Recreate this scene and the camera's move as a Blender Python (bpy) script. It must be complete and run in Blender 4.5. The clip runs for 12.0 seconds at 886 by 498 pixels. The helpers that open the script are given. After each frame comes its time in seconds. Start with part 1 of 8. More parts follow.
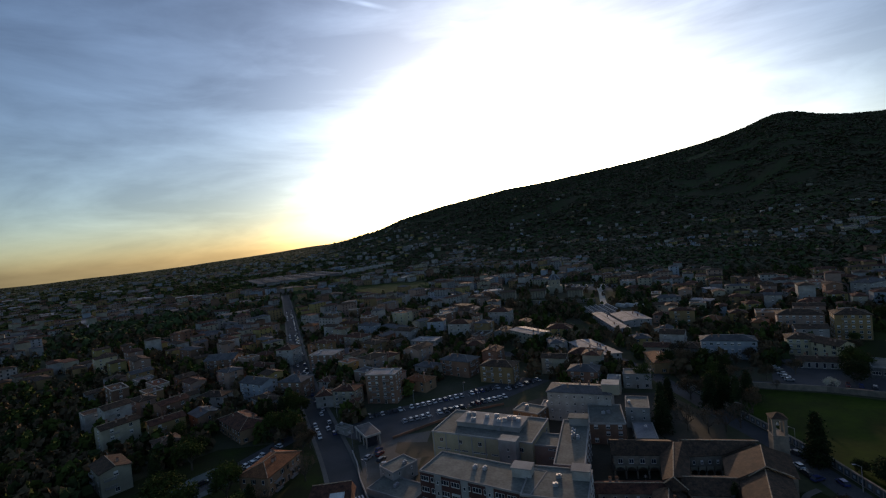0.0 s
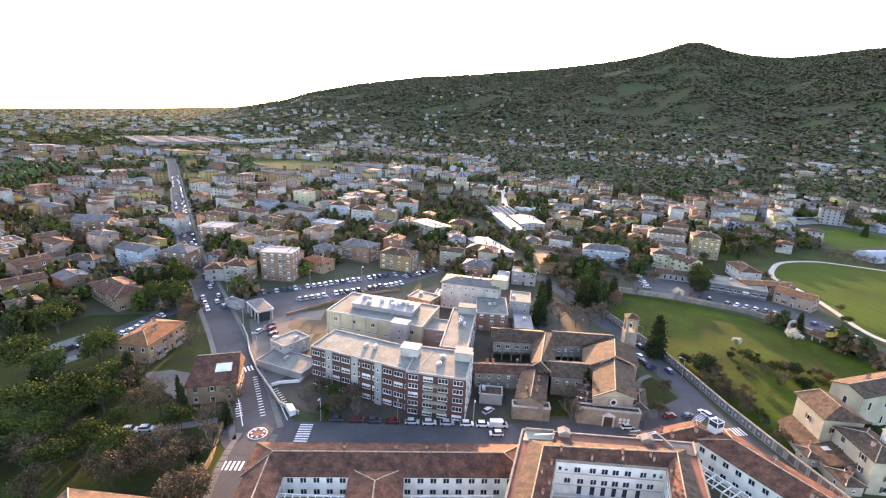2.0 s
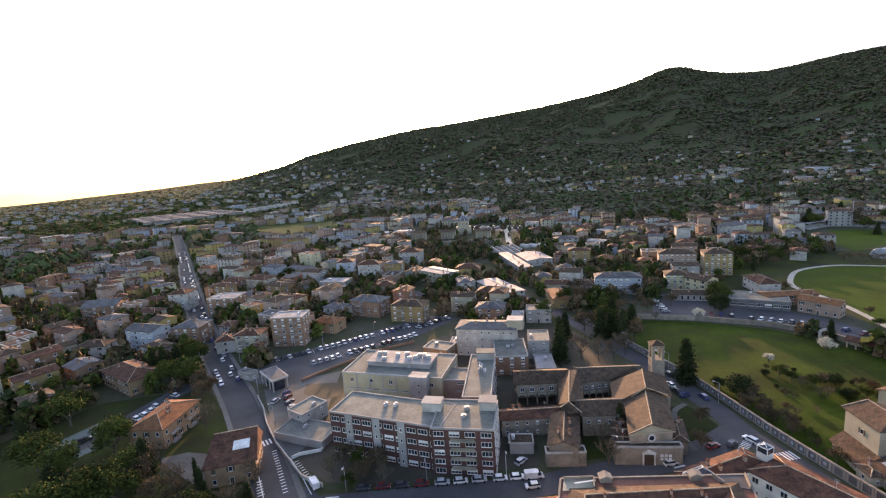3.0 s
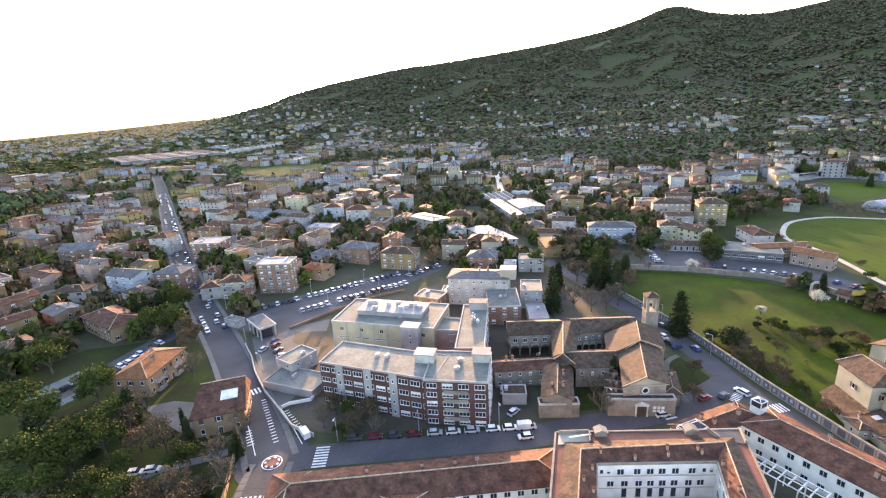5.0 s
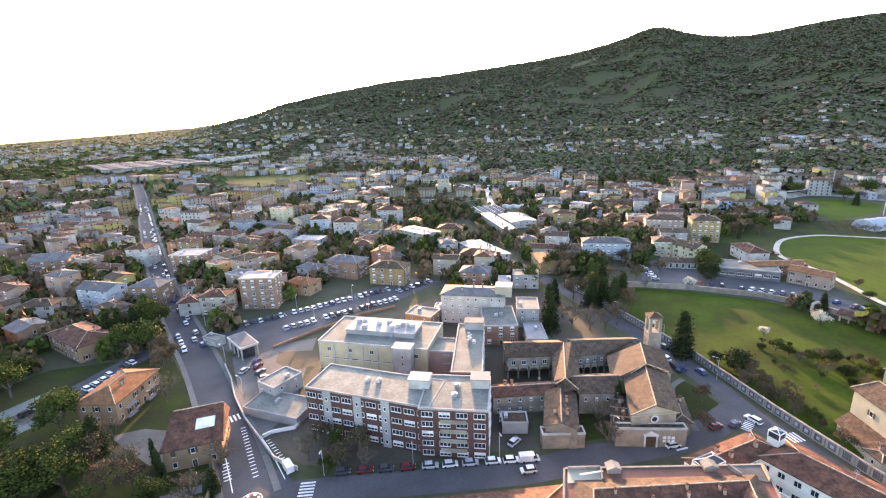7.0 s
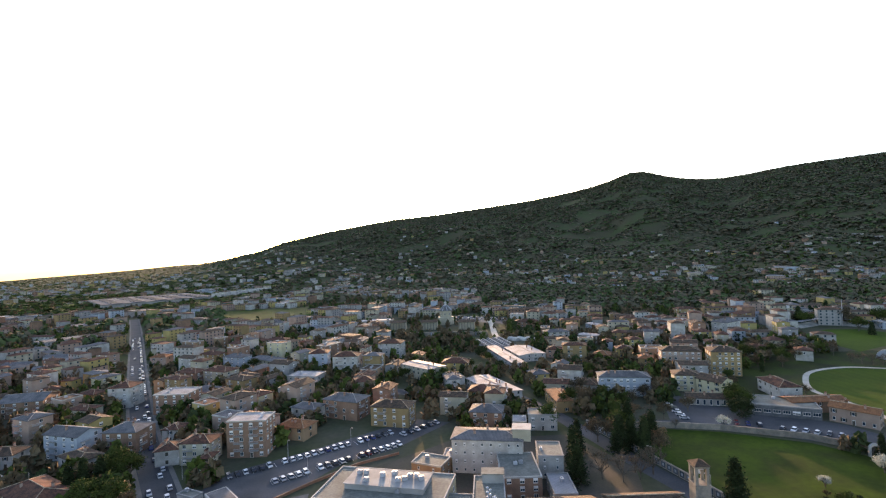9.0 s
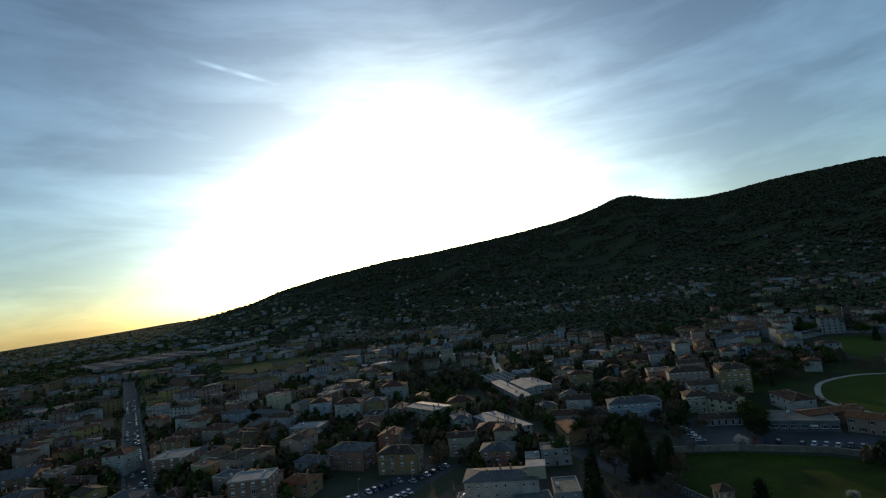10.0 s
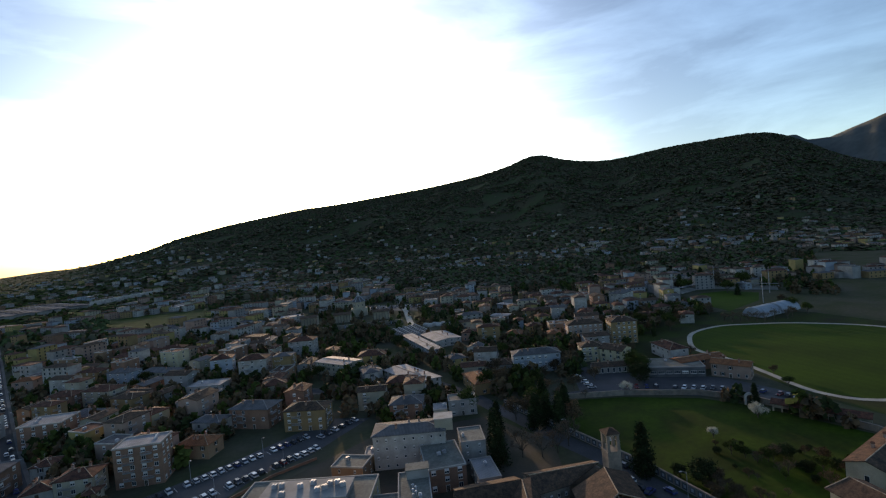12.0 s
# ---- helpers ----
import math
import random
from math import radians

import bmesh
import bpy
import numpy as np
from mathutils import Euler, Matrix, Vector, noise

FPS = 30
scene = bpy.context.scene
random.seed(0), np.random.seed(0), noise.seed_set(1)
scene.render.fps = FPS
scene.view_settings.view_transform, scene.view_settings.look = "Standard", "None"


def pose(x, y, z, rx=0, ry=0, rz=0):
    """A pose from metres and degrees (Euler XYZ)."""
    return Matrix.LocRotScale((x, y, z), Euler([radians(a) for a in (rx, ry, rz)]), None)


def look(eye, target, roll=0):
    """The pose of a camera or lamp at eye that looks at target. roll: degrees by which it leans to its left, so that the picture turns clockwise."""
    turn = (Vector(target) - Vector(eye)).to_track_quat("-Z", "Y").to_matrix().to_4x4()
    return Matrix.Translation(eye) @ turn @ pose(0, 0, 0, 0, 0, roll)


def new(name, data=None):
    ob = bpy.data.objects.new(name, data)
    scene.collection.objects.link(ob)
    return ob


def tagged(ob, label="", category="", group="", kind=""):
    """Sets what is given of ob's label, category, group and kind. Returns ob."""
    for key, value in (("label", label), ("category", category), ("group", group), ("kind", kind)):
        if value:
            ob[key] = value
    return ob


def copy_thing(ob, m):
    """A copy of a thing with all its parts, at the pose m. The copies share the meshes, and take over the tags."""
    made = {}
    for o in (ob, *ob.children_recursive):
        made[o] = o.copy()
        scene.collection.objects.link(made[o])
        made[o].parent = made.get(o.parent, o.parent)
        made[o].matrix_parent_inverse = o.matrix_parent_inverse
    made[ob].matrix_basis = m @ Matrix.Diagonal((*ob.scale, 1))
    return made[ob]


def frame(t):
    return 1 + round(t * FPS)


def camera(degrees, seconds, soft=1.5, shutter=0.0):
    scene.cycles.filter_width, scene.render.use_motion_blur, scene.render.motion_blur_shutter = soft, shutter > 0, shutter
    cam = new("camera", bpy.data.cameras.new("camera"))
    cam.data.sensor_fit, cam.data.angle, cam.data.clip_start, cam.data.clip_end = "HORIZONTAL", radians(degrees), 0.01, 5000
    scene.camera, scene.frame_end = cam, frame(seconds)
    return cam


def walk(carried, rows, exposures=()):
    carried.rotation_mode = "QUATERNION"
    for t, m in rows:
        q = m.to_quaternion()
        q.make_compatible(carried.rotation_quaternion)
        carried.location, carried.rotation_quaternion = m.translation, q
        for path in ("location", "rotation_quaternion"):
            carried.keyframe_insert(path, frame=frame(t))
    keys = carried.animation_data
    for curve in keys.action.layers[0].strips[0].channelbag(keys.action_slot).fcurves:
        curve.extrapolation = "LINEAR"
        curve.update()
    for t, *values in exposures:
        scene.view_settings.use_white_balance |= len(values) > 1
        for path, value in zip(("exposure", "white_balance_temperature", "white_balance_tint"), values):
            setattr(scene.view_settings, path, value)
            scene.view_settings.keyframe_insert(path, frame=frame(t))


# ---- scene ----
cam = camera(86.92, 12.0, soft=1.2)
PATH = [
    (0.0, look((-0.74, 2.65, 85.82), (-16.19, 101.40, 82.67), -5.80)),
    (0.5, look((-1.34, 2.99, 85.22), (1.68, 101.98, 71.31), -0.42)),
    (1.0, look((-1.56, 3.97, 85.26), (1.70, 98.37, 52.44), -2.38)),
    (1.5, look((-1.62, 4.81, 85.19), (1.93, 98.36, 50.02), -1.95)),
    (2.0, look((-1.67, 5.42, 85.05), (2.17, 101.68, 58.22), 2.45)),
    (2.5, look((-1.74, 6.26, 84.98), (1.07, 104.59, 67.03), 1.93)),
    (3.0, look((-1.94, 7.46, 85.04), (0.59, 105.91, 67.71), -4.17)),
    (3.5, look((-2.23, 8.91, 85.21), (0.27, 106.87, 65.27), -7.51)),
    (5.5, look((-4.08, 17.13, 84.25), (0.59, 112.54, 54.65), -2.35)),
    (6.0, look((-4.58, 19.18, 84.12), (1.09, 114.84, 55.54), -2.94)),
    (6.5, look((-5.20, 20.91, 83.78), (1.19, 116.96, 56.68), -2.62)),
    (8.5, look((-9.41, 31.25, 82.39), (0.04, 128.18, 59.69), -1.26)),
    (9.0, look((-9.77, 31.89, 81.81), (-0.72, 131.47, 83.32), -2.40)),
    (9.5, look((-10.06, 32.65, 81.42), (0.01, 131.41, 93.43), -5.62)),
    (10.0, look((-10.34, 33.21, 81.30), (0.48, 132.18, 90.62), -6.70)),
    (10.5, look((-10.56, 33.87, 81.46), (1.13, 133.18, 82.19), -7.37)),
    (11.0, look((-10.65, 34.67, 81.76), (2.33, 133.61, 75.30), -6.96)),
    (11.5, look((-10.22, 35.91, 82.25), (4.89, 134.51, 75.23), -5.50)),
    (12.0, look((-9.10, 38.00, 82.93), (18.40, 134.11, 80.30), -5.32)),
]
EXPOSURES = [(0.0, 0.35, 10600, 30), (0.5, 1.18, 14700, 41), (1.0, 2.28, 16200, 43), (1.5, 3.78, 17200, 43), (2.0, 3.93, 17200, 43), (2.5, 3.28, 17000, 43), (3.0, 2.93, 16700, 42), (3.5, 2.88, 16700, 42), (5.5, 4.08, 17000, 41), (6.5, 4.03, 16800, 41),
             (8.5, 3.73, 16600, 42), (9.0, 2.88, 15200, 36), (9.5, 1.3, 11600, 17), (10.0, 0.47, 11200, 14), (10.5, 0.32, 11200, 17), (11.0, 0.6, 11600, 22), (11.5, 0.95, 11100, 26), (12.0, 1.2, 11100, 26)]
walk(cam, PATH, EXPOSURES)

# ---- world, sun ----
SUN_AZ, SUN_EL = -2.6, 6.9
SUN_DIR = Vector((-math.sin(radians(SUN_AZ)) * math.cos(radians(SUN_EL)), math.cos(radians(SUN_AZ)) * math.cos(radians(SUN_EL)), math.sin(radians(SUN_EL))))
world = bpy.data.worlds.new("world")
scene.world = world
world.use_nodes = True
wn, wl = world.node_tree.nodes, world.node_tree.links
wn.clear()
w_out = wn.new("ShaderNodeOutputWorld")
w_bg = wn.new("ShaderNodeBackground")
w_bg.inputs["Strength"].default_value = 0.11
sky = wn.new("ShaderNodeTexSky")
sky.sky_type = "NISHITA"
sky.sun_disc = False
sky.sun_elevation = radians(SUN_EL)
sky.sun_rotation = radians(-SUN_AZ)
sky.altitude = 200
sky.air_density, sky.dust_density, sky.ozone_density = 0.9, 1.3, 4.0
TRAIL_NORMAL, TRAIL_MIDDLE = (-0.345, 0.353, -0.870), (-0.06, 0.915, 0.39)
# thin cirrus streaks over the sky
w_co = wn.new("ShaderNodeTexCoord")
w_map = wn.new("ShaderNodeMapping")
w_map.inputs["Scale"].default_value = (1.0, 1.5, 5.0)
w_map.inputs["Rotation"].default_value = (0.2, -0.25, 0.4)
w_no = wn.new("ShaderNodeTexNoise")
w_no.inputs["Scale"].default_value = 2.6
w_no.inputs["Detail"].default_value = 7
w_no.inputs["Roughness"].default_value = 0.58
w_no.inputs["Distortion"].default_value = 0.35
w_ra = wn.new("ShaderNodeValToRGB")
w_ra.color_ramp.elements[0].position = 0.40
w_ra.color_ramp.elements[1].position = 0.80
w_ra.color_ramp.elements[1].color = (0.8, 0.8, 0.8, 1)
w_mix = wn.new("ShaderNodeMixRGB")
w_mul = wn.new("ShaderNodeMixRGB")
w_mul.blend_type = "MULTIPLY"
w_mul.inputs[0].default_value = 1.0
w_mul.inputs[2].default_value = (1.8, 1.78, 1.72, 1)
wl.new(w_co.outputs["Generated"], w_map.inputs["Vector"])
wl.new(w_map.outputs["Vector"], w_no.inputs["Vector"])
wl.new(w_no.outputs["Fac"], w_ra.inputs["Fac"])
wl.new(w_ra.outputs["Color"], w_mix.inputs[0])
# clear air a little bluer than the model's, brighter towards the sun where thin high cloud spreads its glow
w_air = wn.new("ShaderNodeMixRGB")
w_air.blend_type = "MULTIPLY"
w_air.inputs[0].default_value = 1.0
w_air.inputs[2].default_value = (0.93, 1.15, 1.24, 1)
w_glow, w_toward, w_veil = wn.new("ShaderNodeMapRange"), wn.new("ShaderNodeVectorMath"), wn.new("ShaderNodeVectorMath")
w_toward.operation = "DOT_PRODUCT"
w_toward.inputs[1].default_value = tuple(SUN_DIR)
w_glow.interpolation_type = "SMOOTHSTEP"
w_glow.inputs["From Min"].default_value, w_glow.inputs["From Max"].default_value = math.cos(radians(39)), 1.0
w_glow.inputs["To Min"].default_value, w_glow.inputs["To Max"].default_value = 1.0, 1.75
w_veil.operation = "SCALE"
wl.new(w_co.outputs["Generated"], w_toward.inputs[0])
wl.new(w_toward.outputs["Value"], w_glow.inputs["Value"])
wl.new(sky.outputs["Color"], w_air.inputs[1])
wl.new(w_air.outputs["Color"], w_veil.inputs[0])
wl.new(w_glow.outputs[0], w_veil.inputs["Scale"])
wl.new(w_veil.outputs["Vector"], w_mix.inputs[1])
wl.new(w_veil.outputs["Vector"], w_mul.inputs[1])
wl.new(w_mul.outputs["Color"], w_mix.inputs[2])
# two short vapour trails on one line across the sky
w_n, w_m = wn.new("ShaderNodeVectorMath"), wn.new("ShaderNodeVectorMath")
for node, axis in ((w_n, TRAIL_NORMAL), (w_m, TRAIL_MIDDLE)):
    node.operation = "DOT_PRODUCT"
    node.inputs[1].default_value = axis
    wl.new(w_co.outputs["Generated"], node.inputs[0])
w_abs = wn.new("ShaderNodeMath")
w_abs.operation = "ABSOLUTE"
wl.new(w_n.outputs["Value"], w_abs.inputs[0])
w_thin, w_len, w_both, w_gap, w_trail = wn.new("ShaderNodeMapRange"), wn.new("ShaderNodeMapRange"), wn.new("ShaderNodeMath"), wn.new("ShaderNodeMapRange"), wn.new("ShaderNodeMixRGB")
w_thin.inputs["From Min"].default_value, w_thin.inputs["From Max"].default_value = 0.0055, 0.0012
w_len.inputs["From Min"].default_value, w_len.inputs["From Max"].default_value = math.cos(radians(17.0)), math.cos(radians(14.0))
w_no2 = wn.new("ShaderNodeTexNoise")
w_no2.inputs["Scale"].default_value = 7.0
wl.new(w_co.outputs["Generated"], w_no2.inputs["Vector"])
w_gap.inputs["From Min"].default_value, w_gap.inputs["From Max"].default_value = 0.44, 0.52
wl.new(w_no2.outputs["Fac"], w_gap.inputs["Value"])
w_both.operation = "MULTIPLY"
w_both2 = wn.new("ShaderNodeMath")
w_both2.operation = "MULTIPLY"
wl.new(w_abs.outputs[0], w_thin.inputs["Value"])
wl.new(w_m.outputs["Value"], w_len.inputs["Value"])
wl.new(w_thin.outputs[0], w_both.inputs[0])
wl.new(w_len.outputs[0], w_both.inputs[1])
wl.new(w_both.outputs[0], w_both2.inputs[0])
wl.new(w_gap.outputs[0], w_both2.inputs[1])
wl.new(w_both2.outputs[0], w_trail.inputs[0])
wl.new(w_mix.outputs["Color"], w_trail.inputs[1])
wl.new(w_mul.outputs["Color"], w_trail.inputs[2])
wl.new(w_trail.outputs["Color"], w_bg.inputs["Color"])
wl.new(w_bg.outputs["Background"], w_out.inputs["Surface"])

sun = new("sun", bpy.data.lights.new("sun", "SUN"))
sun.data.energy = 1.25
sun.data.color = (1.0, 0.92, 0.80)
sun.data.angle = radians(0.6)
sun.matrix_world = Matrix.Translation((0, 300, 300)) @ SUN_DIR.to_track_quat("Z", "Y").to_matrix().to_4x4()


# ---- materials ----
def material(name, colour, dark=None, rough=0.85, scale=0.4, fine=6.0, metal=0.0, bump=0.15, stripes=0.0, vary=0.12, spec=0.3, grit=0.28, ridges=0.2):
    """A surface of one colour that drifts to a second one in patches, with fine grain, stripes where wanted and a little relief."""
    m = bpy.data.materials.new(name)
    m.use_nodes = True
    n, l = m.node_tree.nodes, m.node_tree.links
    b = n["Principled BSDF"]
    b.inputs["Roughness"].default_value = rough
    b.inputs["Metallic"].default_value = metal
    b.inputs["Specular IOR Level"].default_value = spec
    dark = dark or tuple(c * 0.65 for c in colour)
    co = n.new("ShaderNodeTexCoord")
    info = n.new("ShaderNodeObjectInfo")
    shift = n.new("ShaderNodeVectorMath")
    shift.operation = "MULTIPLY_ADD"
    shift.inputs[1].default_value = (1, 1, 1)
    jump = n.new("ShaderNodeCombineXYZ")
    times = n.new("ShaderNodeMath")
    times.operation = "MULTIPLY"
    times.inputs[1].default_value = 300.0
    l.new(info.outputs["Random"], times.inputs[0])
    l.new(times.outputs[0], jump.inputs[0])
    l.new(co.outputs["Object"], shift.inputs[0])
    l.new(jump.outputs[0], shift.inputs[2])
    big, small = n.new("ShaderNodeTexNoise"), n.new("ShaderNodeTexNoise")
    for tex, s in ((big, scale), (small, fine)):
        tex.inputs["Scale"].default_value = s
        tex.inputs["Detail"].default_value = 5
        l.new(shift.outputs[0], tex.inputs["Vector"])
    ramp = n.new("ShaderNodeValToRGB")
    ramp.color_ramp.elements[0].position, ramp.color_ramp.elements[1].position = 0.35, 0.65
    ramp.color_ramp.elements[0].color = (*dark, 1)
    ramp.color_ramp.elements[1].color = (*colour, 1)
    l.new(big.outputs["Fac"], ramp.inputs["Fac"])
    hsv = n.new("ShaderNodeHueSaturation")
    grain = n.new("ShaderNodeMapRange")
    grain.inputs["To Min"].default_value, grain.inputs["To Max"].default_value = 1 - grit, 1 + grit
    l.new(small.outputs["Fac"], grain.inputs["Value"])
    l.new(grain.outputs[0], hsv.inputs["Value"])
    l.new(ramp.outputs["Color"], hsv.inputs["Color"])
    last = hsv
    each = n.new("ShaderNodeMapRange")
    each.inputs["To Min"].default_value, each.inputs["To Max"].default_value = 1 - vary, 1 + vary
    l.new(info.outputs["Random"], each.inputs["Value"])
    per = n.new("ShaderNodeHueSaturation")
    l.new(each.outputs[0], per.inputs["Value"])
    l.new(last.outputs["Color"], per.inputs["Color"])
    last = per
    height = small.outputs["Fac"]
    if stripes:
        wave = n.new("ShaderNodeTexWave")
        wave.inputs["Scale"].default_value = stripes
        wave.inputs["Distortion"].default_value = 1.2
        wave.inputs["Detail"].default_value = 2
        l.new(shift.outputs[0], wave.inputs["Vector"])
        line = n.new("ShaderNodeMapRange")
        line.inputs["To Min"].default_value, line.inputs["To Max"].default_value = 0.95 - ridges, 0.95 + ridges
        l.new(wave.outputs["Fac"], line.inputs["Value"])
        lit = n.new("ShaderNodeHueSaturation")
        l.new(line.outputs[0], lit.inputs["Value"])
        l.new(last.outputs["Color"], lit.inputs["Color"])
        last, height = lit, wave.outputs["Fac"]
    l.new(last.outputs["Color"], b.inputs["Base Color"])
    if bump:
        bm = n.new("ShaderNodeBump")
        bm.inputs["Strength"].default_value = bump
        bm.inputs["Distance"].default_value = 0.1
        l.new(height, bm.inputs["Height"])
        l.new(bm.outputs["Normal"], b.inputs["Normal"])
    return m


TILE = material("terracotta tiles", (0.175, 0.064, 0.043), (0.078, 0.032, 0.024), scale=0.45, fine=1.6, stripes=1.3, bump=0.18, grit=0.75, spec=0.1)
TILE_OLD = material("weathered old tiles", (0.125, 0.07, 0.048), (0.06, 0.038, 0.029), scale=0.6, fine=1.8, stripes=1.3, bump=0.18, grit=0.8, spec=0.1)
TILE_ORANGE = material("bright orange tiles", (0.31, 0.108, 0.052), (0.21, 0.073, 0.038), scale=0.45, fine=1.8, stripes=1.3, bump=0.15, grit=0.6, spec=0.1)
TILE_GREY = material("grey slate sheets", (0.135, 0.133, 0.135), (0.085, 0.084, 0.086), scale=0.3, stripes=0.6, spec=0.1)
GRAVEL_ROOF = material("grey bitumen roof", (0.185, 0.19, 0.165), (0.13, 0.132, 0.115), scale=0.2, fine=1.2, grit=0.5, spec=0.1)
METAL_ROOF = material("pale metal roof", (0.27, 0.285, 0.30), (0.17, 0.18, 0.19), rough=0.75, metal=0.0, stripes=0.8, bump=0.1, spec=0.12, scale=0.15)
SHEET_ROOF = material("dull blue grey sheet roof", (0.105, 0.12, 0.135), (0.07, 0.08, 0.09), rough=0.9, scale=0.05, spec=0.05, bump=0.0)
WHITE = material("white plaster", (0.425, 0.408, 0.374), (0.289, 0.272, 0.246), scale=0.3, grit=0.4)
CREAM = material("cream plaster", (0.404, 0.353, 0.267), (0.292, 0.258, 0.194), scale=0.2)
YELLOW = material("yellow plaster", (0.405, 0.293, 0.113), (0.306, 0.221, 0.09), scale=0.2)
OCHRE = material("ochre plaster", (0.342, 0.203, 0.0945), (0.257, 0.153, 0.0765), scale=0.2)
PINK = material("pink plaster", (0.404, 0.249, 0.194), (0.31, 0.189, 0.146), scale=0.2)
BRICK = material("brown brick", (0.30, 0.15, 0.10), (0.22, 0.11, 0.075), scale=0.3, stripes=0.9, bump=0.2)
GREY = material("grey concrete", (0.306, 0.297, 0.281), (0.221, 0.212, 0.2), scale=0.2)
BLUEWHITE = material("pale blue plaster", (0.289, 0.365, 0.408), (0.221, 0.281, 0.315), scale=0.2)
BRICK_DARK = material("dark maroon brick", (0.14, 0.05, 0.042), (0.095, 0.037, 0.032), scale=0.3, stripes=0.9, bump=0.2)
BUFF = material("buff plaster", (0.51, 0.431, 0.282), (0.414, 0.343, 0.22), scale=0.2)
TERRA = material("brownish orange plaster", (0.352, 0.194, 0.114), (0.273, 0.145, 0.088), scale=0.2)
STONE = material("old grey stone", (0.27, 0.215, 0.17), (0.17, 0.138, 0.112), scale=0.4, fine=2.5, bump=0.4)
RIDGE_PALE = material("sunbleached mortar ridge", (0.42, 0.33, 0.24), (0.26, 0.16, 0.11), scale=1.2, fine=4)
LIME = material("white limewash", (0.72, 0.70, 0.64), (0.55, 0.53, 0.48), scale=0.3, grit=0.25)
ASPHALT = material("asphalt", (0.088, 0.087, 0.09), (0.062, 0.062, 0.064), scale=0.08, fine=1.5, bump=0.1, spec=0.1)
PAVING = material("pale paving", (0.15, 0.142, 0.13), (0.105, 0.10, 0.09), scale=0.1, fine=1.5, bump=0.1, spec=0.1)
YARD = material("worn brown yard", (0.088, 0.07, 0.055), (0.058, 0.052, 0.036), scale=0.08, fine=1.2, bump=0.1, spec=0.1)
COURT = material("red brick paving", (0.26, 0.10, 0.075), (0.19, 0.075, 0.055), scale=0.3, fine=2.5, bump=0.2, spec=0.1)
TENNIS = material("blue green court paint", (0.08, 0.13, 0.13), (0.06, 0.10, 0.10), scale=0.2, fine=2)
GRAVEL = material("pale gravel", (0.40, 0.375, 0.32), (0.30, 0.28, 0.24), scale=0.2, fine=2, spec=0.1)
PAINT = material("white road paint", (0.75, 0.75, 0.73), (0.55, 0.55, 0.53), scale=0.8, bump=0.0)
GRASS = material("meadow grass", (0.027, 0.06, 0.006), (0.018, 0.032, 0.006), scale=0.06, fine=0.5, bump=0.3, spec=0.06, rough=0.95, grit=0.45)
LAWN = material("garden lawn", (0.032, 0.052, 0.013), (0.032, 0.031, 0.016), scale=0.06, fine=0.7, bump=0.3, spec=0.06, rough=0.95)
PITCH = material("mown pitch", (0.036, 0.084, 0.008), (0.026, 0.058, 0.007), scale=0.03, fine=0.6, bump=0.2, spec=0.06, rough=0.95, stripes=0.05, ridges=0.05)
EARTH = material("town ground", (0.088, 0.08, 0.058), (0.052, 0.062, 0.03), scale=0.03, fine=0.4, bump=0.2, spec=0.02, rough=1.0)
_n, _l = EARTH.node_tree.nodes, EARTH.node_tree.links
_geo, _sep = _n.new("ShaderNodeNewGeometry"), _n.new("ShaderNodeSeparateXYZ")
_up, _far, _mix = _n.new("ShaderNodeMapRange"), _n.new("ShaderNodeTexNoise"), _n.new("ShaderNodeMixRGB")
_wood = _n.new("ShaderNodeValToRGB")
_far.inputs["Scale"].default_value, _far.inputs["Detail"].default_value = 0.012, 10
_wood.color_ramp.elements[0].position, _wood.color_ramp.elements[0].color = 0.45, (0.066, 0.06, 0.036, 1)
_wood.color_ramp.elements[1].position, _wood.color_ramp.elements[1].color = 0.62, (0.05, 0.07, 0.032, 1)
_up.inputs["From Min"].default_value, _up.inputs["From Max"].default_value = 8, 40
_l.new(_geo.outputs["Position"], _sep.inputs[0])
_l.new(_geo.outputs["Position"], _far.inputs["Vector"])
_l.new(_sep.outputs["Z"], _up.inputs["Value"])
_l.new(_far.outputs["Fac"], _wood.inputs["Fac"])
_base = _n["Principled BSDF"].inputs["Base Color"]
_l.new(_up.outputs[0], _mix.inputs[0])
_l.new(_base.links[0].from_socket, _mix.inputs[1])
_l.new(_wood.outputs["Color"], _mix.inputs[2])
_l.new(_mix.outputs["Color"], _base)
LEAF = material("olive green leaves", (0.054, 0.078, 0.019), (0.033, 0.046, 0.014), scale=0.5, fine=4, rough=0.9, spec=0.05, vary=0.3)
LEAF_DARK = material("dark conifer needles", (0.034, 0.053, 0.02), (0.02, 0.032, 0.014), scale=0.5, fine=4, rough=0.9, spec=0.05, vary=0.25)
LEAF_BROWN = material("autumn brown leaves", (0.13, 0.082, 0.047), (0.08, 0.054, 0.033), scale=0.5, fine=4, rough=0.9, spec=0.05, vary=0.3)
# winter wood colours, lifted above near foliage to put distance haze into them
WOOD_GREY = material("leafless grey woods lightened for haze", (0.13, 0.122, 0.08), (0.10, 0.096, 0.064), scale=0.05, fine=0.5, rough=0.95, spec=0.02)
WOOD_OLIVE = material("olive mixed woods lightened for haze", (0.075, 0.12, 0.05), (0.06, 0.096, 0.042), scale=0.05, fine=0.5, rough=0.95, spec=0.02)
WOOD_BROWN = material("brown winter woods lightened for haze", (0.14, 0.11, 0.072), (0.115, 0.09, 0.06), scale=0.05, fine=0.5, rough=0.95, spec=0.02)
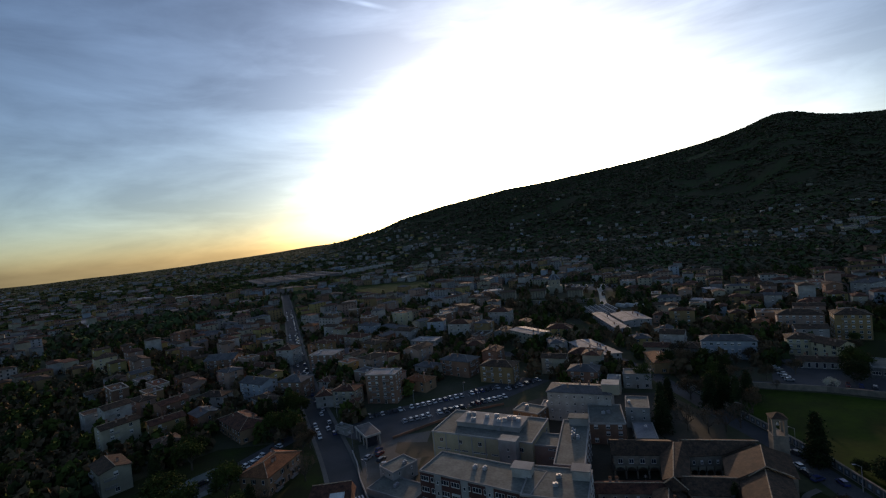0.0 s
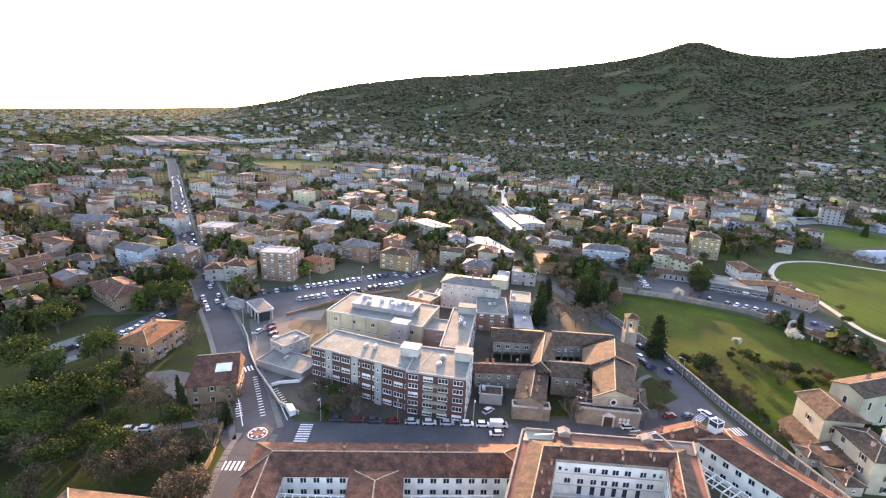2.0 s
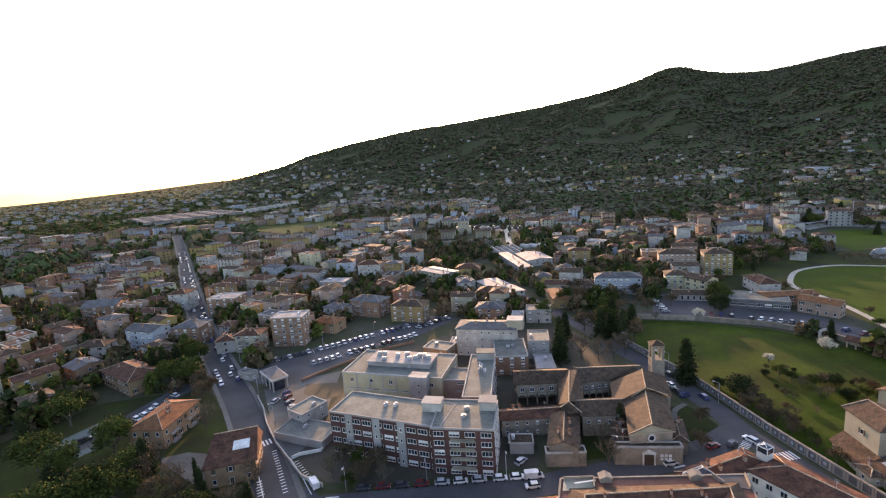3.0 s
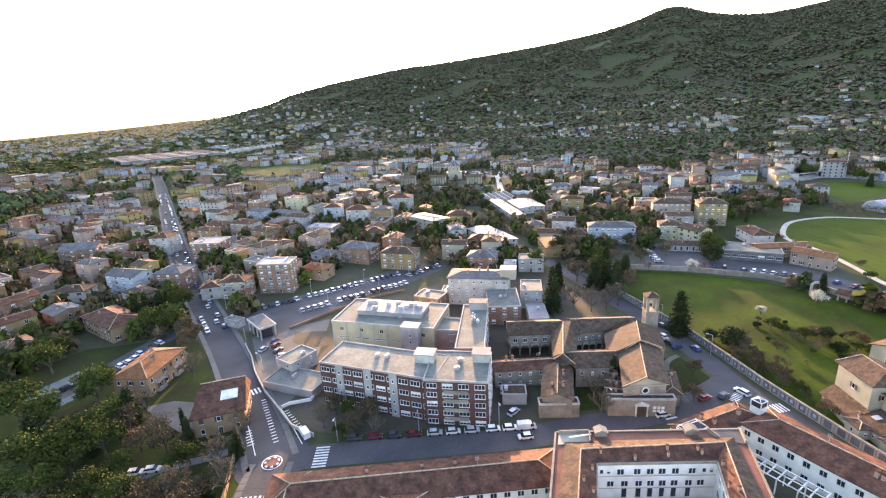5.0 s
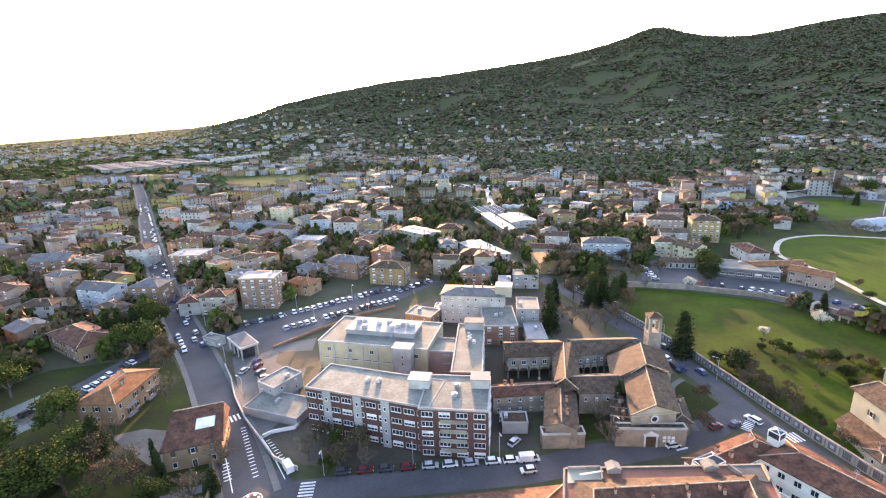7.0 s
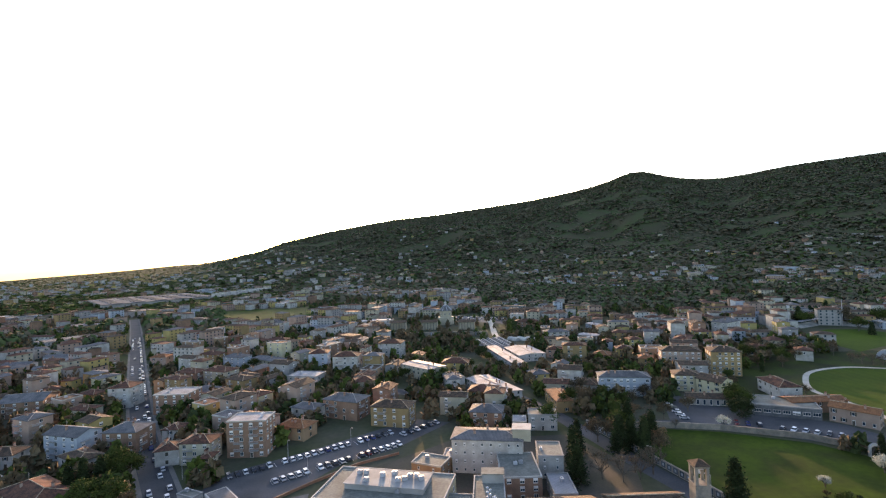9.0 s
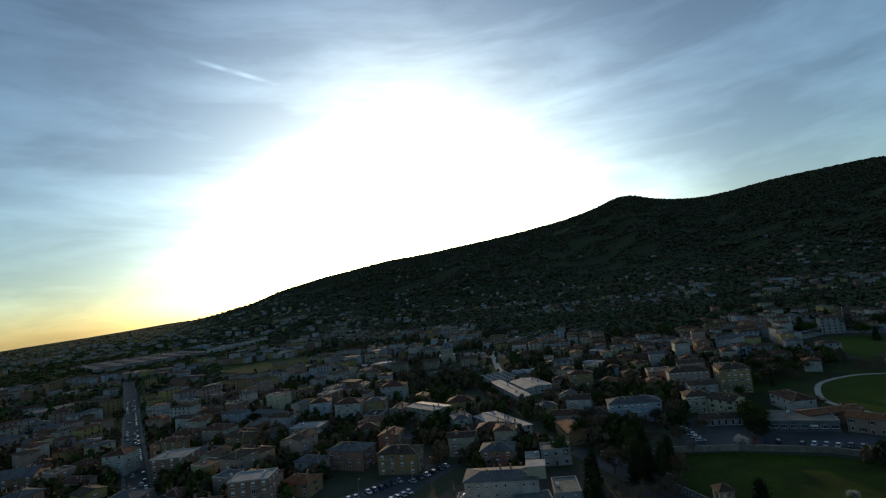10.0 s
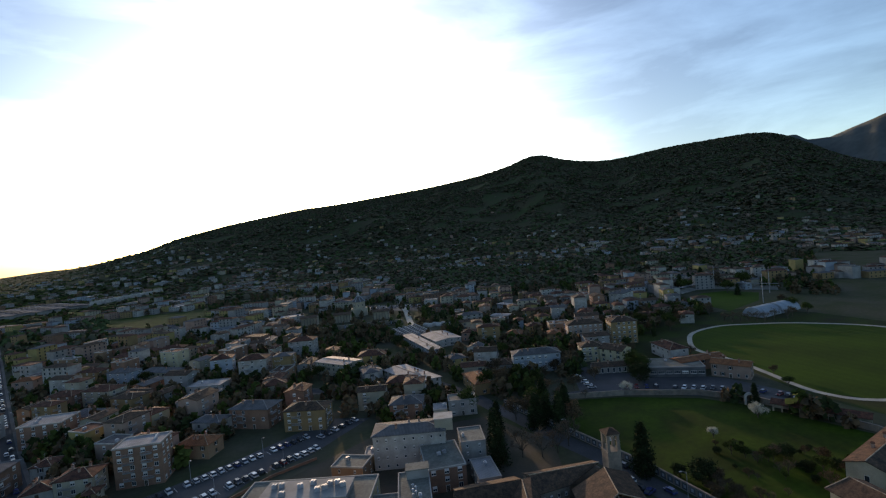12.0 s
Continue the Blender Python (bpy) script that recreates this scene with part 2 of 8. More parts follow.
# the grey of distance haze is mixed into this slope colour
MOUNTAIN = material("far mountain slopes greyed for haze", (0.105, 0.115, 0.11), (0.07, 0.078, 0.076), scale=0.003, fine=0.02, rough=0.95, spec=0.02, bump=0.0)
BARK = material("grey brown bark", (0.13, 0.10, 0.075), scale=1.0, fine=8)
GLASS = material("dark window glass", (0.03, 0.035, 0.045), rough=0.08, spec=0.6, bump=0.0)
FRAME = material("white window frame", (0.70, 0.69, 0.66), bump=0.0)
SHUTTER = material("dark brown shutter", (0.10, 0.065, 0.045), bump=0.1)
STEEL = material("grey painted steel", (0.45, 0.46, 0.48), rough=0.45, metal=0.3, bump=0.0)
RUBBER = material("black rubber", (0.02, 0.02, 0.02), rough=0.8, bump=0.0)
CAR_PAINTS = [material(nm + " car paint", c, rough=0.25, spec=0.6, bump=0.0, vary=0.08) for nm, c in
              (("white", (0.75, 0.75, 0.74)), ("silver", (0.45, 0.46, 0.48)), ("dark grey", (0.06, 0.065, 0.07)), ("red", (0.28, 0.03, 0.025)), ("blue", (0.03, 0.06, 0.18)))]


# ---- mesh building ----
class Geo:
    """Gathers faces of one mesh, each with a material slot."""
    def __init__(self):
        self.v, self.f, self.m = [], [], []

    def face(self, pts, slot=0):
        k = len(self.v)
        self.v.extend(tuple(p) for p in pts)
        self.f.append(tuple(range(k, k + len(pts))))
        self.m.append(slot)

    def box(self, x0, y0, z0, x1, y1, z1, slot=0, top=None):
        p = [(x0, y0, z0), (x1, y0, z0), (x1, y1, z0), (x0, y1, z0), (x0, y0, z1), (x1, y0, z1), (x1, y1, z1), (x0, y1, z1)]
        self.hexa(p, slot, top)

    def hexa(self, p, slot=0, top=None):
        k = len(self.v)
        self.v.extend(p)
        for q in ((3, 2, 1, 0), (4, 5, 6, 7), (0, 1, 5, 4), (1, 2, 6, 5), (2, 3, 7, 6), (3, 0, 4, 7)):
            self.f.append(tuple(k + i for i in q))
            self.m.append(slot if top is None or q[0] != 4 else top)

    def prism(self, pts, z0, z1, slot=0):
        n, k = len(pts), len(self.v)
        self.v.extend((x, y, z0) for x, y in pts)
        self.v.extend((x, y, z1) for x, y in pts)
        self.f.append(tuple(range(k + n, k + 2 * n)))
        self.f.append(tuple(range(k + n - 1, k - 1, -1)))
        self.m.extend((slot, slot))
        for i in range(n):
            j = (i + 1) % n
            self.f.append((k + i, k + j, k + n + j, k + n + i))
            self.m.append(slot)

    def tube(self, a, b, ra, rb, n=6, slot=0):
        a, b = Vector(a), Vector(b)
        d = (b - a).normalized()
        u = d.cross((0, 0, 1) if abs(d.z) < 0.9 else (1, 0, 0)).normalized()
        w = d.cross(u)
        k = len(self.v)
        for c, r in ((a, ra), (b, rb)):
            for i in range(n):
                t = 2 * math.pi * i / n
                self.v.append(tuple(c + (u * math.cos(t) + w * math.sin(t)) * r))
        for i in range(n):
            j = (i + 1) % n
            self.f.append((k + j, k + i, k + n + i, k + n + j))
            self.m.append(slot)
        self.f.append(tuple(range(k + n, k + 2 * n)))
        self.m.append(slot)

    def mesh(self, name, materials, smooth=False):
        me = bpy.data.meshes.new(name)
        seen, index, verts = {}, [], []
        for p in self.v:
            key = (round(p[0], 4), round(p[1], 4), round(p[2], 4))
            if key not in seen:
                seen[key] = len(verts)
                verts.append(p)
            index.append(seen[key])
        me.from_pydata(verts, [], [tuple(index[i] for i in f) for f in self.f])
        for m in materials if isinstance(materials, (list, tuple)) else [materials]:
            me.materials.append(m)
        me.polygons.foreach_set("material_index", self.m)
        if smooth:
            me.polygons.foreach_set("use_smooth", [True] * len(self.f))
        me.update()
        return me


def thing(name, label, category, x, y, z=0.0, rot=0.0, group="", kind=""):
    ob = new(name)
    ob.matrix_basis = pose(x, y, z, 0, 0, rot)
    return tagged(ob, label, category, group, kind)


def part(name, geo, mats, parent, label="", m=None, smooth=False):
    """One mesh object under a thing or a part. geo is a Geo or a finished mesh."""
    ob = new(name, geo if isinstance(geo, bpy.types.Mesh) else geo.mesh(name, mats, smooth))
    if parent is not None:
        ob.parent = parent
    if m is not None:
        ob.matrix_basis = m
    return tagged(ob, label)


def structure(name, geo, mats, label="", smooth=False):
    return tagged(part(name, geo, mats, None, label, smooth=smooth), label, kind="structure")


# ---- terrain ----
SKYLINE = [(-180, 3), (-80, 2.0), (-66, 2.2), (-60, 2.6), (-57, 3.6), (-54, 5.6), (-52, 6.9), (-50.5, 7.4), (-48, 7.45), (-44, 7.4), (-41, 7.3), (-38, 6.9), (-35, 6.8), (-31.3, 7.4), (-27.7, 8.7),
           (-24.7, 7.6), (-21, 6.8), (-15, 6.0), (-8.8, 5.4), (-3, 4.8), (0.5, 4.6), (8.5, 3.35), (13.6, 2.25), (16, 1.5), (20, 0.7), (25, 0.1), (31, -0.3), (40, -0.7), (48, -0.8), (90, -0.8), (180, 3)]
SKY_A = [a for a, _ in SKYLINE]
SKY_E = [e for _, e in SKYLINE]


def ground_z(x, y):
    r = math.hypot(x, y)
    if r < 950:
        return 0.0
    az = math.degrees(math.atan2(-x, y))
    el = float(np.mean(np.interp([az - 1.3, az - 0.6, az, az + 0.6, az + 1.3], SKY_A, SKY_E)))
    if abs(az) > 100:
        el = 0.1
    hill = min(1.0, max(0.0, (24.0 - az) / 10.0))  # 0 on the open plain, 1 under the ridge
    if az < -90:
        hill = 0.3
    foot, crest = 1000.0, float(np.interp(az, [-60, -28, 0, 16], [4300, 4300, 4300, 4400]))
    top = 85 + math.tan(radians(el)) * crest
    t = min(1.0, max(0.0, (r - foot) / (crest - foot)))
    s = t * t * (3 - 2 * t)
    ripple = noise.fractal(Vector((x, y, 0)) / 520.0, 1.0, 2.0, 4) * 85 * min(1, t * 2.5) * max(0.0, 1 - max(0, t - 0.45) / 0.4)
    over = max(0.0, (r - crest) / 600.0)
    up = top * (0.55 * s + 0.45 * t ** 1.6) + ripple - over * 260
    t2 = min(1.0, max(0.0, (r - 950.0) / 3900.0))
    flat = (85 + math.tan(radians(min(el, 1.2))) * 4900) * t2 ** 1.5 + noise.fractal(Vector((x, y, 7)) / 300.0, 1.0, 2.0, 3) * 3 * t2
    return flat * (1 - hill) + up * hill


def make_ground():
    radii = [0.0] + [30 * 1.06 ** i for i in range(200) if 30 * 1.06 ** i < 4700] + [4850.0]
    angles = [i * 360.0 / 320 for i in range(320)]
    g = Geo()
    for r in radii[1:]:
        for a in angles:
            x, y = -math.sin(radians(a)) * r, math.cos(radians(a)) * r
            g.v.append((x, y, ground_z(x, y)))
    n = len(angles)
    g.v.append((0, 0, 0))
    for i in range(n):
        j = (i + 1) % n
        g.f.append((n * (len(radii) - 1), i, j))
        g.m.append(0)
        for k in range(len(radii) - 2):
            g.f.append((k * n + i, (k + 1) * n + i, (k + 1) * n + j, k * n + j))
            g.m.append(0)
    structure("ground", g, EARTH, "earth and gardens of the town rising to wooded hills", smooth=True)


make_ground()


def far_range(name, peaks, near, crest, mat, label):
    """A higher range behind the hill; peaks are azimuth and height in degrees as seen from over the town."""
    g = Geo()
    az_p, el_p = [p[0] for p in sorted(peaks)], [p[1] for p in sorted(peaks)]
    rows, cols = 15, 170
    for i in range(rows + 3):
        t = min(1.0, i / rows)
        r = near + (crest - near) * i / rows
        for j in range(cols):
            az = az_p[0] + (az_p[-1] - az_p[0]) * j / (cols - 1)
            x, y = -math.sin(radians(az)) * r, math.cos(radians(az)) * r
            spur = noise.fractal(Vector((az * 0.35, t * 0.9, 3.0)), 1.0, 2.0, 5)
            z = (85 + math.tan(radians(float(np.interp(az, az_p, el_p)) + 0.12 * spur)) * crest) * t ** 0.9 + spur * 190 * t * (1 - t) * 2
            g.v.append((x, y, z - max(0, i - rows) * 300.0 - 30))
    for i in range(rows + 2):
        for j in range(cols - 1):
            g.f.append((i * cols + j, i * cols + j + 1, (i + 1) * cols + j + 1, (i + 1) * cols + j))
            g.m.append(0)
    structure(name, g, mat, label, smooth=True)


far_range("far_mountains", [(-44, 3.0), (-49, 5.6), (-51.6, 6.6), (-52.2, 6.95), (-53.2, 6.9), (-54, 6.3), (-55.7, 6.2), (-58, 6.9), (-59.5, 7.4), (-63, 8.6), (-68, 8.0), (-78, 5.0), (-90, 2.0)],
          4500.0, 5400.0, MOUNTAIN, "far mountains behind the wooded hill, coloured grey as by haze")

# ---- houses ----
def window_mesh(w, h, style):
    """A window proud of its wall, all in one piece: frame, dark recessed panes, sill, and shutters or blind. It looks along -y."""
    f, n = 0.09, max(1, round(w / 0.9))
    xs, kinds = [-w / 2], []
    if style == "shutter":
        xs, kinds = [-w / 2 - 0.5 * w, -w / 2], ["shutter"]
    for i in range(n):
        xs += [-w / 2 + w * i / n + f * (1 if i == 0 else 0.5), -w / 2 + w * (i + 1) / n - f * (1 if i == n - 1 else 0.5)]
        kinds += ["frame", "pane"]
    xs.append(w / 2)
    kinds.append("frame")
    if style == "shutter":
        xs.append(w / 2 + 0.5 * w)
        kinds.append("shutter")
    zs = [-0.1, 0.0, f, h * 0.45, h - f, h]
    rows = ["sill", "frame", "low", "high", "frame"]
    depth = {"sill": -0.15, "frame": -0.06, "shutter": -0.09, "pane": -0.012, "blind": -0.03, "none": 0.0}

    def cell(i, j):
        if not (0 <= i < len(kinds) and 0 <= j < len(rows)):
            return "none"
        if rows[j] == "sill":
            return "none" if kinds[i] == "shutter" else "sill"
        if kinds[i] == "shutter" or style == "closed":
            return "shutter"
        if rows[j] == "frame" or kinds[i] == "frame":
            return "frame"
        return "blind" if style == "blind" and rows[j] == "high" else "pane"
    slot = {"sill": 0, "frame": 0, "blind": 0, "pane": 1, "shutter": 2, "none": 0}
    g = Geo()
    for i in range(-1, len(kinds) + 1):
        for j in range(-1, len(rows) + 1):
            c = cell(i, j)
            if c != "none":
                y = depth[c]
                g.face([(xs[i], y, zs[j]), (xs[i + 1], y, zs[j]), (xs[i + 1], y, zs[j + 1]), (xs[i], y, zs[j + 1])], slot[c])
            for a, b in (((i, j), (i + 1, j)), ((i, j), (i, j + 1))):
                p, q = cell(*a), cell(*b)
                if depth[p] == depth[q]:
                    continue
                y0, y1 = depth[p], depth[q]
                if a[1] == b[1]:
                    x = xs[i + 1]
                    g.face([(x, y0, zs[j]), (x, y1, zs[j]), (x, y1, zs[j + 1]), (x, y0, zs[j + 1])], slot[p if y0 < y1 else q])
                else:
                    z = zs[j + 1]
                    g.face([(xs[i], y0, z), (xs[i + 1], y0, z), (xs[i + 1], y1, z), (xs[i], y1, z)], slot[p if y0 < y1 else q])
    return g.mesh("window", [FRAME, GLASS, SHUTTER])


WINDOWS = {"house": [window_mesh(1.1, 1.5, s) for s in ("shutter", "shutter", "closed", "plain")],
           "flat": [window_mesh(1.5, 1.6, s) for s in ("plain", "blind", "blind")],
           "ribbon": [window_mesh(2.9, 1.5, s) for s in ("plain", "plain", "blind")],
           "cross": [window_mesh(1.5, 1.5, "plain")],
           "slit": [window_mesh(2.6, 0.55, "plain")],
           "small": [window_mesh(0.8, 1.1, "plain"), window_mesh(0.8, 1.1, "blind")],
           "tall": [window_mesh(1.2, 2.6, "plain")]}
DOOR = Geo()
DOOR.box(-0.65, -0.06, 0, 0.65, 0.05, 2.25, 0)
DOOR.box(-0.52, -0.09, 0.06, -0.02, -0.06, 2.1, 1)
DOOR.box(0.02, -0.09, 0.06, 0.52, -0.06, 2.1, 1)
DOOR = DOOR.mesh("door", [FRAME, SHUTTER])
CHIMNEY = Geo()
CHIMNEY.box(-0.35, -0.35, -1.0, 0.35, 0.35, 1.0, 0)
CHIMNEY.box(-0.45, -0.45, 1.0, 0.45, 0.45, 1.1, 1)
CHIMNEY.box(-0.2, -0.2, 1.1, 0.2, 0.2, 1.3, 0)
CHIMNEY.box(-0.4, -0.4, 1.3, 0.4, 0.4, 1.42, 1)
CHIMNEY = CHIMNEY.mesh("chimney", [PINK, TILE])
BALCONY = Geo()
BALCONY.box(-1.9, -1.2, -0.15, 1.9, 0.0, 0.0, 0)
BALCONY.box(-1.9, -1.2, 0.95, 1.9, -1.14, 1.02, 1)
for i in range(13):
    BALCONY.box(-1.88 + i * 0.31, -1.19, 0.0, -1.84 + i * 0.31, -1.15, 0.95, 1)
for sx in (-1.9, 1.84):
    BALCONY.box(sx, -1.14, 0.95, sx + 0.06, -0.02, 1.02, 1)
    BALCONY.box(sx, -0.6, 0.0, sx + 0.05, -0.56, 0.95, 1)
BALCONY = BALCONY.mesh("balcony", [GREY, STEEL])
AERIAL = Geo()
AERIAL.tube((0, 0, -0.5), (0, 0, 2.4), 0.03, 0.025, 5)
for i in range(4):
    AERIAL.box(-0.5, -0.015, 1.5 + i * 0.25, 0.5, 0.015, 1.53 + i * 0.25)
AERIAL = AERIAL.mesh("aerial", STEEL)

WORD = {}
for m_, w_ in ((WHITE, "white"), (CREAM, "cream"), (YELLOW, "yellow"), (OCHRE, "ochre"), (PINK, "pink"), (BRICK, "brown brick"), (GREY, "grey"), (BLUEWHITE, "pale blue"), (STONE, "grey stone"), (BRICK_DARK, "dark brick"), (BUFF, "buff"), (TERRA, "brownish orange")):
    WORD[m_.name] = w_
for m_, w_ in ((TILE, "a terracotta tiled roof"), (TILE_OLD, "a weathered tiled roof"), (TILE_ORANGE, "a bright orange tiled roof"), (TILE_GREY, "a dark grey roof"), (GRAVEL_ROOF, "a flat grey roof"), (METAL_ROOF, "a pale metal roof")):
    WORD[m_.name] = w_
PLACED = []


def roof_geo(L, W, h, style, over=0.55, slope=0.36, thick=0.22):
    """A pitched roof over a box L by W with its eaves at h; returns the geometry, the ridge's ends and its height."""
    g = Geo()
    a, b = L / 2 + over, W / 2 + over
    z0, z1 = h - over * slope + 0.02, h + W / 2 * slope + 0.02
    k = a if style == "gable" else max(0.05, a - b)
    for dz, flip in ((thick, False), (0.0, True)):
        c = [(-a, -b, z0 + dz), (a, -b, z0 + dz), (a, b, z0 + dz), (-a, b, z0 + dz)]
        r = [(-k, 0, z1 + dz), (k, 0, z1 + dz)]
        for q in ([c[0], c[1], r[1], r[0]], [c[2], c[3], r[0], r[1]]):
            g.face(q[::-1] if flip else q)
        if style != "gable":
            for q in ([c[1], c[2], r[1]], [c[3], c[0], r[0]]):
                g.face(q[::-1] if flip else q)
    rim = [(-a, -b, z0), (a, -b, z0), (a, b, z0), (-a, b, z0)]
    if style == "gable":
        rim = [(-a, -b, z0), (a, -b, z0), (a, 0, z1), (a, b, z0), (-a, b, z0), (-a, 0, z1)]
    for i, p in enumerate(rim):
        q = rim[(i + 1) % len(rim)]
        g.face([p, q, (q[0], q[1], q[2] + thick), (p[0], p[1], p[2] + thick)])
    return g, k, z1 + thick


def house(x, y, rot, L, W, h, wall, roof, style="hip", bright=False, name="house", label="", win="", bay=0.0, floors=0, z=None, group="houses of the town", first=0.9, slope=0.36, bare=()):
    """A house with walls, roof, windows, door, chimneys and, on taller ones, balconies. bare: sides without windows (0 front, 1 right, 2 back, 3 left)."""
    if roof is METAL_ROOF:
        slope = 0.1
    rng = random.Random(int(x * 13 + y * 7))
    if W > L and style in ("hip", "gable"):
        L, W, rot = W, L, rot + 90
    far = math.hypot(x, y)
    z = ground_z(x, y) if z is None else z
    PLACED.append((x, y, max(L, W) * 0.55))
    cat = {"house": "house", "apartment_block": "apartment block", "warehouse": "warehouse"}
    if name == "house" and h > 8.5:
        name = "apartment_block"
    if name == "house" and (style == "saw" or (roof is METAL_ROOF and h < 8)):
        name = "warehouse"
    if not label:
        label = f"{WORD[wall.name]} {('low', 'low', 'two-storey', 'three-storey', 'four-storey', 'five-storey')[min(5, round(h / 3.1))]} {cat.get(name, 'building')} with {WORD[roof.name]}"
    ob = thing(name, label, cat.get(name, name.replace("_", " ")), x, y, z, rot, group)
    g = Geo()
    rise = W / 2 * slope
    g.box(-L / 2, -W / 2, -0.5, L / 2, W / 2, h)
    if style == "gable":
        for s in (-1, 1):
            a, b = sorted((s * L / 2, s * (L / 2 - 0.3)))
            p = [(a, -W / 2, h), (a, W / 2, h), (a, 0, h + rise), (b, -W / 2, h), (b, W / 2, h), (b, 0, h + rise)]
            g.face([p[0], p[2], p[1]])
            g.face([p[3], p[4], p[5]])
    part("wall", g, wall, ob)
    if style in ("hip", "gable"):
        g, k, top = roof_geo(L, W, h, style, slope=slope)
        rf = part("roof", g, roof, ob)
        if far < 420:
            g = Geo()
            g.tube((-k, 0, top + 0.02), (k, 0, top + 0.02), 0.16, 0.16, 6)
            if style == "hip":
                for sx in (-1, 1):
                    for sy in (-1, 1):
                        g.tube((sx * k, 0, top), (sx * (L / 2 + 0.5), sy * (W / 2 + 0.5), h - 0.18 + 0.26), 0.13, 0.13, 5)
            part("ridge_cap", g, RIDGE_PALE if roof is not TILE_GREY else GREY, rf)
        for i in range(rng.choice((1, 2, 2, 3)) if far < 420 else 1):
            cy = rng.choice((-1, 1)) * W * 0.2
            part("chimney", CHIMNEY, None, rf, m=pose(rng.uniform(-0.38, 0.38) * L * 0.8, cy, h + (W / 2 - abs(cy)) * slope + 0.5))
        if far < 300:
            part("aerial", AERIAL, None, rf, m=pose(rng.uniform(-0.3, 0.3) * L, 0, top))
    elif style == "saw":
        g = Geo()
        n = max(3, int(L / 5))
        for i in range(n):
            a, b = -L / 2 + L * i / n, -L / 2 + L * (i + 1) / n
            p = [(a, -W / 2, h), (b, -W / 2, h), (b, W / 2, h), (a, W / 2, h), (a, -W / 2, h + 1.6), (a + 0.15, -W / 2, h + 1.6), (a + 0.15, W / 2, h + 1.6), (a, W / 2, h + 1.6)]
            g.hexa([p[0], p[1], p[2], p[3], p[4], p[5], p[6], p[7]])
        part("roof", g, roof, ob)
    elif style != "none":
        g = Geo()
        g.box(-L / 2 + 0.3, -W / 2 + 0.3, h + 0.01, L / 2 - 0.3, W / 2 - 0.3, h + 0.12)
        rf = part("roof", g, roof, ob)
        g = Geo()
        for q in ((-L / 2 - 0.1, -W / 2 - 0.1, L / 2 + 0.1, -W / 2 + 0.28), (-L / 2 - 0.1, W / 2 - 0.28, L / 2 + 0.1, W / 2 + 0.1), (-L / 2 - 0.1, -W / 2 + 0.28, -L / 2 + 0.28, W / 2 - 0.28), (L / 2 - 0.28, -W / 2 + 0.28, L / 2 + 0.1, W / 2 - 0.28)):
            g.box(q[0], q[1], h - 0.1, q[2], q[3], h + 0.45)
        part("parapet", g, WHITE if wall not in (WHITE, TILE_GREY, BRICK_DARK, GREY) else GREY, ob)
        for i in range(0 if W < 3.5 else 2 if L > 12 else 1):
            g = Geo()
            g.box(-0.7, -0.5, 0, 0.7, 0.5, 0.9)
            g.tube((0.2, 0, 0.9), (0.2, 0, 1.15), 0.35, 0.35, 8)
            part("vent", g, STEEL, rf, m=pose(rng.uniform(-0.35, 0.35) * L, rng.uniform(-0.25, 0.25) * W, h + 0.12, 0, 0, rng.choice((0, 90))))
    # windows, side by side and storey by storey
    floors = floors or max(1, round(h / 3.1))
    win = win or ("flat" if h > 8.5 else "house")
    if win == "none":
        return ob
    kinds = WINDOWS[win]
    bay = bay or (3.2 if far < 260 else 4.6)
    step = h / floors
    for side, (length, off, turn) in enumerate(((L, W, 0), (W, L, 90), (L, W, 180), (W, L, 270))):
        ang = radians(rot + turn - 90)
        if side in bare or far > 130 and (x + 5) * math.cos(ang) + (y - 20) * math.sin(ang) > -off / 2:
            continue  # blind party walls and backs
        n = max(1, int((length - 1.0) / bay))
        for f in range(floors):
            for i in range(n):
                if win in ("house", "flat") and rng.random() < 0.08:
                    continue
                u = (i - (n - 1) / 2) * (length / n)
                if f == 0 and side == 0 and i == n // 2 and win in ("house", "flat"):
                    part("door", DOOR, None, ob, m=pose(0, 0, 0, 0, 0, turn) @ pose(u, -off / 2 - 0.02, 0))
                    continue
                me = kinds[0] if bright else rng.choice(kinds)
                part("window", me, None, ob, m=pose(0, 0, 0, 0, 0, turn) @ pose(u, -off / 2 - 0.02, f * step + first))
        if h > 8.5 and win == "flat" and side in (0, 1) and far < 420 and style != "flat":
            for f in range(1, floors):
                part("balcony", BALCONY, None, ob, m=pose(0, 0, 0, 0, 0, turn) @ pose(-length * 0.2, -off / 2 - 0.01, f * step + 0.1))
    return ob


# ---- roads and open ground ----
def ribbon(pts, width, z):
    g = Geo()
    left, right = [], []
    for i, p in enumerate(pts):
        a, b = Vector(pts[max(0, i - 1)]), Vector(pts[min(len(pts) - 1, i + 1)])
        d = (b - a).normalized()
        n = Vector((-d.y, d.x)) * width / 2
        left.append(Vector(p) + n)
        right.append(Vector(p) - n)
    for i in range(len(pts) - 1):
        q = [right[i], right[i + 1], left[i + 1], left[i]]
        g.face([(v.x, v.y, ground_z(v.x, v.y) + z) for v in q])
    return g


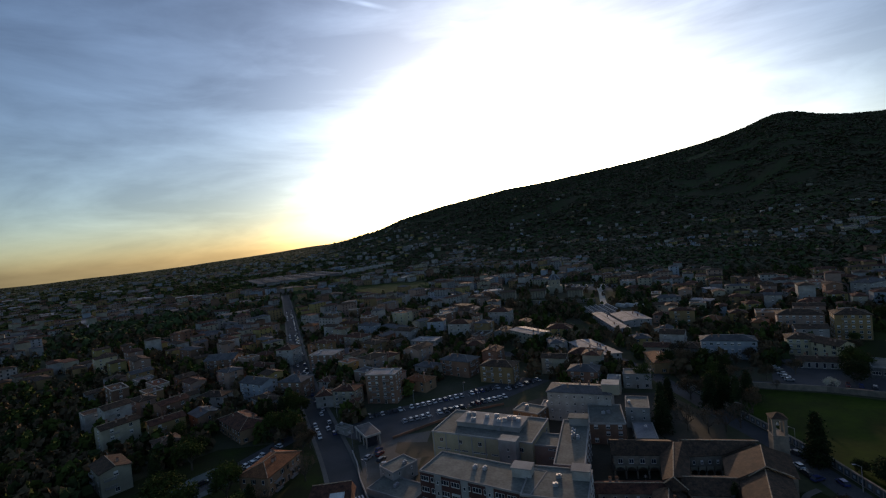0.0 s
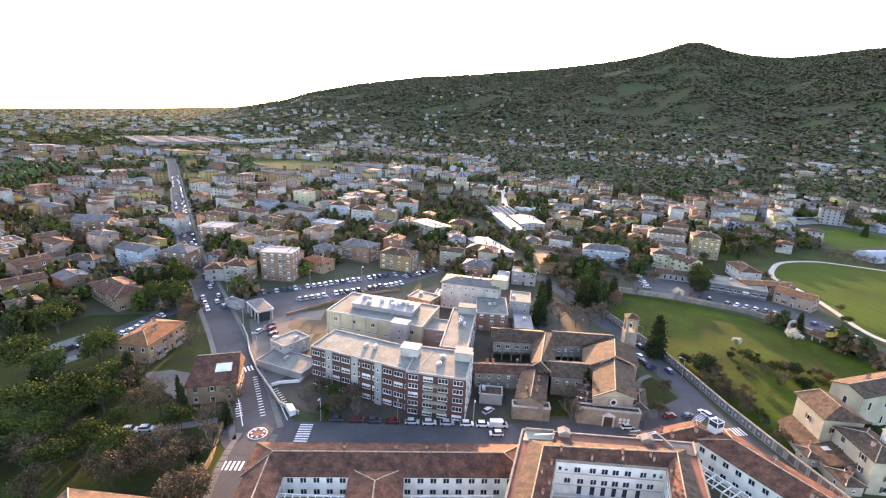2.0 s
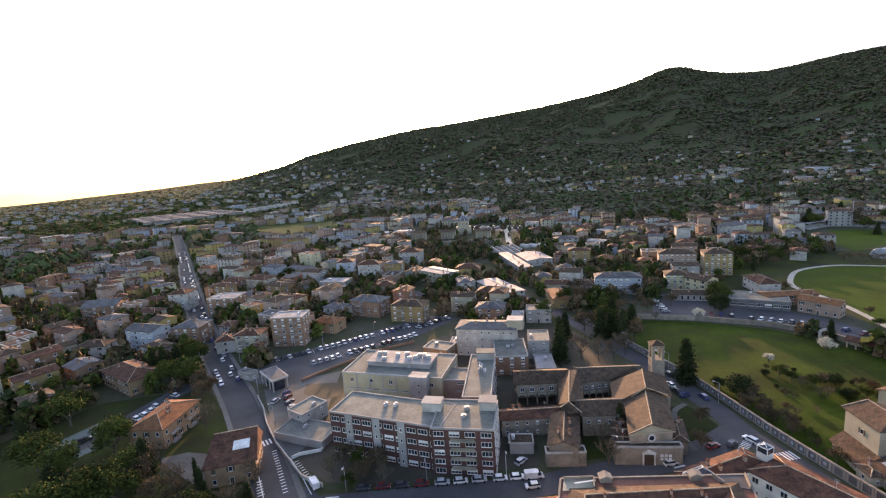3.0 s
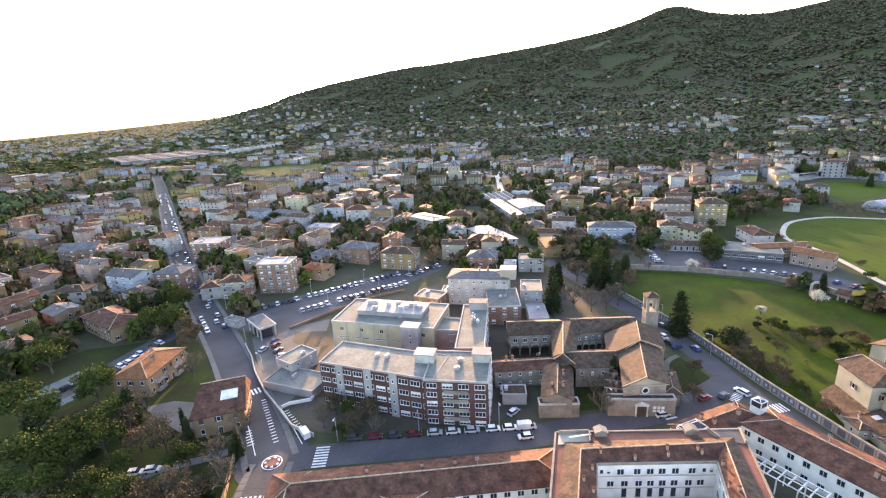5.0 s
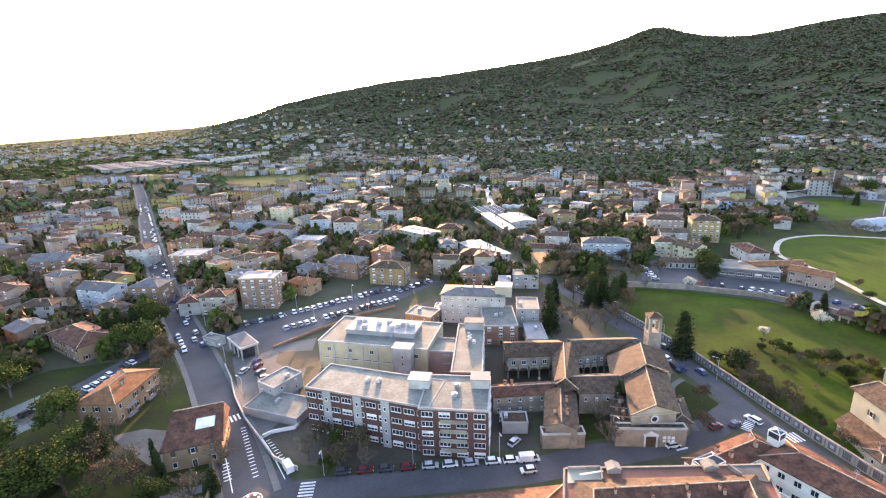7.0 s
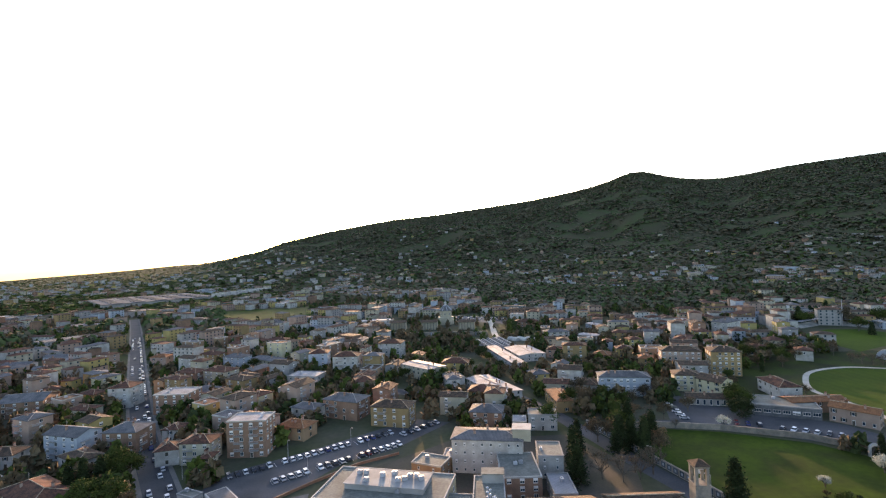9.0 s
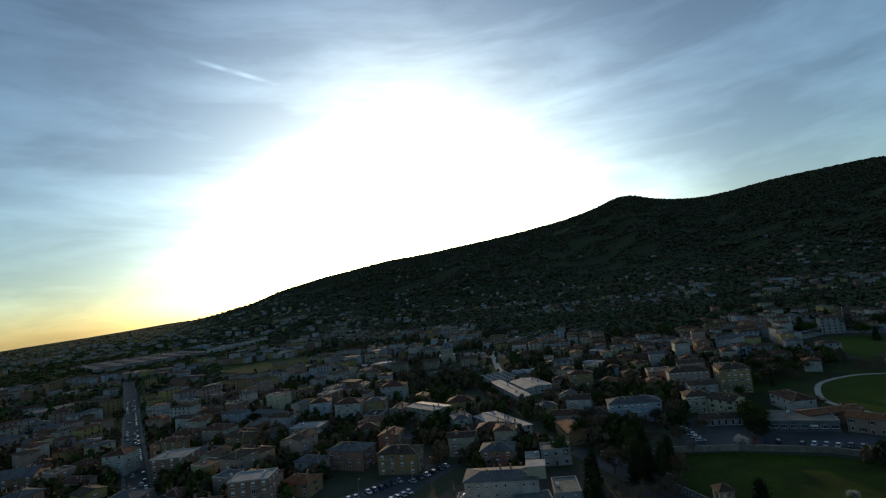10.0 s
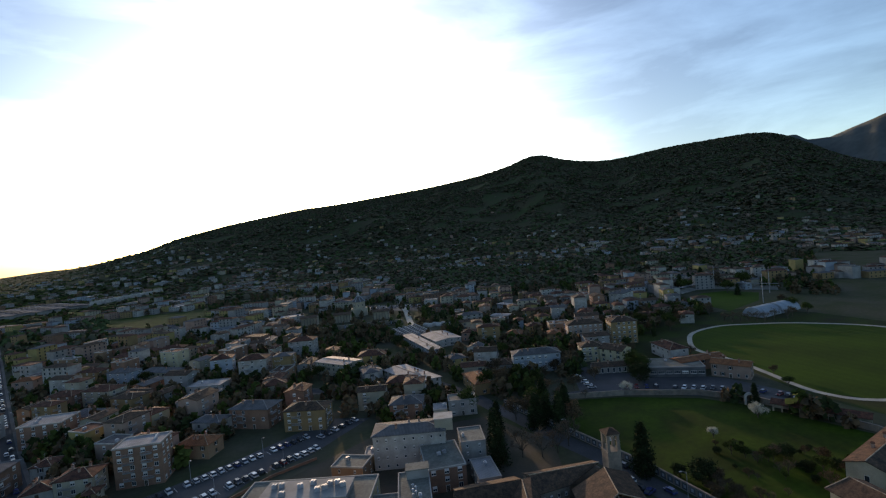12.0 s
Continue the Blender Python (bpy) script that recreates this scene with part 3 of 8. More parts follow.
def smooth_line(pts, n=6):
    """A denser, rounded line through the given points."""
    out = []
    p = [Vector(q) for q in pts]
    for i in range(len(p) - 1):
        a, b, c, d = p[max(0, i - 1)], p[i], p[i + 1], p[min(len(p) - 1, i + 2)]
        for k in range(n):
            t = k / n
            out.append(0.5 * ((2 * b) + (c - a) * t + (2 * a - 5 * b + 4 * c - d) * t * t + (3 * b - a - 3 * c + d) * t ** 3))
    out.append(p[-1])
    return out


def sheet(name, pts, z, mat, label):
    g = Geo()
    g.face([(x, y, z) for x, y in pts])
    me = structure(name, g, mat, label)
    return me


AVENUE = smooth_line([(-45.8, 116.2), (-54.2, 133.0), (-67.2, 156.0), (-81.1, 180.4), (-103.1, 216.3), (-125.4, 252.4), (-160.4, 313.5), (-222.6, 427.1), (-346.5, 657.2), (-442.8, 831.8)])
MAIN = smooth_line([(-45.8, 116.2), (-34.0, 117.5), (-19.7, 117.5), (1.0, 117.5), (20.4, 117.8), (37.3, 120.4), (54.6, 122.3), (70.0, 126.0), (86.5, 134.5)])
EAST = smooth_line([(40, 330), (62, 270), (68.5, 242), (71.8, 230), (77.0, 204), (83.2, 180), (86.0, 160), (87.5, 145), (87.8, 132.0), (90.0, 119.0), (92.3, 104.0), (95.3, 90.0), (99.2, 76), (106, 40)])
SOUTH = smooth_line([(-45.8, 116.2), (-46.0, 105.7), (-44.5, 93.9), (-43.0, 80), (-40, 40)])
LANE = smooth_line([(84, 238), (104, 243), (130, 233), (158, 217), (172, 198), (180, 176)])
BACK_LANE = smooth_line([(-30, 330), (12, 310), (40, 330)])
ROADS = [(AVENUE, 10.5), (MAIN, 8.5), (EAST, 8.0), (SOUTH, 8.0), (LANE, 5.0), (BACK_LANE, 7.0)]
for nth, (line, width) in enumerate(ROADS):
    structure("road", ribbon(line, width, 0.05 + 0.005 * nth), ASPHALT, "dark grey asphalt street with painted lines")
    for s in (-1, 1):
        g = Geo()
        for i in range(len(line) - 1):
            a, b = Vector(line[i]), Vector(line[i + 1])
            d = (b - a).normalized()
            n = Vector((-d.y, d.x)) * s
            q = [a + n * (width / 2 + 0.02), b + n * (width / 2 + 0.02), b + n * (width / 2 + 1.7), a + n * (width / 2 + 1.7)]
            if s < 0:
                q = q[::-1]
            za = ground_z(a.x, a.y)
            g.hexa([(v.x, v.y, za - 0.1) for v in q[::-1]][::-1] + [(v.x, v.y, za + 0.16) for v in q])
        if width > 6 and line is not MAIN and line is not EAST:
            structure("pavement", g, PAVING, "pale raised pavement with a stone kerb")
structure("junction", (lambda g: (g.prism([(-45.8 + 9.5 * math.cos(t * math.pi / 12), 117.2 + 9.5 * math.sin(t * math.pi / 12)) for t in range(24)], 0.0, 0.078), g)[1])(Geo()), ASPHALT, "asphalt of the small roundabout")

LOT = [(-90.0, 202.3), (-79.2, 225), (-47.5, 243.0), (-6.6, 271), (11, 262), (-17.7, 233.0), (-34.5, 226.5), (-51.5, 205.0), (-67.0, 188.9)]
FORECOURT = [(-75.0, 190.0), (-67, 196), (-45.4, 202), (-44.3, 150), (-50, 140), (-58, 150)]
HOSPITAL_YARD = [(-50, 140), (-44, 170), (-34, 212), (10, 240), (62, 236), (74, 200), (60, 160), (30, 160), (24, 126), (-20, 124), (-36, 127)]
MEADOW = [(84, 232), (102.6, 234.9), (126.2, 225.5), (152.5, 208.5), (164.1, 190.5), (169.3, 172), (176, 150), (170, 120), (150, 105), (117.8, 100), (103, 100), (99.0, 112), (97.6, 127.0), (95.0, 146), (90.8, 167.0), (86.5, 185), (84.0, 205)]
PITCH_LINE = [(204, 216), (210, 243), (211, 269), (227, 291), (244, 304), (269, 308), (288, 300), (312, 284), (335, 250), (330, 215), (300, 180), (240, 165), (208, 172), (198, 190)]
STADIUM = [(333, 410), (375, 428), (398, 422), (408, 392), (372, 362), (318, 343)]
FIELDS = [(-369, 800), (-222, 692), (-140, 716), (-171, 870), (-280, 905), (-390, 860)]
PADDOCK = [(-323, 510), (-295, 521), (-271, 505), (-247, 458), (-286, 461)]
LEFT_GARDEN = [(-52, 84), (-52, 128), (-64, 146), (-84, 172), (-100, 196), (-140, 190), (-170, 150), (-130, 90), (-90, 70)]
sheet("parking_lot", LOT, 0.045, ASPHALT, "asphalt car park beside the hospital")
sheet("forecourt", FORECOURT, 0.035, PAVING, "paved forecourt at the hospital gate")
sheet("yard", HOSPITAL_YARD, 0.02, YARD, "worn brown yard round the hospital")
sheet("meadow", MEADOW, 0.03, GRASS, "green meadow behind the long wall")
sheet("pitch", PITCH_LINE, 0.04, PITCH, "large mown green playing field")
sheet("stadium_pitch", STADIUM, 0.04, PITCH, "bright green football pitch")
sheet("field", FIELDS, 0.05, GRASS, "green field behind the houses")
sheet("field", PADDOCK, 0.05, LAWN, "dark green paddock between the terraces")
sheet("garden", LEFT_GARDEN, 0.025, LAWN, "shaded park lawn under the trees")
sheet("club_lawn", [(172, 262), (178, 300), (205, 330), (240, 352), (330, 345), (352, 300), (352, 200), (300, 160), (235, 148), (195, 158), (192, 190), (204, 232), (207, 262), (190, 262)], 0.022, LAWN, "rough grass round the playing field")
sheet("club_parking", [(112, 240), (122, 262), (130, 302), (141, 300), (137, 264), (168, 240), (183, 222), (191, 190), (178, 180), (166, 200), (130, 231)], 0.028, ASPHALT, "asphalt parking beside the old stone wall")
sheet("field", [(85, 480), (97, 566), (132, 545), (120, 470)], 0.05, LAWN, "yellowish green field beside the nursery")
sheet("cemetery_parking", [(40, 630), (60, 660), (135, 610), (112, 566)], 0.05, ASPHALT, "asphalt car park behind the cemetery")
structure("road", ribbon(smooth_line([(78, 452), (82, 500), (92, 570), (100, 650), (104, 720)]), 6.0, 0.07), GRAVEL, "pale gravel lane between nursery and field")
structure("track", ribbon(smooth_line(PITCH_LINE + [PITCH_LINE[0]], 4), 3.0, 0.09), GRAVEL, "pale gravel path round the playing field")
sheet("church_green", [(66, 125.8), (74.5, 128), (81, 131.5), (82.6, 138), (81.5, 146), (79.3, 151), (73, 150), (68.5, 138)], 0.04, LAWN, "small brown green beside the church")
structure("path", ribbon(smooth_line([(80, 151.5), (74.5, 148), (71, 141), (69.5, 134), (69, 126.5)]), 1.8, 0.07), PAVING, "curved gravel path")
sheet("tennis_court", [(-140, 158), (-124, 148), (-113, 165), (-129, 176)], 0.045, TENNIS, "blue green hard tennis court in the park")
structure("path", ribbon(smooth_line([(-96, 103), (-88, 108.5), (-80, 113.6), (-73, 118), (-66, 119.5), (-59, 122)]), 2.8, 0.06), PAVING, "curved grey park path")
sheet("drive", [(-94, 146), (-85.5, 148.4), (-76.5, 146), (-71.8, 133.4), (-76, 131.8), (-85, 138.6)], 0.06, PAVING, "pale gravel drive between the houses")
structure("path", ribbon(smooth_line([(-128, 157), (-121, 171), (-115, 187), (-108, 204)]), 9.0, 0.05), ASPHALT, "asphalt drive of the small car park")


def stripes(name, x, y, rot, n, gap, w, length, label):
    """Painted bars side by side on the road."""
    ob = tagged(new(name), label, kind="structure")
    ob.matrix_basis = pose(x, y, 0.095, 0, 0, rot)
    g = Geo()
    g.box(-w / 2, -length / 2, -0.01, w / 2, length / 2, 0.006)
    me = g.mesh("stripe", PAINT)
    for i in range(n):
        part("stripe", me, None, ob, m=pose((i - (n - 1) / 2) * gap, 0, 0))


stripes("zebra_crossing", -33.5, 117.0, 90, 8, 1.0, 0.5, 3.6, "white zebra crossing on the street")
stripes("zebra_crossing", -62.5, 149.0, 32, 7, 1.1, 0.55, 3.4, "white zebra crossing on the avenue")
stripes("zebra_crossing", -46.5, 104.0, 0, 7, 1.1, 0.55, 3.2, "white zebra crossing on the side street")
stripes("zebra_crossing", 60.5, 123.0, 100, 6, 1.1, 0.55, 3.4, "white zebra crossing before the church")
stripes("zebra_crossing", 90.4, 120.5, 8, 7, 1.0, 0.5, 3.6, "white zebra crossing on the curved road")
stripes("hatching", -51.8, 134.6, -65, 16, 1.5, 0.32, 1.4, "white hatched strip between the lanes of the avenue")
stripes("hatching", -43.2, 131.9, -54, 12, 1.4, 0.3, 1.2, "white hatched strip beside the hospital wall")
stripes("hatching", -55.0, 126.9, -65, 6, 1.3, 0.4, 1.8, "white hatched strip beside the garden wall")
stripes("hatching", 84.0, 127.0, 40, 7, 0.9, 0.35, 2.4, "white hatched traffic island markings")
structure("lane_line", ribbon([(-51.0, 119.5), (-56.5, 131), (-63, 143.5)], 0.25, 0.092), PAINT, "white edge line")
structure("lane_line", ribbon([(-39.5, 122.5), (-45.5, 133), (-56, 149)], 0.25, 0.092), PAINT, "white edge line")
# the small roundabout
rb = thing("roundabout", "small roundabout island with red and white kerb blocks", "roundabout", -45.8, 116.4)
g = Geo()
g.prism([(1.35 * math.cos(t * math.pi / 10), 1.35 * math.sin(t * math.pi / 10)) for t in range(20)], 0.05, 0.22)
part("island", g, COURT, rb)
structure("road_ring", ribbon([(-45.8 + 2.45 * math.cos(t * math.pi / 16), 116.4 + 2.45 * math.sin(t * math.pi / 16)) for t in range(33)], 0.25, 0.095), PAINT, "white painted ring round the island")
for i in range(14):
    g = Geo()
    g.hexa([(1.4, -0.28, 0.06), (2.0, -0.38, 0.06), (2.0, 0.38, 0.06), (1.4, 0.28, 0.06), (1.45, -0.25, 0.3), (1.95, -0.34, 0.25), (1.95, 0.34, 0.25), (1.45, 0.25, 0.3)])
    part("kerb_block", g, PAINT if i % 2 else COURT, rb, m=pose(0, 0, 0, 0, 0, i * 360 / 14))


# ---- the hospital ----
HOSP = "buildings of the hospital"


def roof_box(parent, name, x, y, rot, L, W, h, z, wall, top, label=""):
    """A small box with a flat overhanging lid on a roof."""
    g = Geo()
    g.box(-L / 2, -W / 2, 0, L / 2, W / 2, h, 0)
    g.box(-L / 2 - 0.25, -W / 2 - 0.25, h, L / 2 + 0.25, W / 2 + 0.25, h + 0.3, 1)
    return part(name, g, [wall, top], parent, label, m=pose(x, y, z, 0, 0, rot))


slab_a = house(-17.4, 139.8, -23.4, 36.4, 13.3, 13.75, BRICK_DARK, GRAVEL_ROOF, "flat", name="hospital_wing", label="brown brick hospital wing with ribbon windows and a flat grey roof", win="ribbon", bay=3.5, floors=4, group=HOSP, bare=(1,))
for i, u in enumerate((-11.5, -2.2, 6.0)):
    g = Geo()
    g.box(u - 1.2, -6.95, 0, u + 1.2, -6.655, 13.9)
    sh = part("stair_shaft", g, GREY, slab_a, "grey concrete stair shaft")
    for f in range(4):
        part("window", WINDOWS["small"][0], None, sh, m=pose(u, -6.97, 1.2 + f * 3.3))
roof_box(slab_a, "lift_house", 12.3, 2.8, 8, 5.6, 4.0, 2.6, 13.87, WHITE, GREY, "white lift house on the roof")
slab_b = house(4.3, 132.4, -12.5, 17.6, 16.1, 14.0, BRICK_DARK, GRAVEL_ROOF, "flat", name="hospital_wing", label="brown brick hospital wing with balconies and white blinds", win="ribbon", bay=3.6, floors=5, group=HOSP, first=0.7, bare=(3,))
for f in range(1, 5):
    g = Geo()
    g.box(-3.2, -9.2, f * 2.75 - 0.15, 3.4, -8.07, f * 2.75)
    g.box(-3.2, -9.2, f * 2.75 + 0.85, 3.4, -9.12, f * 2.75 + 0.95)
    for i in range(12):
        g.box(-3.15 + i * 0.58, -9.18, f * 2.75, -3.09 + i * 0.58, -9.13, f * 2.75 + 0.85)
    part("balcony", g, CREAM, slab_b, "cream balcony with a thin rail")
roof_box(slab_b, "lift_house", 6.2, 4.0, 0, 4.8, 4.0, 2.8, 13.87, WHITE, GREY, "white lift house on the roof")
corridor = house(11.8, 160.9, -10.7, 9.2, 33.5, 12.4, BRICK_DARK, GRAVEL_ROOF, "flat", name="hospital_wing", label="long narrow hospital wing with a pale flat roof", win="flat", bay=4, floors=4, group=HOSP, bare=(0, 2))
roof_box(corridor, "plant_house", 1.2, 14.2, 0, 6.5, 4.0, 2.6, 12.5, GREY, GRAVEL_ROOF, "grey plant house with open sides")
for i in range(5):
    g = Geo()
    g.tube((0, 0, 0), (0, 0, 1.7), 0.28, 0.28, 8)
    g.tube((0, 0, 1.7), (0, 0, 1.9), 0.45, 0.2, 8)
    part("flue", g, STEEL, corridor, m=pose(-0.4 + 0.8 * (i % 2), 1.0 + i * 1.3, 12.5))
cream = house(-17.2, 180.5, -18.9, 39.8, 21.5, 10.5, BUFF, GRAVEL_ROOF, "flat", name="hospital_wing", label="cream hospital wing with cross windows and rooftop machinery", win="cross", bay=6.5, floors=1, group=HOSP, first=7.2, bare=(2,))
for u in (-16.6, -13.6, -9.4, -6.4, -1.6, 1.4, 5.6):
    for f in (0.9, 4.4):
        part("window", WINDOWS["slit"][0], None, cream, m=pose(u, -10.77, f))
for i in range(6):
    g = Geo()
    g.box(-19.6 + i * 5.4, -10.95, 0, -19.2 + i * 5.4, -10.755, 10.4)
    part("pilaster", g, WHITE, cream)
g = Geo()
g.box(-12.5, -3.5, 10.62, 13, 6.5, 12.3)
g.box(-12.9, -3.9, 12.3, 13.4, 6.9, 12.5)
plat = part("plant_deck", g, GREY, cream, "raised grey deck for machinery")
for i, (u, v) in enumerate(((-10, 3), (-8, 3.5), (-2, 2.5), (1.5, 4), (4, 0), (5.8, 1.0), (7, 3), (9, 3.5), (11, 2), (-6, -1.5))):
    g = Geo()
    g.box(-0.8, -0.6, 0, 0.8, 0.6, 1.1)
    g.tube((-0.3, 0, 1.1), (-0.3, 0, 1.3), 0.4, 0.4, 10)
    g.box(0.35, -0.5, 1.1, 0.7, 0.5, 1.25)
    part("air_unit", g, STEEL, plat, m=pose(u, v, 12.5, 0, 0, 15 * (i % 3)))
g = Geo()
g.box(9.2, -15.0, 0, 15.4, -10.76, 12.4)
g.box(9.0, -15.2, 12.4, 15.6, -10.6, 12.75)
tower_box = part("stair_tower", g, WHITE, cream, "white stair tower with two small windows")
for f in (6.5, 9.0):
    part("window", WINDOWS["small"][0], None, tower_box, m=pose(12.6, -15.03, f))
house(2.4, 170.5, -14.2, 15.0, 10.0, 8.8, PINK, GRAVEL_ROOF, "flat", name="hospital_wing", label="pink hospital wing with rows of narrow windows", win="slit", bay=5.5, floors=3, group=HOSP, first=1.7, bare=(2,))
whiteb = house(20.8, 211.0, -15.9, 26.4, 12.0, 12.6, WHITE, TILE_GREY, "hip", name="hospital_block", label="white four-storey hospital block with a grey hipped roof", win="small", bay=3.0, floors=4, group=HOSP, slope=0.2)
roof_box(whiteb, "stair_head", 13.0, -1.5, 0, 6.6, 6.0, 4.2, 12.0, CREAM, WHITE, "cream stair head with a flat lid")
house(28.0, 193.5, -6, 13.1, 19.0, 7.8, BRICK, GRAVEL_ROOF, "flat", name="hospital_annex", label="low hospital annex with a grey flat roof", win="flat", bay=4, group=HOSP)
house(42.5, 204.0, -12, 9.0, 13.0, 8.0, WHITE, GRAVEL_ROOF, "flat", name="hospital_annex", label="white hospital annex with a broad flat roof", win="small", bay=4, group=HOSP)
house(28.0, 252.0, -18.8, 14.9, 11.0, 8.8, BRICK, TILE_GREY, "hip", name="hospital_annex", label="brown brick hospital annex with a grey hipped roof", win="flat", bay=4, group=HOSP)
house(53.0, 247.0, -14, 13.0, 9.0, 7.0, WHITE, GRAVEL_ROOF, "flat", name="hospital_annex", label="white hospital annex with a broad flat roof", win="flat", bay=4, group=HOSP)
house(40.5, 240.0, -14, 6.0, 8.0, 7.0, CREAM, METAL_ROOF, "flat", name="hospital_annex", label="small cream annex with roof machinery", win="small", bay=3, group=HOSP)
house(-1.5, 208.5, -30, 12.0, 9.0, 5.5, TERRA, GRAVEL_ROOF, "flat", name="hospital_annex", label="low brownish orange annex with a white roof edge", win="small", bay=4, group=HOSP)
house(8.5, 214.0, -14, 9.0, 8.0, 5.0, OCHRE, METAL_ROOF, "flat", name="hospital_annex", label="low ochre annex with white pipes on its roof", win="small", bay=4, group=HOSP)
house(40.0, 183.5, -6.6, 7.3, 14.0, 5.0, GREY, METAL_ROOF, "flat", name="hospital_annex", label="low grey annex with a pale blue flat roof", win="small", bay=4, group=HOSP)
house(-47.5, 152.2, -25, 19.4, 10.4, 2.3, GREY, GRAVEL_ROOF, "flat", name="hospital_annex", label="low grey garage annex with a flat roof", win="none", group=HOSP)
house(-50.0, 163.2, -38, 8.0, 11.0, 5.0, WHITE, GRAVEL_ROOF, "flat", name="hospital_annex", label="white box annex with a thin white parapet", win="small", bay=3.5, group=HOSP)
sheet("yard_lawn", [(-58, 191.6), (-43.7, 190.8), (-38.5, 184), (-42, 178), (-49.7, 176.8), (-57, 183)], 0.045, YARD, "brown winter lawn before the cream hospital wing")
sheet("inner_lawn", [(3.5, 190.5), (8.3, 190.0), (7.2, 177.5), (2.0, 176.5)], 0.04, LAWN, "brown lawn of the inner hospital court")
# the gate pavilion
gate = thing("gate_pavilion", "white gate pavilion with corner columns and a flat roof", "pavilion", -71.5, 193.5, 0, -52, HOSP)
g = Geo()
g.box(-7, -3.5, 4.6, 7, 3.5, 5.4)
part("roof", g, WHITE, gate)
g = Geo()
g.box(-6.6, -3.1, 5.405, 6.6, 3.1, 5.43)
part("roof_felt", g, TILE_GREY, gate)
for u in (-6.6, -2.2, 2.2, 6.1):
    for v in (-3.2, 2.7):
        g = Geo()
        g.box(u, v, 0, u + 0.5, v + 0.5, 4.6)
        part("column", g, WHITE, gate)
g = Geo()
g.box(-5.5, -2.2, 0, 5.5, 2.2, 4.0)
part("glass_room", g, GLASS, gate)
PLACED.append((-71, 193, 8))
house(-86.0, 203.0, -30, 8.0, 4.0, 3.0, WHITE, GRAVEL_ROOF, "flat", name="gatehouse", label="small white gatehouse beside the car park", win="small", bay=3)


def wall_line(name, pts, h, thick, mat, label, panels=0.0, cap=None, plaques=True):
    """A free-standing wall along a line, with a coping and, if wanted, framed panels on the road side."""
    ob = tagged(new(name), label, kind="structure")
    line = [Vector(p) for p in pts]
    for i in range(len(line) - 1):
        a, b = line[i], line[i + 1]
        d = (b - a)
        n = d.length
        m = pose(a.x, a.y, 0, 0, 0, math.degrees(math.atan2(d.y, d.x)))
        g = Geo()
        g.box(0, -thick / 2, -0.3, n + 0.05, thick / 2, h, 0)
        g.box(-0.05, -thick / 2 - 0.08, h, n + 0.1, thick / 2 + 0.08, h + 0.14, 1)
        part("wall_bay", g, [mat, cap or mat], ob, m=m)
        if panels:
            k = max(1, int(n / panels))
            for j in range(k):
                g = Geo()
                u = (j + 0.5) * n / k
                s = -1
                y0 = s * (thick / 2 + 0.06)
                g.box(u - 1.0, min(y0, s * thick / 2), 0.35, u + 1.0, max(y0, s * thick / 2), h - 0.25, 0)
                if plaques:
                    g.box(u - 0.42, y0 - 0.03, 0.9, u + 0.42, y0 - 0.002, h - 0.75, 1)
                part("panel", g, [TILE_GREY, BLUEWHITE], ob, m=m)
                g = Geo()
                g.box(u + n / k / 2 - 0.14, y0 - 0.05, 0, u + n / k / 2 + 0.14, -thick / 2, h - 0.02)
                part("pier", g, STONE, ob, m=m)
    return ob


wall_line("wall_road", [(73.5, 245.0), (79.0, 222.0), (83.8, 200), (87.6, 182.7), (91.3, 165.1), (93.3, 146.5), (94.6, 131), (96.1, 120), (97.2, 113)], 2.6, 0.5, GREY, "long grey wall along the road with pale framed plaques", 2.65, STONE)
wall_line("wall_road_south", [(97.2, 113), (98.2, 106), (101.7, 88.2), (106, 66)], 2.6, 0.5, GREY, "long grey wall along the road with plain framed bays", 2.65, STONE, False)
wall_line("wall_cemetery", [(-30, 528), (-9, 519), (30, 511), (74, 500)], 4.2, 0.6, STONE, "long stone cemetery wall with framed bays", 7.0, CREAM)
wall_line("wall_meadow", [(84, 238.5), (101.0, 237.5), (127.4, 227.7), (154.7, 211.8), (167.4, 194.6), (172.9, 174.4), (177, 154), (172, 130)], 2.4, 0.5, STONE, "old stone wall round the meadow")
wall_line("wall_hospital", [(-75, 183.0), (-69.4, 172.9), (-64.2, 161.1), (-57.4, 149.0), (-44, 130), (-37, 125.2)], 1.1, 0.22, WHITE, "low white boundary wall of the hospital")
wall_line("wall_garden", [(-52.8, 88), (-53.5, 105), (-57.5, 126), (-64.5, 141)], 1.6, 0.35, OCHRE, "low garden wall along the street")
wall_line("wall_terrace", [(-49.5, 139.6), (-47.5, 141.2), (-41.3, 142.4), (-39.6, 147.5)], 0.9, 0.3, LIME, "low white terrace wall before the hospital")
wall_line("wall_lot", [(-61, 195), (-46, 209), (-30, 222), (-14, 229)], 0.9, 0.3, BRICK, "low brown retaining wall of the car park")

# ---- the church with its cloisters ----
CH = "church buildings"
def slab(g, pts, thick=0.22, slot=0):
    """A closed plate under the given corners."""
    n, k = len(pts), len(g.v)
    g.v.extend(tuple(p) for p in pts)
    g.v.extend((p[0], p[1], p[2] - thick) for p in pts)
    g.f.append(tuple(range(k, k + n)))
    g.f.append(tuple(range(k + 2 * n - 1, k + n - 1, -1)))
    g.m.extend((slot, slot))
    for i in range(n):
        j = (i + 1) % n
        g.f.append((k + j, k + i, k + n + i, k + n + j))
        g.m.append(slot)


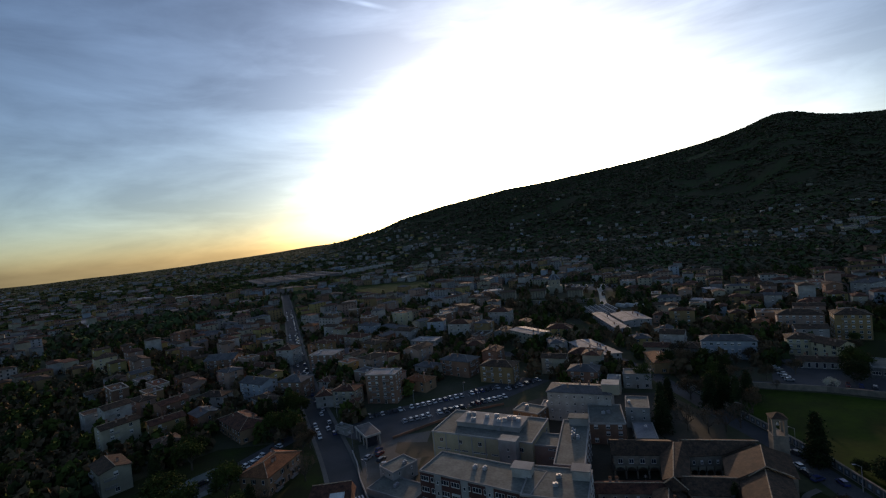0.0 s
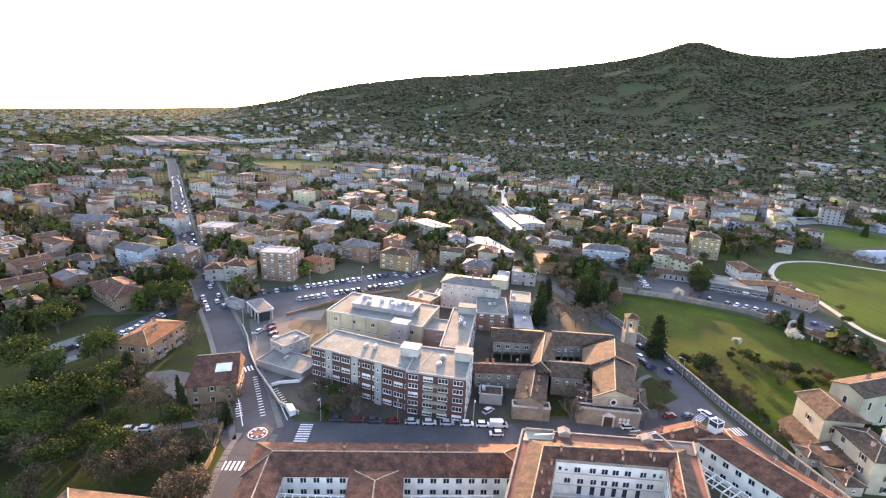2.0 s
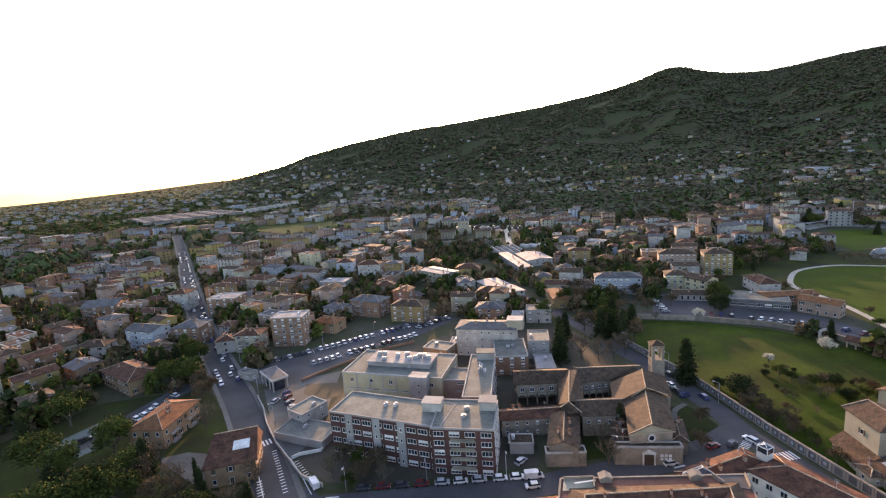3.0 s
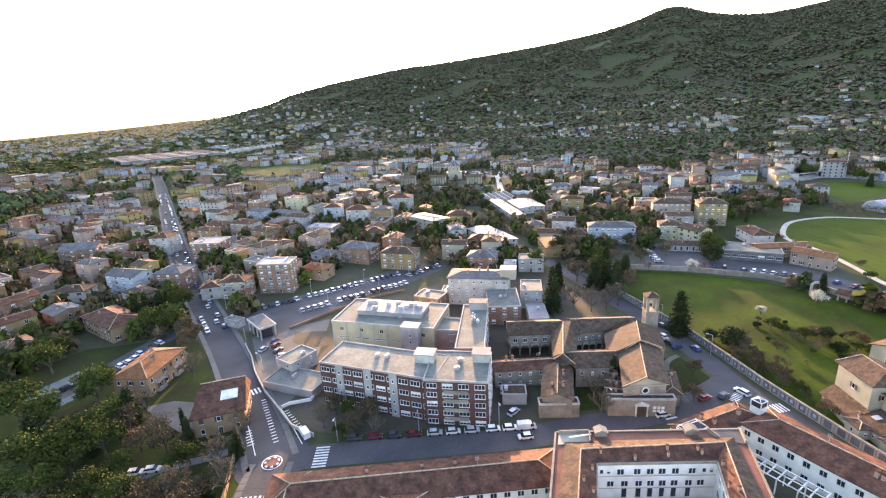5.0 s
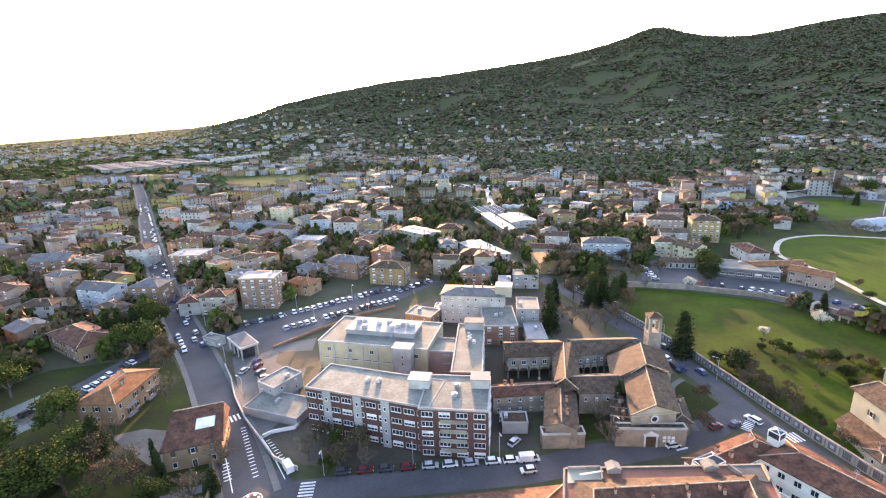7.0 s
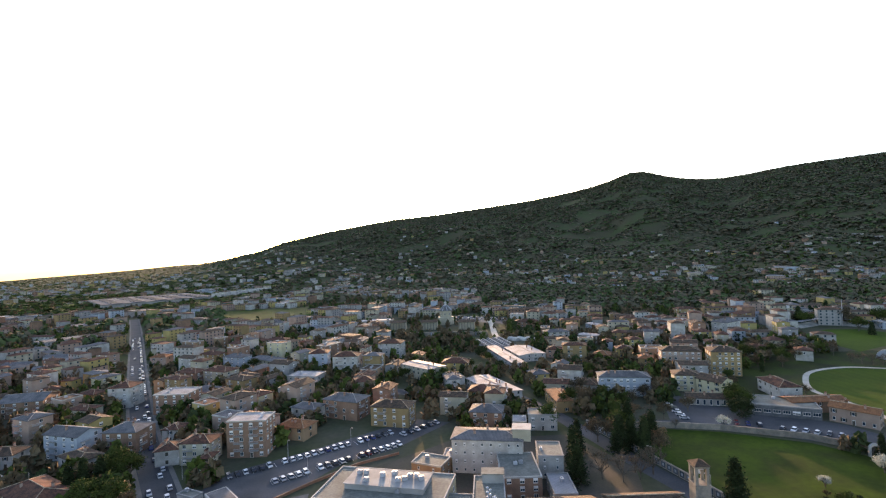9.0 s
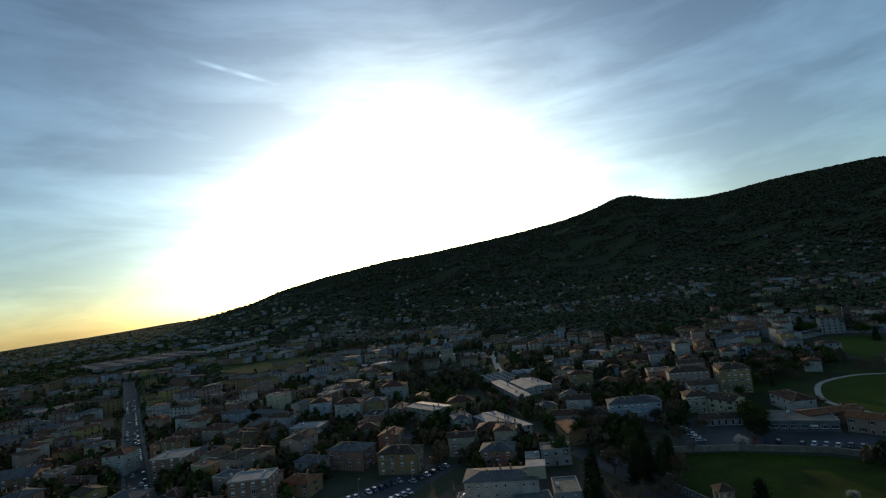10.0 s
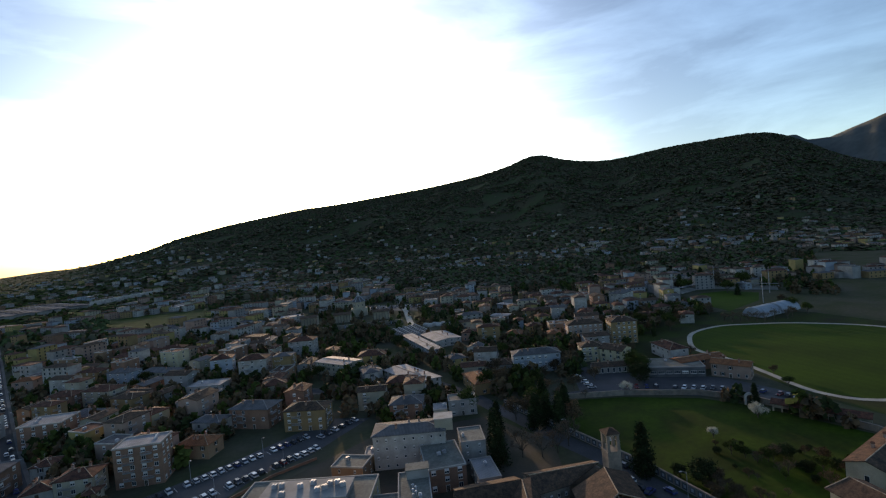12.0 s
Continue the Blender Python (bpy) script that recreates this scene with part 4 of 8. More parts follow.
class Block:
    """A building of odd plan, set out in town coordinates round a base point."""
    def __init__(self, name, label, category, x, y, group):
        self.x, self.y = x, y
        self.ob = thing(name, label, category, x, y, 0, 0, group)

    def at(self, p):
        return (p[0] - self.x, p[1] - self.y) + tuple(p[2:])

    def walls(self, pts, h, mat, name="wall", z0=-0.5):
        g = Geo()
        g.prism([self.at(p) for p in pts], z0, h)
        return part(name, g, mat, self.ob)

    def roof(self, planes, mat, name="roof", label=""):
        out = []
        for pl in planes:
            g = Geo()
            slab(g, [self.at(p) for p in pl])
            out.append(part(name, g, mat, self.ob, label))
        return out

    def caps(self, lines, mat, r=0.17):
        for a, b in lines:
            g = Geo()
            g.tube(self.at(a), self.at(b), r, r, 6)
            part("ridge_cap", g, mat, self.ob)

    def bar(self, a, b, w, z0, z1, mat, name, label=""):
        d = Vector((b[0] - a[0], b[1] - a[1]))
        g = Geo()
        g.box(0, -w / 2, z0, d.length, w / 2, z1)
        return part(name, g, mat, self.ob, label, m=pose(a[0] - self.x, a[1] - self.y, 0, 0, 0, math.degrees(math.atan2(d.y, d.x))))

    def windows(self, a, b, z, kind, us, parent=None):
        """Windows on the wall a to b, looking to its right hand; us are shares of its length."""
        d = Vector((b[0] - a[0], b[1] - a[1]))
        turn = math.degrees(math.atan2(d.y, d.x))
        for i, u in enumerate(us):
            me = WINDOWS[kind][i % len(WINDOWS[kind])]
            part("window", me, None, self.ob, m=pose(a[0] - self.x, a[1] - self.y, 0, 0, 0, turn) @ pose(u * d.length, -0.02, z))


nave = Block("church", "old stone church nave with a round window and tiled roof", "church", 55.1, 124.2, CH)
nave.walls([(49.1, 124.4), (61.0, 124.2), (71.9, 154.6), (59.9, 155.6)], 8.6, STONE)
g = Geo()
g.face([(-6.1, -0.02, 8.5), (6.2, -0.02, 8.5), (-0.2, -0.02, 11.0)])
g.face([(-6.1, 0.3, 8.5), (-0.2, 0.3, 11.0), (6.2, 0.3, 8.5)])
for c in ((-6.5, 8.75), (6.6, 8.75)):
    g.hexa([(c[0], -0.35, c[1] - 0.3), (-0.2, -0.35, 10.95), (-0.2, 0.0, 10.95), (c[0], 0.0, c[1] - 0.3), (c[0], -0.35, c[1]), (-0.2, -0.35, 11.25), (-0.2, 0.0, 11.25), (c[0], 0.0, c[1])])
g.box(-6.5, -0.35, 8.1, 6.6, -0.004, 8.5)
part("pediment", g, CREAM, nave.ob, "pale stone pediment with a cornice")
g = Geo()
for t in range(20):
    a0, a1 = t * math.pi / 10, (t + 1) * math.pi / 10
    g.hexa([(r * math.cos(a), -0.2 + d, 6.8 + r * math.sin(a)) for d in (0.0, 0.18) for r, a in ((0.75, a0), (1.1, a0), (1.1, a1), (0.75, a1))])
g.face([(0.75 * math.cos(t * math.pi / 10), -0.08, 6.8 + 0.75 * math.sin(t * math.pi / 10)) for t in range(20)], 1)
part("round_window", g, [FRAME, GLASS], nave.ob, "round window with a white stone ring")
nave.roof([[(48.4, 123.8, 8.7), (54.9, 123.5, 11.25), (62.0, 142.9, 11.25), (54.7, 141.8, 8.7)],
           [(54.9, 123.5, 11.25), (61.7, 123.5, 8.7), (68.6, 142.2, 8.7), (62.0, 142.9, 11.25)],
           [(54.8, 141.4, 8.9), (62.1, 142.6, 12.0), (66.9, 155.6, 12.0), (55.6, 155.2, 8.3), (51.1, 141.2, 8.3)],
           [(62.1, 142.6, 12.0), (70.3, 141.8, 8.6), (75.0, 155.9, 8.6), (66.9, 155.6, 12.0)]], TILE_OLD)
nave.caps([((54.9, 123.5, 11.28), (62.0, 142.9, 11.28)), ((62.1, 142.6, 12.03), (66.9, 155.6, 12.03)), ((62.1, 142.6, 12.03), (57.0, 141.7, 9.8)), ((62.1, 142.6, 12.03), (68.9, 141.9, 9.2))], RIDGE_PALE)
for u in (0.2, 0.5, 0.8):
    nave.windows((61.0, 124.2), (71.9, 154.6), 5.2, "tall", (u,))
nave.walls([(63.0, 142.3), (69.9, 142.2), (74.5, 155.4), (66.5, 155.4)], 8.5, STONE, "chancel_wall")
front = house(53.6, 123.4, -8.5, 17.8, 2.4, 5.2, STONE, TILE_OLD, "flat", name="church_porch", label="low stone porch range before the church with a doorway", win="none", group=CH)
g = Geo()
g.box(-1.3, -1.35, 0, 1.3, -1.205, 3.1, 1)
g.box(-1.7, -1.45, 0, -1.3, -1.21, 3.3, 0)
g.box(1.3, -1.45, 0, 1.7, -1.21, 3.3, 0)
g.box(-1.8, -1.5, 3.3, 1.8, -1.21, 3.7, 0)
g.hexa([(-2.0, -1.5, 3.7), (2.0, -1.5, 3.7), (2.0, -1.205, 3.7), (-2.0, -1.205, 3.7), (-0.05, -1.5, 4.7), (0.05, -1.5, 4.7), (0.05, -1.205, 4.7), (-0.05, -1.205, 4.7)], 0)
part("portal", g, [FRAME, SHUTTER], front, "dark wooden church door in a pale stone frame")
for u in (3.4, 4.5, 5.6):
    g = Geo()
    g.box(u - 0.4, -1.28, 2.4, u + 0.4, -1.21, 3.2)
    g.box(u - 0.35, -1.27, 1.5, u + 0.35, -1.21, 2.1)
    part("tablet", g, PAINT, front, "pale stone memorial tablet")
for i in range(4):
    house(48.1 + 1.4 * i, 128.3 + 3.8 * i, -20, 4.2, 3.4, 4.6, STONE, TILE_OLD, "gable", name="side_chapel", label="small stone side chapel with a tiled roof", win="none", group=CH, slope=0.3)
house(65.9, 130.6, 70, 11.0, 3.6, 4.4, STONE, TILE_OLD, "hip", name="sacristy", label="low stone sacristy with a tiled roof beside the nave", win="small", bay=3.5, group=CH, slope=0.3)
tower = thing("bell_tower", "slim stone bell tower with open belfry and tiled cap", "tower", 78.2, 168.3, 0, -8, CH)
g = Geo()
g.box(-2.2, -2.2, -0.5, 2.2, 2.2, 9.4)
g.box(-2.4, -2.4, 9.4, 2.4, 2.4, 9.7)
part("shaft", g, STONE, tower)
g = Geo()
for sx in (-1, 1):
    for sy in (-1, 1):
        a, b = sorted((sx * 2.1, sx * 1.2))
        c, d = sorted((sy * 2.1, sy * 1.2))
        g.box(a, c, 9.7, b, d, 14.6)
g.box(-2.2, -2.2, 14.6, 2.2, 2.2, 15.3)
part("belfry", g, STONE, tower, "stone belfry with tall openings")
g = Geo()
for i in range(4):
    a0, a1 = math.pi / 4 + i * math.pi / 2, math.pi / 4 + (i + 1) * math.pi / 2
    g.face([(3.5 * math.cos(a0), 3.5 * math.sin(a0), 15.3), (3.5 * math.cos(a1), 3.5 * math.sin(a1), 15.3), (0, 0, 16.8)])
g.box(-2.47, -2.47, 15.2, 2.47, 2.47, 15.3)
part("cap", g, TILE_OLD, tower)
g = Geo()
g.tube((0, 0, 13.3), (0, 0, 12.4), 0.25, 0.5, 10)
g.tube((-1.4, 0, 13.4), (1.4, 0, 13.4), 0.06, 0.06, 6)
part("bell", g, STEEL, tower)


def arcade(x, y, rot, n, span, h, label):
    """A row of round arches on piers, with a wall over them."""
    ob = thing("arcade", label, "arcade", x, y, 0, rot, CH)
    for i in range(n + 1):
        g = Geo()
        g.box((i - n / 2) * span - 0.25, -0.25, 0, (i - n / 2) * span + 0.25, 0.25, h * 0.55)
        part("pier", g, STONE, ob)
    for i in range(n):
        g = Geo()
        c = (i + 0.5 - n / 2) * span
        r = span / 2 - 0.25
        for k in range(10):
            a0, a1 = math.pi * k / 10, math.pi * (k + 1) / 10
            p0, p1 = (c + r * math.cos(a0), h * 0.55 + r * math.sin(a0)), (c + r * math.cos(a1), h * 0.55 + r * math.sin(a1))
            q = [(p0[0], -0.25, p0[1]), (p0[0], -0.25, h), (p1[0], -0.25, h), (p1[0], -0.25, p1[1])]
            g.hexa([q[3], q[2], q[1], q[0]] + [(v[0], 0.25, v[2]) for v in (q[3], q[2], q[1], q[0])])
        part("arch", g, CREAM, ob)
    return ob


clo = Block("cloister", "two-storey cloister with weathered tiled roofs round its court", "cloister", 48.0, 153.0, CH)
clo.roof([[(45.2, 158.6, 8.0), (55.6, 159.2, 8.0), (67.6, 162.4, 10.6), (45.3, 164.9, 10.6)],
          [(67.6, 162.4, 10.6), (69.0, 168.5, 8.2), (46.0, 171.0, 8.2), (45.3, 164.9, 10.6)],
          [(42.5, 163.5, 10.6), (35.8, 142.1, 10.6), (41.9, 146.6, 8.0), (45.6, 158.8, 8.0), (45.4, 164.0, 10.5)],
          [(42.5, 163.5, 10.6), (37.2, 160.4, 8.0), (33.4, 145.0, 8.2), (35.8, 142.1, 10.6)],
          [(33.2, 142.8, 8.4), (34.6, 139.4, 8.2), (38.8, 139.4, 8.2), (35.8, 142.1, 10.65)],
          [(42.5, 163.5, 10.6), (23.0, 166.5, 10.6), (22.4, 161.0, 8.0), (37.3, 160.0, 8.0)],
          [(23.0, 166.5, 10.6), (42.5, 164.0, 10.6), (43.0, 170.5, 8.2), (23.6, 172.5, 8.2)],
          [(38.0, 145.0, 9.2), (53.2, 143.3, 9.2), (53.6, 147.0, 8.0), (41.6, 148.0, 8.0)],
          [(38.6, 139.2, 7.0), (52.0, 138.0, 7.0), (53.2, 143.3, 9.2), (38.0, 145.0, 9.2)]], TILE_OLD)
clo.caps([((45.3, 164.9, 10.63), (67.6, 162.4, 10.63)), ((42.5, 163.5, 10.63), (35.8, 142.1, 10.63)), ((38.0, 145.0, 9.23), (53.2, 143.3, 9.23)), ((35.8, 142.1, 10.63), (33.2, 142.8, 8.45)), ((35.8, 142.1, 10.63), (38.8, 139.4, 8.25))], RIDGE_PALE)
clo.walls([(45.6, 165.2), (68.5, 163.6), (68.7, 167.8), (46.0, 170.3)], 8.2, STONE)
clo.walls([(23.0, 166.2), (42.6, 165.2), (43.0, 169.8), (23.8, 171.8)], 8.0, STONE)
clo.walls([(34.4, 145.5), (41.3, 147.0), (45.3, 163.0), (42.6, 163.0), (37.6, 160.4)], 8.0, STONE)
clo.walls([(39.2, 139.7), (51.6, 138.5), (53.0, 147.0), (41.8, 147.4)], 7.2, STONE)
# upper storeys that the two arcades carry
clo.bar((45.8, 159.4), (55.4, 159.8), 0.5, 4.4, 8.0, STONE, "upper_wall")
clo.bar((23.0, 161.4), (37.2, 160.6), 0.5, 4.4, 8.0, STONE, "upper_wall")
clo.bar((46.0, 162.5), (55.6, 162.7), 5.6, 4.1, 4.35, STONE, "gallery_floor")
clo.bar((23.0, 164.2), (37.4, 163.4), 5.0, 4.1, 4.35, STONE, "gallery_floor")
clo.windows((45.8, 159.15), (55.4, 159.55), 5.3, "small", (0.12, 0.37, 0.62, 0.87))
clo.windows((23.0, 161.15), (37.2, 160.35), 5.2, "cross", (0.14, 0.38, 0.62, 0.86))
clo.windows((39.2, 139.7), (51.6, 138.5), 4.2, "small", (0.15, 0.4, 0.65, 0.9))
sheet("court", [(42, 147.5), (53, 147), (56, 161), (46.2, 161)], 0.035, YARD, "worn earth floor of the cloister court")
sheet("court", [(24, 149), (35, 147), (37.5, 162), (23, 163)], 0.035, YARD, "worn earth floor of the cloister court")
sheet("court", [(37.5, 126.5), (45, 127), (47, 139), (40, 139.5)], 0.04, LAWN, "dark lawn between church and chapel")
house(25.5, 144.0, -2, 19.0, 6.0, 6.0, STONE, TILE, "gable", name="cloister_wing", label="low two-storey convent wing with a tiled roof", win="small", bay=3, floors=2, group=CH)
house(33.0, 132.6, 72.5, 16.0, 8.0, 6.2, STONE, TILE_OLD, "gable", name="chapel", label="small chapel with tiled gable roof and pale front", win="none", group=CH)
house(31.3, 126.0, -6, 11.0, 3.0, 4.2, STONE, TILE_OLD, "flat", name="chapel_porch", label="low stone chapel front with an arched doorway", win="none", group=CH)
clo.ob.matrix_basis = pose(49.2, 151.6, 0)
arcade(51.8, 158.2, 2.4, 4, 2.4, 4.4, "row of round stone arches of the cloister")
arcade(31.3, 159.6, -3.2, 4, 3.5, 4.4, "row of wide stone arches of the cloister")
house(20.5, 134.5, -8, 7.0, 5.0, 3.2, GREY, TILE_OLD, "shed", name="outbuilding", label="small walled outbuilding beside the chapel", win="none")

# ---- the convent in front ----
CV = "ranges of the former convent"


def wing(ax, ay, bx, by, W, h, label, roof=TILE, floors=3, side=1, win="cross", bay=2.9, wall=LIME, **more):
    """A range along the line a to b; it lies to the left of it (side 1) or to the right."""
    d = Vector((bx - ax, by - ay))
    n = Vector((-d.y, d.x)).normalized() * side * W / 2
    return house((ax + bx) / 2 + n.x, (ay + by) / 2 + n.y, math.degrees(math.atan2(d.y, d.x)), d.length, W, h, wall, roof, "hip", name="convent_range", label=label, win=win, bay=bay, floors=floors, group=CV, **more)


quad = Block("convent_court_house", "white four-storey convent house with red tiled roofs round its court", "convent", 38.0, 82.0, CV)
OUT = [(23.7, 103.4), (64.5, 99.3), (48.1, 55.0), (7.7, 58.0)]
INN = [(29.3, 92.8), (53.4, 90.5), (44.8, 68.9), (21.4, 71.6)]
RDG = [(26.9, 95.9), (57.4, 94.2), (45.4, 63.0), (15.0, 65.0)]
GUT = [(24.6, 99.8), (61.0, 96.8), (48.6, 57.5), (9.2, 61.0)]
for i in range(4):
    j = (i + 1) % 4
    quad.roof([[RDG[i] + (13.8,), RDG[j] + (13.8,), INN[j] + (12.5,), INN[i] + (12.5,)]] if i in (1, 3) else [[INN[i] + (12.5,), RDG[i] + (13.8,), RDG[j] + (13.8,), INN[j] + (12.5,)]], TILE)
    quad.roof([[RDG[i] + (13.8,), GUT[i] + (12.6,), GUT[j] + (12.6,), RDG[j] + (13.8,)]], TILE_OLD)
    quad.walls([OUT[i], OUT[j], tuple(0.5 * (a + b) for a, b in zip(INN[j], RDG[j])), tuple(0.5 * (a + b) for a, b in zip(INN[i], RDG[i]))][::-1], 12.25, CREAM, "outer_range")
    g = Geo()
    slab(g, [quad.at(p + (12.31 + 0.004 * i,)) for p in (OUT[i], OUT[j], GUT[j], GUT[i])][::-1], 0.04)
    part("roof_walk", g, COURT, quad.ob, "dark red tiled roof walk behind the parapet")
    quad.walls([INN[i], RDG[i], RDG[j], INN[j]], 12.2, LIME, "court_wall")
    quad.bar(OUT[i], OUT[j], 0.35, 12.0, 12.5, STONE, "parapet")
    quad.bar(OUT[i], OUT[j], 0.45, 12.504, 12.6, STONE, "coping")
    quad.bar(INN[i], INN[j], 0.3, 12.1, 12.6, STONE, "gutter")
quad.caps([(RDG[i] + (13.84,), RDG[(i + 1) % 4] + (13.84,)) for i in range(4)], RIDGE_PALE, 0.14)
# roof walk and corner terraces behind the parapet
for q, m_ in (([(24.3, 103.0), (31.0, 102.4), (29.8, 98.9), (23.0, 99.4)], CREAM), ([(57.0, 99.8), (64.0, 99.1), (62.3, 94.6), (57.6, 96.6)], TILE_GREY)):
    g = Geo()
    g.prism([quad.at(p) for p in q][::-1], 12.2, 12.5)
    part("corner_terrace", g, m_, quad.ob, "open corner terrace of the roof")
for p, q in (((24.3, 102.9), (31.0, 102.3)), ((31.0, 102.3), (30.0, 98.9)), ((57.0, 99.6), (57.8, 96.8)), ((62.4, 94.8), (63.9, 98.9))):
    quad.bar(p, q, 0.3, 12.3, 13.3, STONE, "terrace_wall")
quad.bar((31.0, 101.0), (26.0, 100.6), 0.3, 13.0, 13.2, FRAME, "terrace_beam")
# stone dormers in the parapet line and roof vents
for u in (0.24, 0.72):
    p = Vector(OUT[0]).lerp(Vector(OUT[1]), u)
    g = Geo()
    g.box(-1.3, -1.6, 12.3, 1.3, 0.25, 13.4)
    g.hexa([(-1.5, -1.8, 13.4), (1.5, -1.8, 13.4), (1.5, 0.4, 13.4), (-1.5, 0.4, 13.4), (-0.1, -1.8, 14.1), (0.1, -1.8, 14.1), (0.1, 0.4, 14.1), (-0.1, 0.4, 14.1)])
    part("dormer", g, STONE, quad.ob, "stone dormer standing on the parapet", m=pose(p.x - 38.0, p.y - 82.0, 0, 0, 0, -5.7))
rngq = random.Random(5)
for k in range(22):
    i = k % 4
    j, u, v = (i + 1) % 4, rngq.uniform(0.1, 0.9), rngq.uniform(0.15, 0.8)
    r0 = Vector(RDG[i]).lerp(Vector(RDG[j]), u)
    e0 = Vector(INN[i]).lerp(Vector(INN[j]), u)
    p = r0.lerp(e0, v)
    part("chimney", CHIMNEY, None, quad.ob, m=pose(p.x - 38.0, p.y - 82.0, 13.8 - 1.3 * v + 0.35, 0, 0, -5) @ Matrix.Scale(0.6, 4))
# windows of the court
N_ROW = (0.05, 0.12, 0.24, 0.36, 0.46, 0.56, 0.66, 0.78, 0.88, 0.95)
quad.windows(INN[0], INN[1], 9.6, "cross", (0.2, 0.34, 0.45, 0.55, 0.66, 0.8))
quad.windows(INN[0], INN[1], 9.9, "small", (0.04, 0.1, 0.9, 0.96))
quad.windows(INN[0], INN[1], 6.6, "cross", N_ROW[1:-1])
quad.windows(INN[0], INN[1], 3.75, "tall", N_ROW[2:-2])
for a_, b_, us in ((INN[3], INN[0], (0.1, 0.25, 0.4, 0.55, 0.7, 0.85)), (INN[1], INN[2], (0.15, 0.3, 0.45, 0.6, 0.75, 0.9))):
    for z_ in (9.7, 6.5, 3.7):
        quad.windows(a_, b_, z_, "cross", us)
quad.bar((34.5, 92.2), (49.0, 90.85), 0.16, 9.3, 9.5, CREAM, "balcony_edge")
for z_ in (9.35, 6.3):
    quad.bar((29.5, 92.74), (53.3, 90.46), 0.1, z_ - 0.2, z_ - 0.05, CREAM, "string_course")
sheet("court", [(28, 92), (54, 90), (46, 68), (20, 71)], 0.03, COURT, "red brick paved floor of the convent court")
# terraces round the court
terr = Block("court_gallery", "white terrace with windows and stub piers across the court", "gallery", 39.5, 88.0, CV)
T = [(29.2, 92.6), (53.3, 90.3), (52.7, 88.6), (28.6, 90.9)]
terr.walls([T[3], T[2], T[1], T[0]], 3.5, LIME)
terr.bar(T[3], T[2], 0.3, 3.3, 4.4, CREAM, "parapet")
for u in (0.38, 0.62, 0.85):
    p = Vector(T[3]).lerp(Vector(T[2]), u)
    terr.bar((p.x, p.y), (p.x + 0.2, p.y - 0.9), 0.5, 0.0, 2.6, WHITE, "pier")
terr.windows(T[3], T[2], 1.3, "cross", (0.16, 0.27, 0.76, 0.88))
terr.windows(T[3], T[2], 1.6, "slit", (0.46, 0.6))
for nm, q in (("W", [(28.3, 90.6), (30.7, 90.35), (24.2, 71.6), (21.8, 71.9)]), ("E", [(52.3, 88.4), (49.0, 88.7), (41.6, 69.6), (44.5, 69.2)])):
    side = Block("court_gallery", "pale two-level gallery along the side of the court", "gallery", q[0][0], q[0][1], CV)
    side.walls(q if nm == "E" else q[::-1], 3.5, LIME)
    inner = (q[1], q[2])
    side.bar(inner[0], inner[1], 0.3, 3.3, 4.3, CREAM, "parapet")
    for u in (0.3, 0.65, 0.95):
        a_, b_ = Vector(q[0]).lerp(Vector(q[3]), u), Vector(q[1]).lerp(Vector(q[2]), u)
        side.bar((a_.x, a_.y), (b_.x, b_.y), 0.35, 3.4, 5.2, CREAM, "cross_wall")
    for k in range(4):
        b_ = Vector(q[1]).lerp(Vector(q[2]), 0.12 + 0.25 * k)
        g = Geo()
        g.box(-0.25, -0.25, 0, 0.25, 0.25, 3.2)
        part("pier", g, CREAM, side.ob, m=pose(b_.x - q[0][0] + (0.3 if nm == "W" else -0.3), b_.y - q[0][1], 0, 0, 0, 20))
wing(-41.0, 104.6, 24.0, 105.3, 10.4, 6.2, "long low convent range with a red tiled roof", side=-1, floors=2)
wing(-16.8, 96.0, -16.0, 52.0, 11.4, 6.2, "low convent range with a broad red tiled roof", side=1, floors=2)
wing(-40.6, 104.0, -38.0, 50.0, 7.6, 6.2, "low convent range with a red tiled roof along the street", side=1, floors=2)
wing(56.0, 103.0, 77.0, 109.5, 6.4, 7.0, "short convent range with an orange tiled roof", side=1, floors=2)
wing(81.0, 112.5, 99.0, 76.0, 11.0, 7.0, "long white convent range with a tiled roof beside the road", side=-1, floors=2)
sheet("convent_garden", [(62, 98), (68, 100), (82, 74), (70, 60), (56, 62)], 0.035, YARD, "convent garden of bare earth and thin lawn")
sheet("convent_yard", [(-33, 93), (-17, 93), (-16, 52), (-31, 52)], 0.03, COURT, "red brick paved convent yard")
sheet("convent_yard", [(-5, 92.5), (17, 93), (4, 55), (-5, 52)], 0.03, COURT, "red brick paved convent yard")


def pergola(x, y, rot, L, W, h, n, m_, label):
    ob = thing("pergola", label, "pergola", x, y, 0, rot, CV)
    for i in range(n + 1):
        u = -L / 2 + L * i / n
        g = Geo()
        g.box(u - 0.12, -W / 2, h, u + 0.12, W / 2, h + 0.25)
        part("rafter", g, FRAME, ob)
        if i % 2 == 0:
            for v in (-W / 2 + 0.1, W / 2 - 0.1):
                g = Geo()
                g.box(u - 0.12, v - 0.12, 0, u + 0.12, v + 0.12, h)
                part("post", g, FRAME, ob)
    for j in range(m_ + 1):
        v = -W / 2 + W * j / m_
        g = Geo()
        g.box(-L / 2 - 0.2, v - 0.1, h + 0.254, L / 2 + 0.2, v + 0.1, h + 0.45)
        part("beam", g, FRAME, ob)


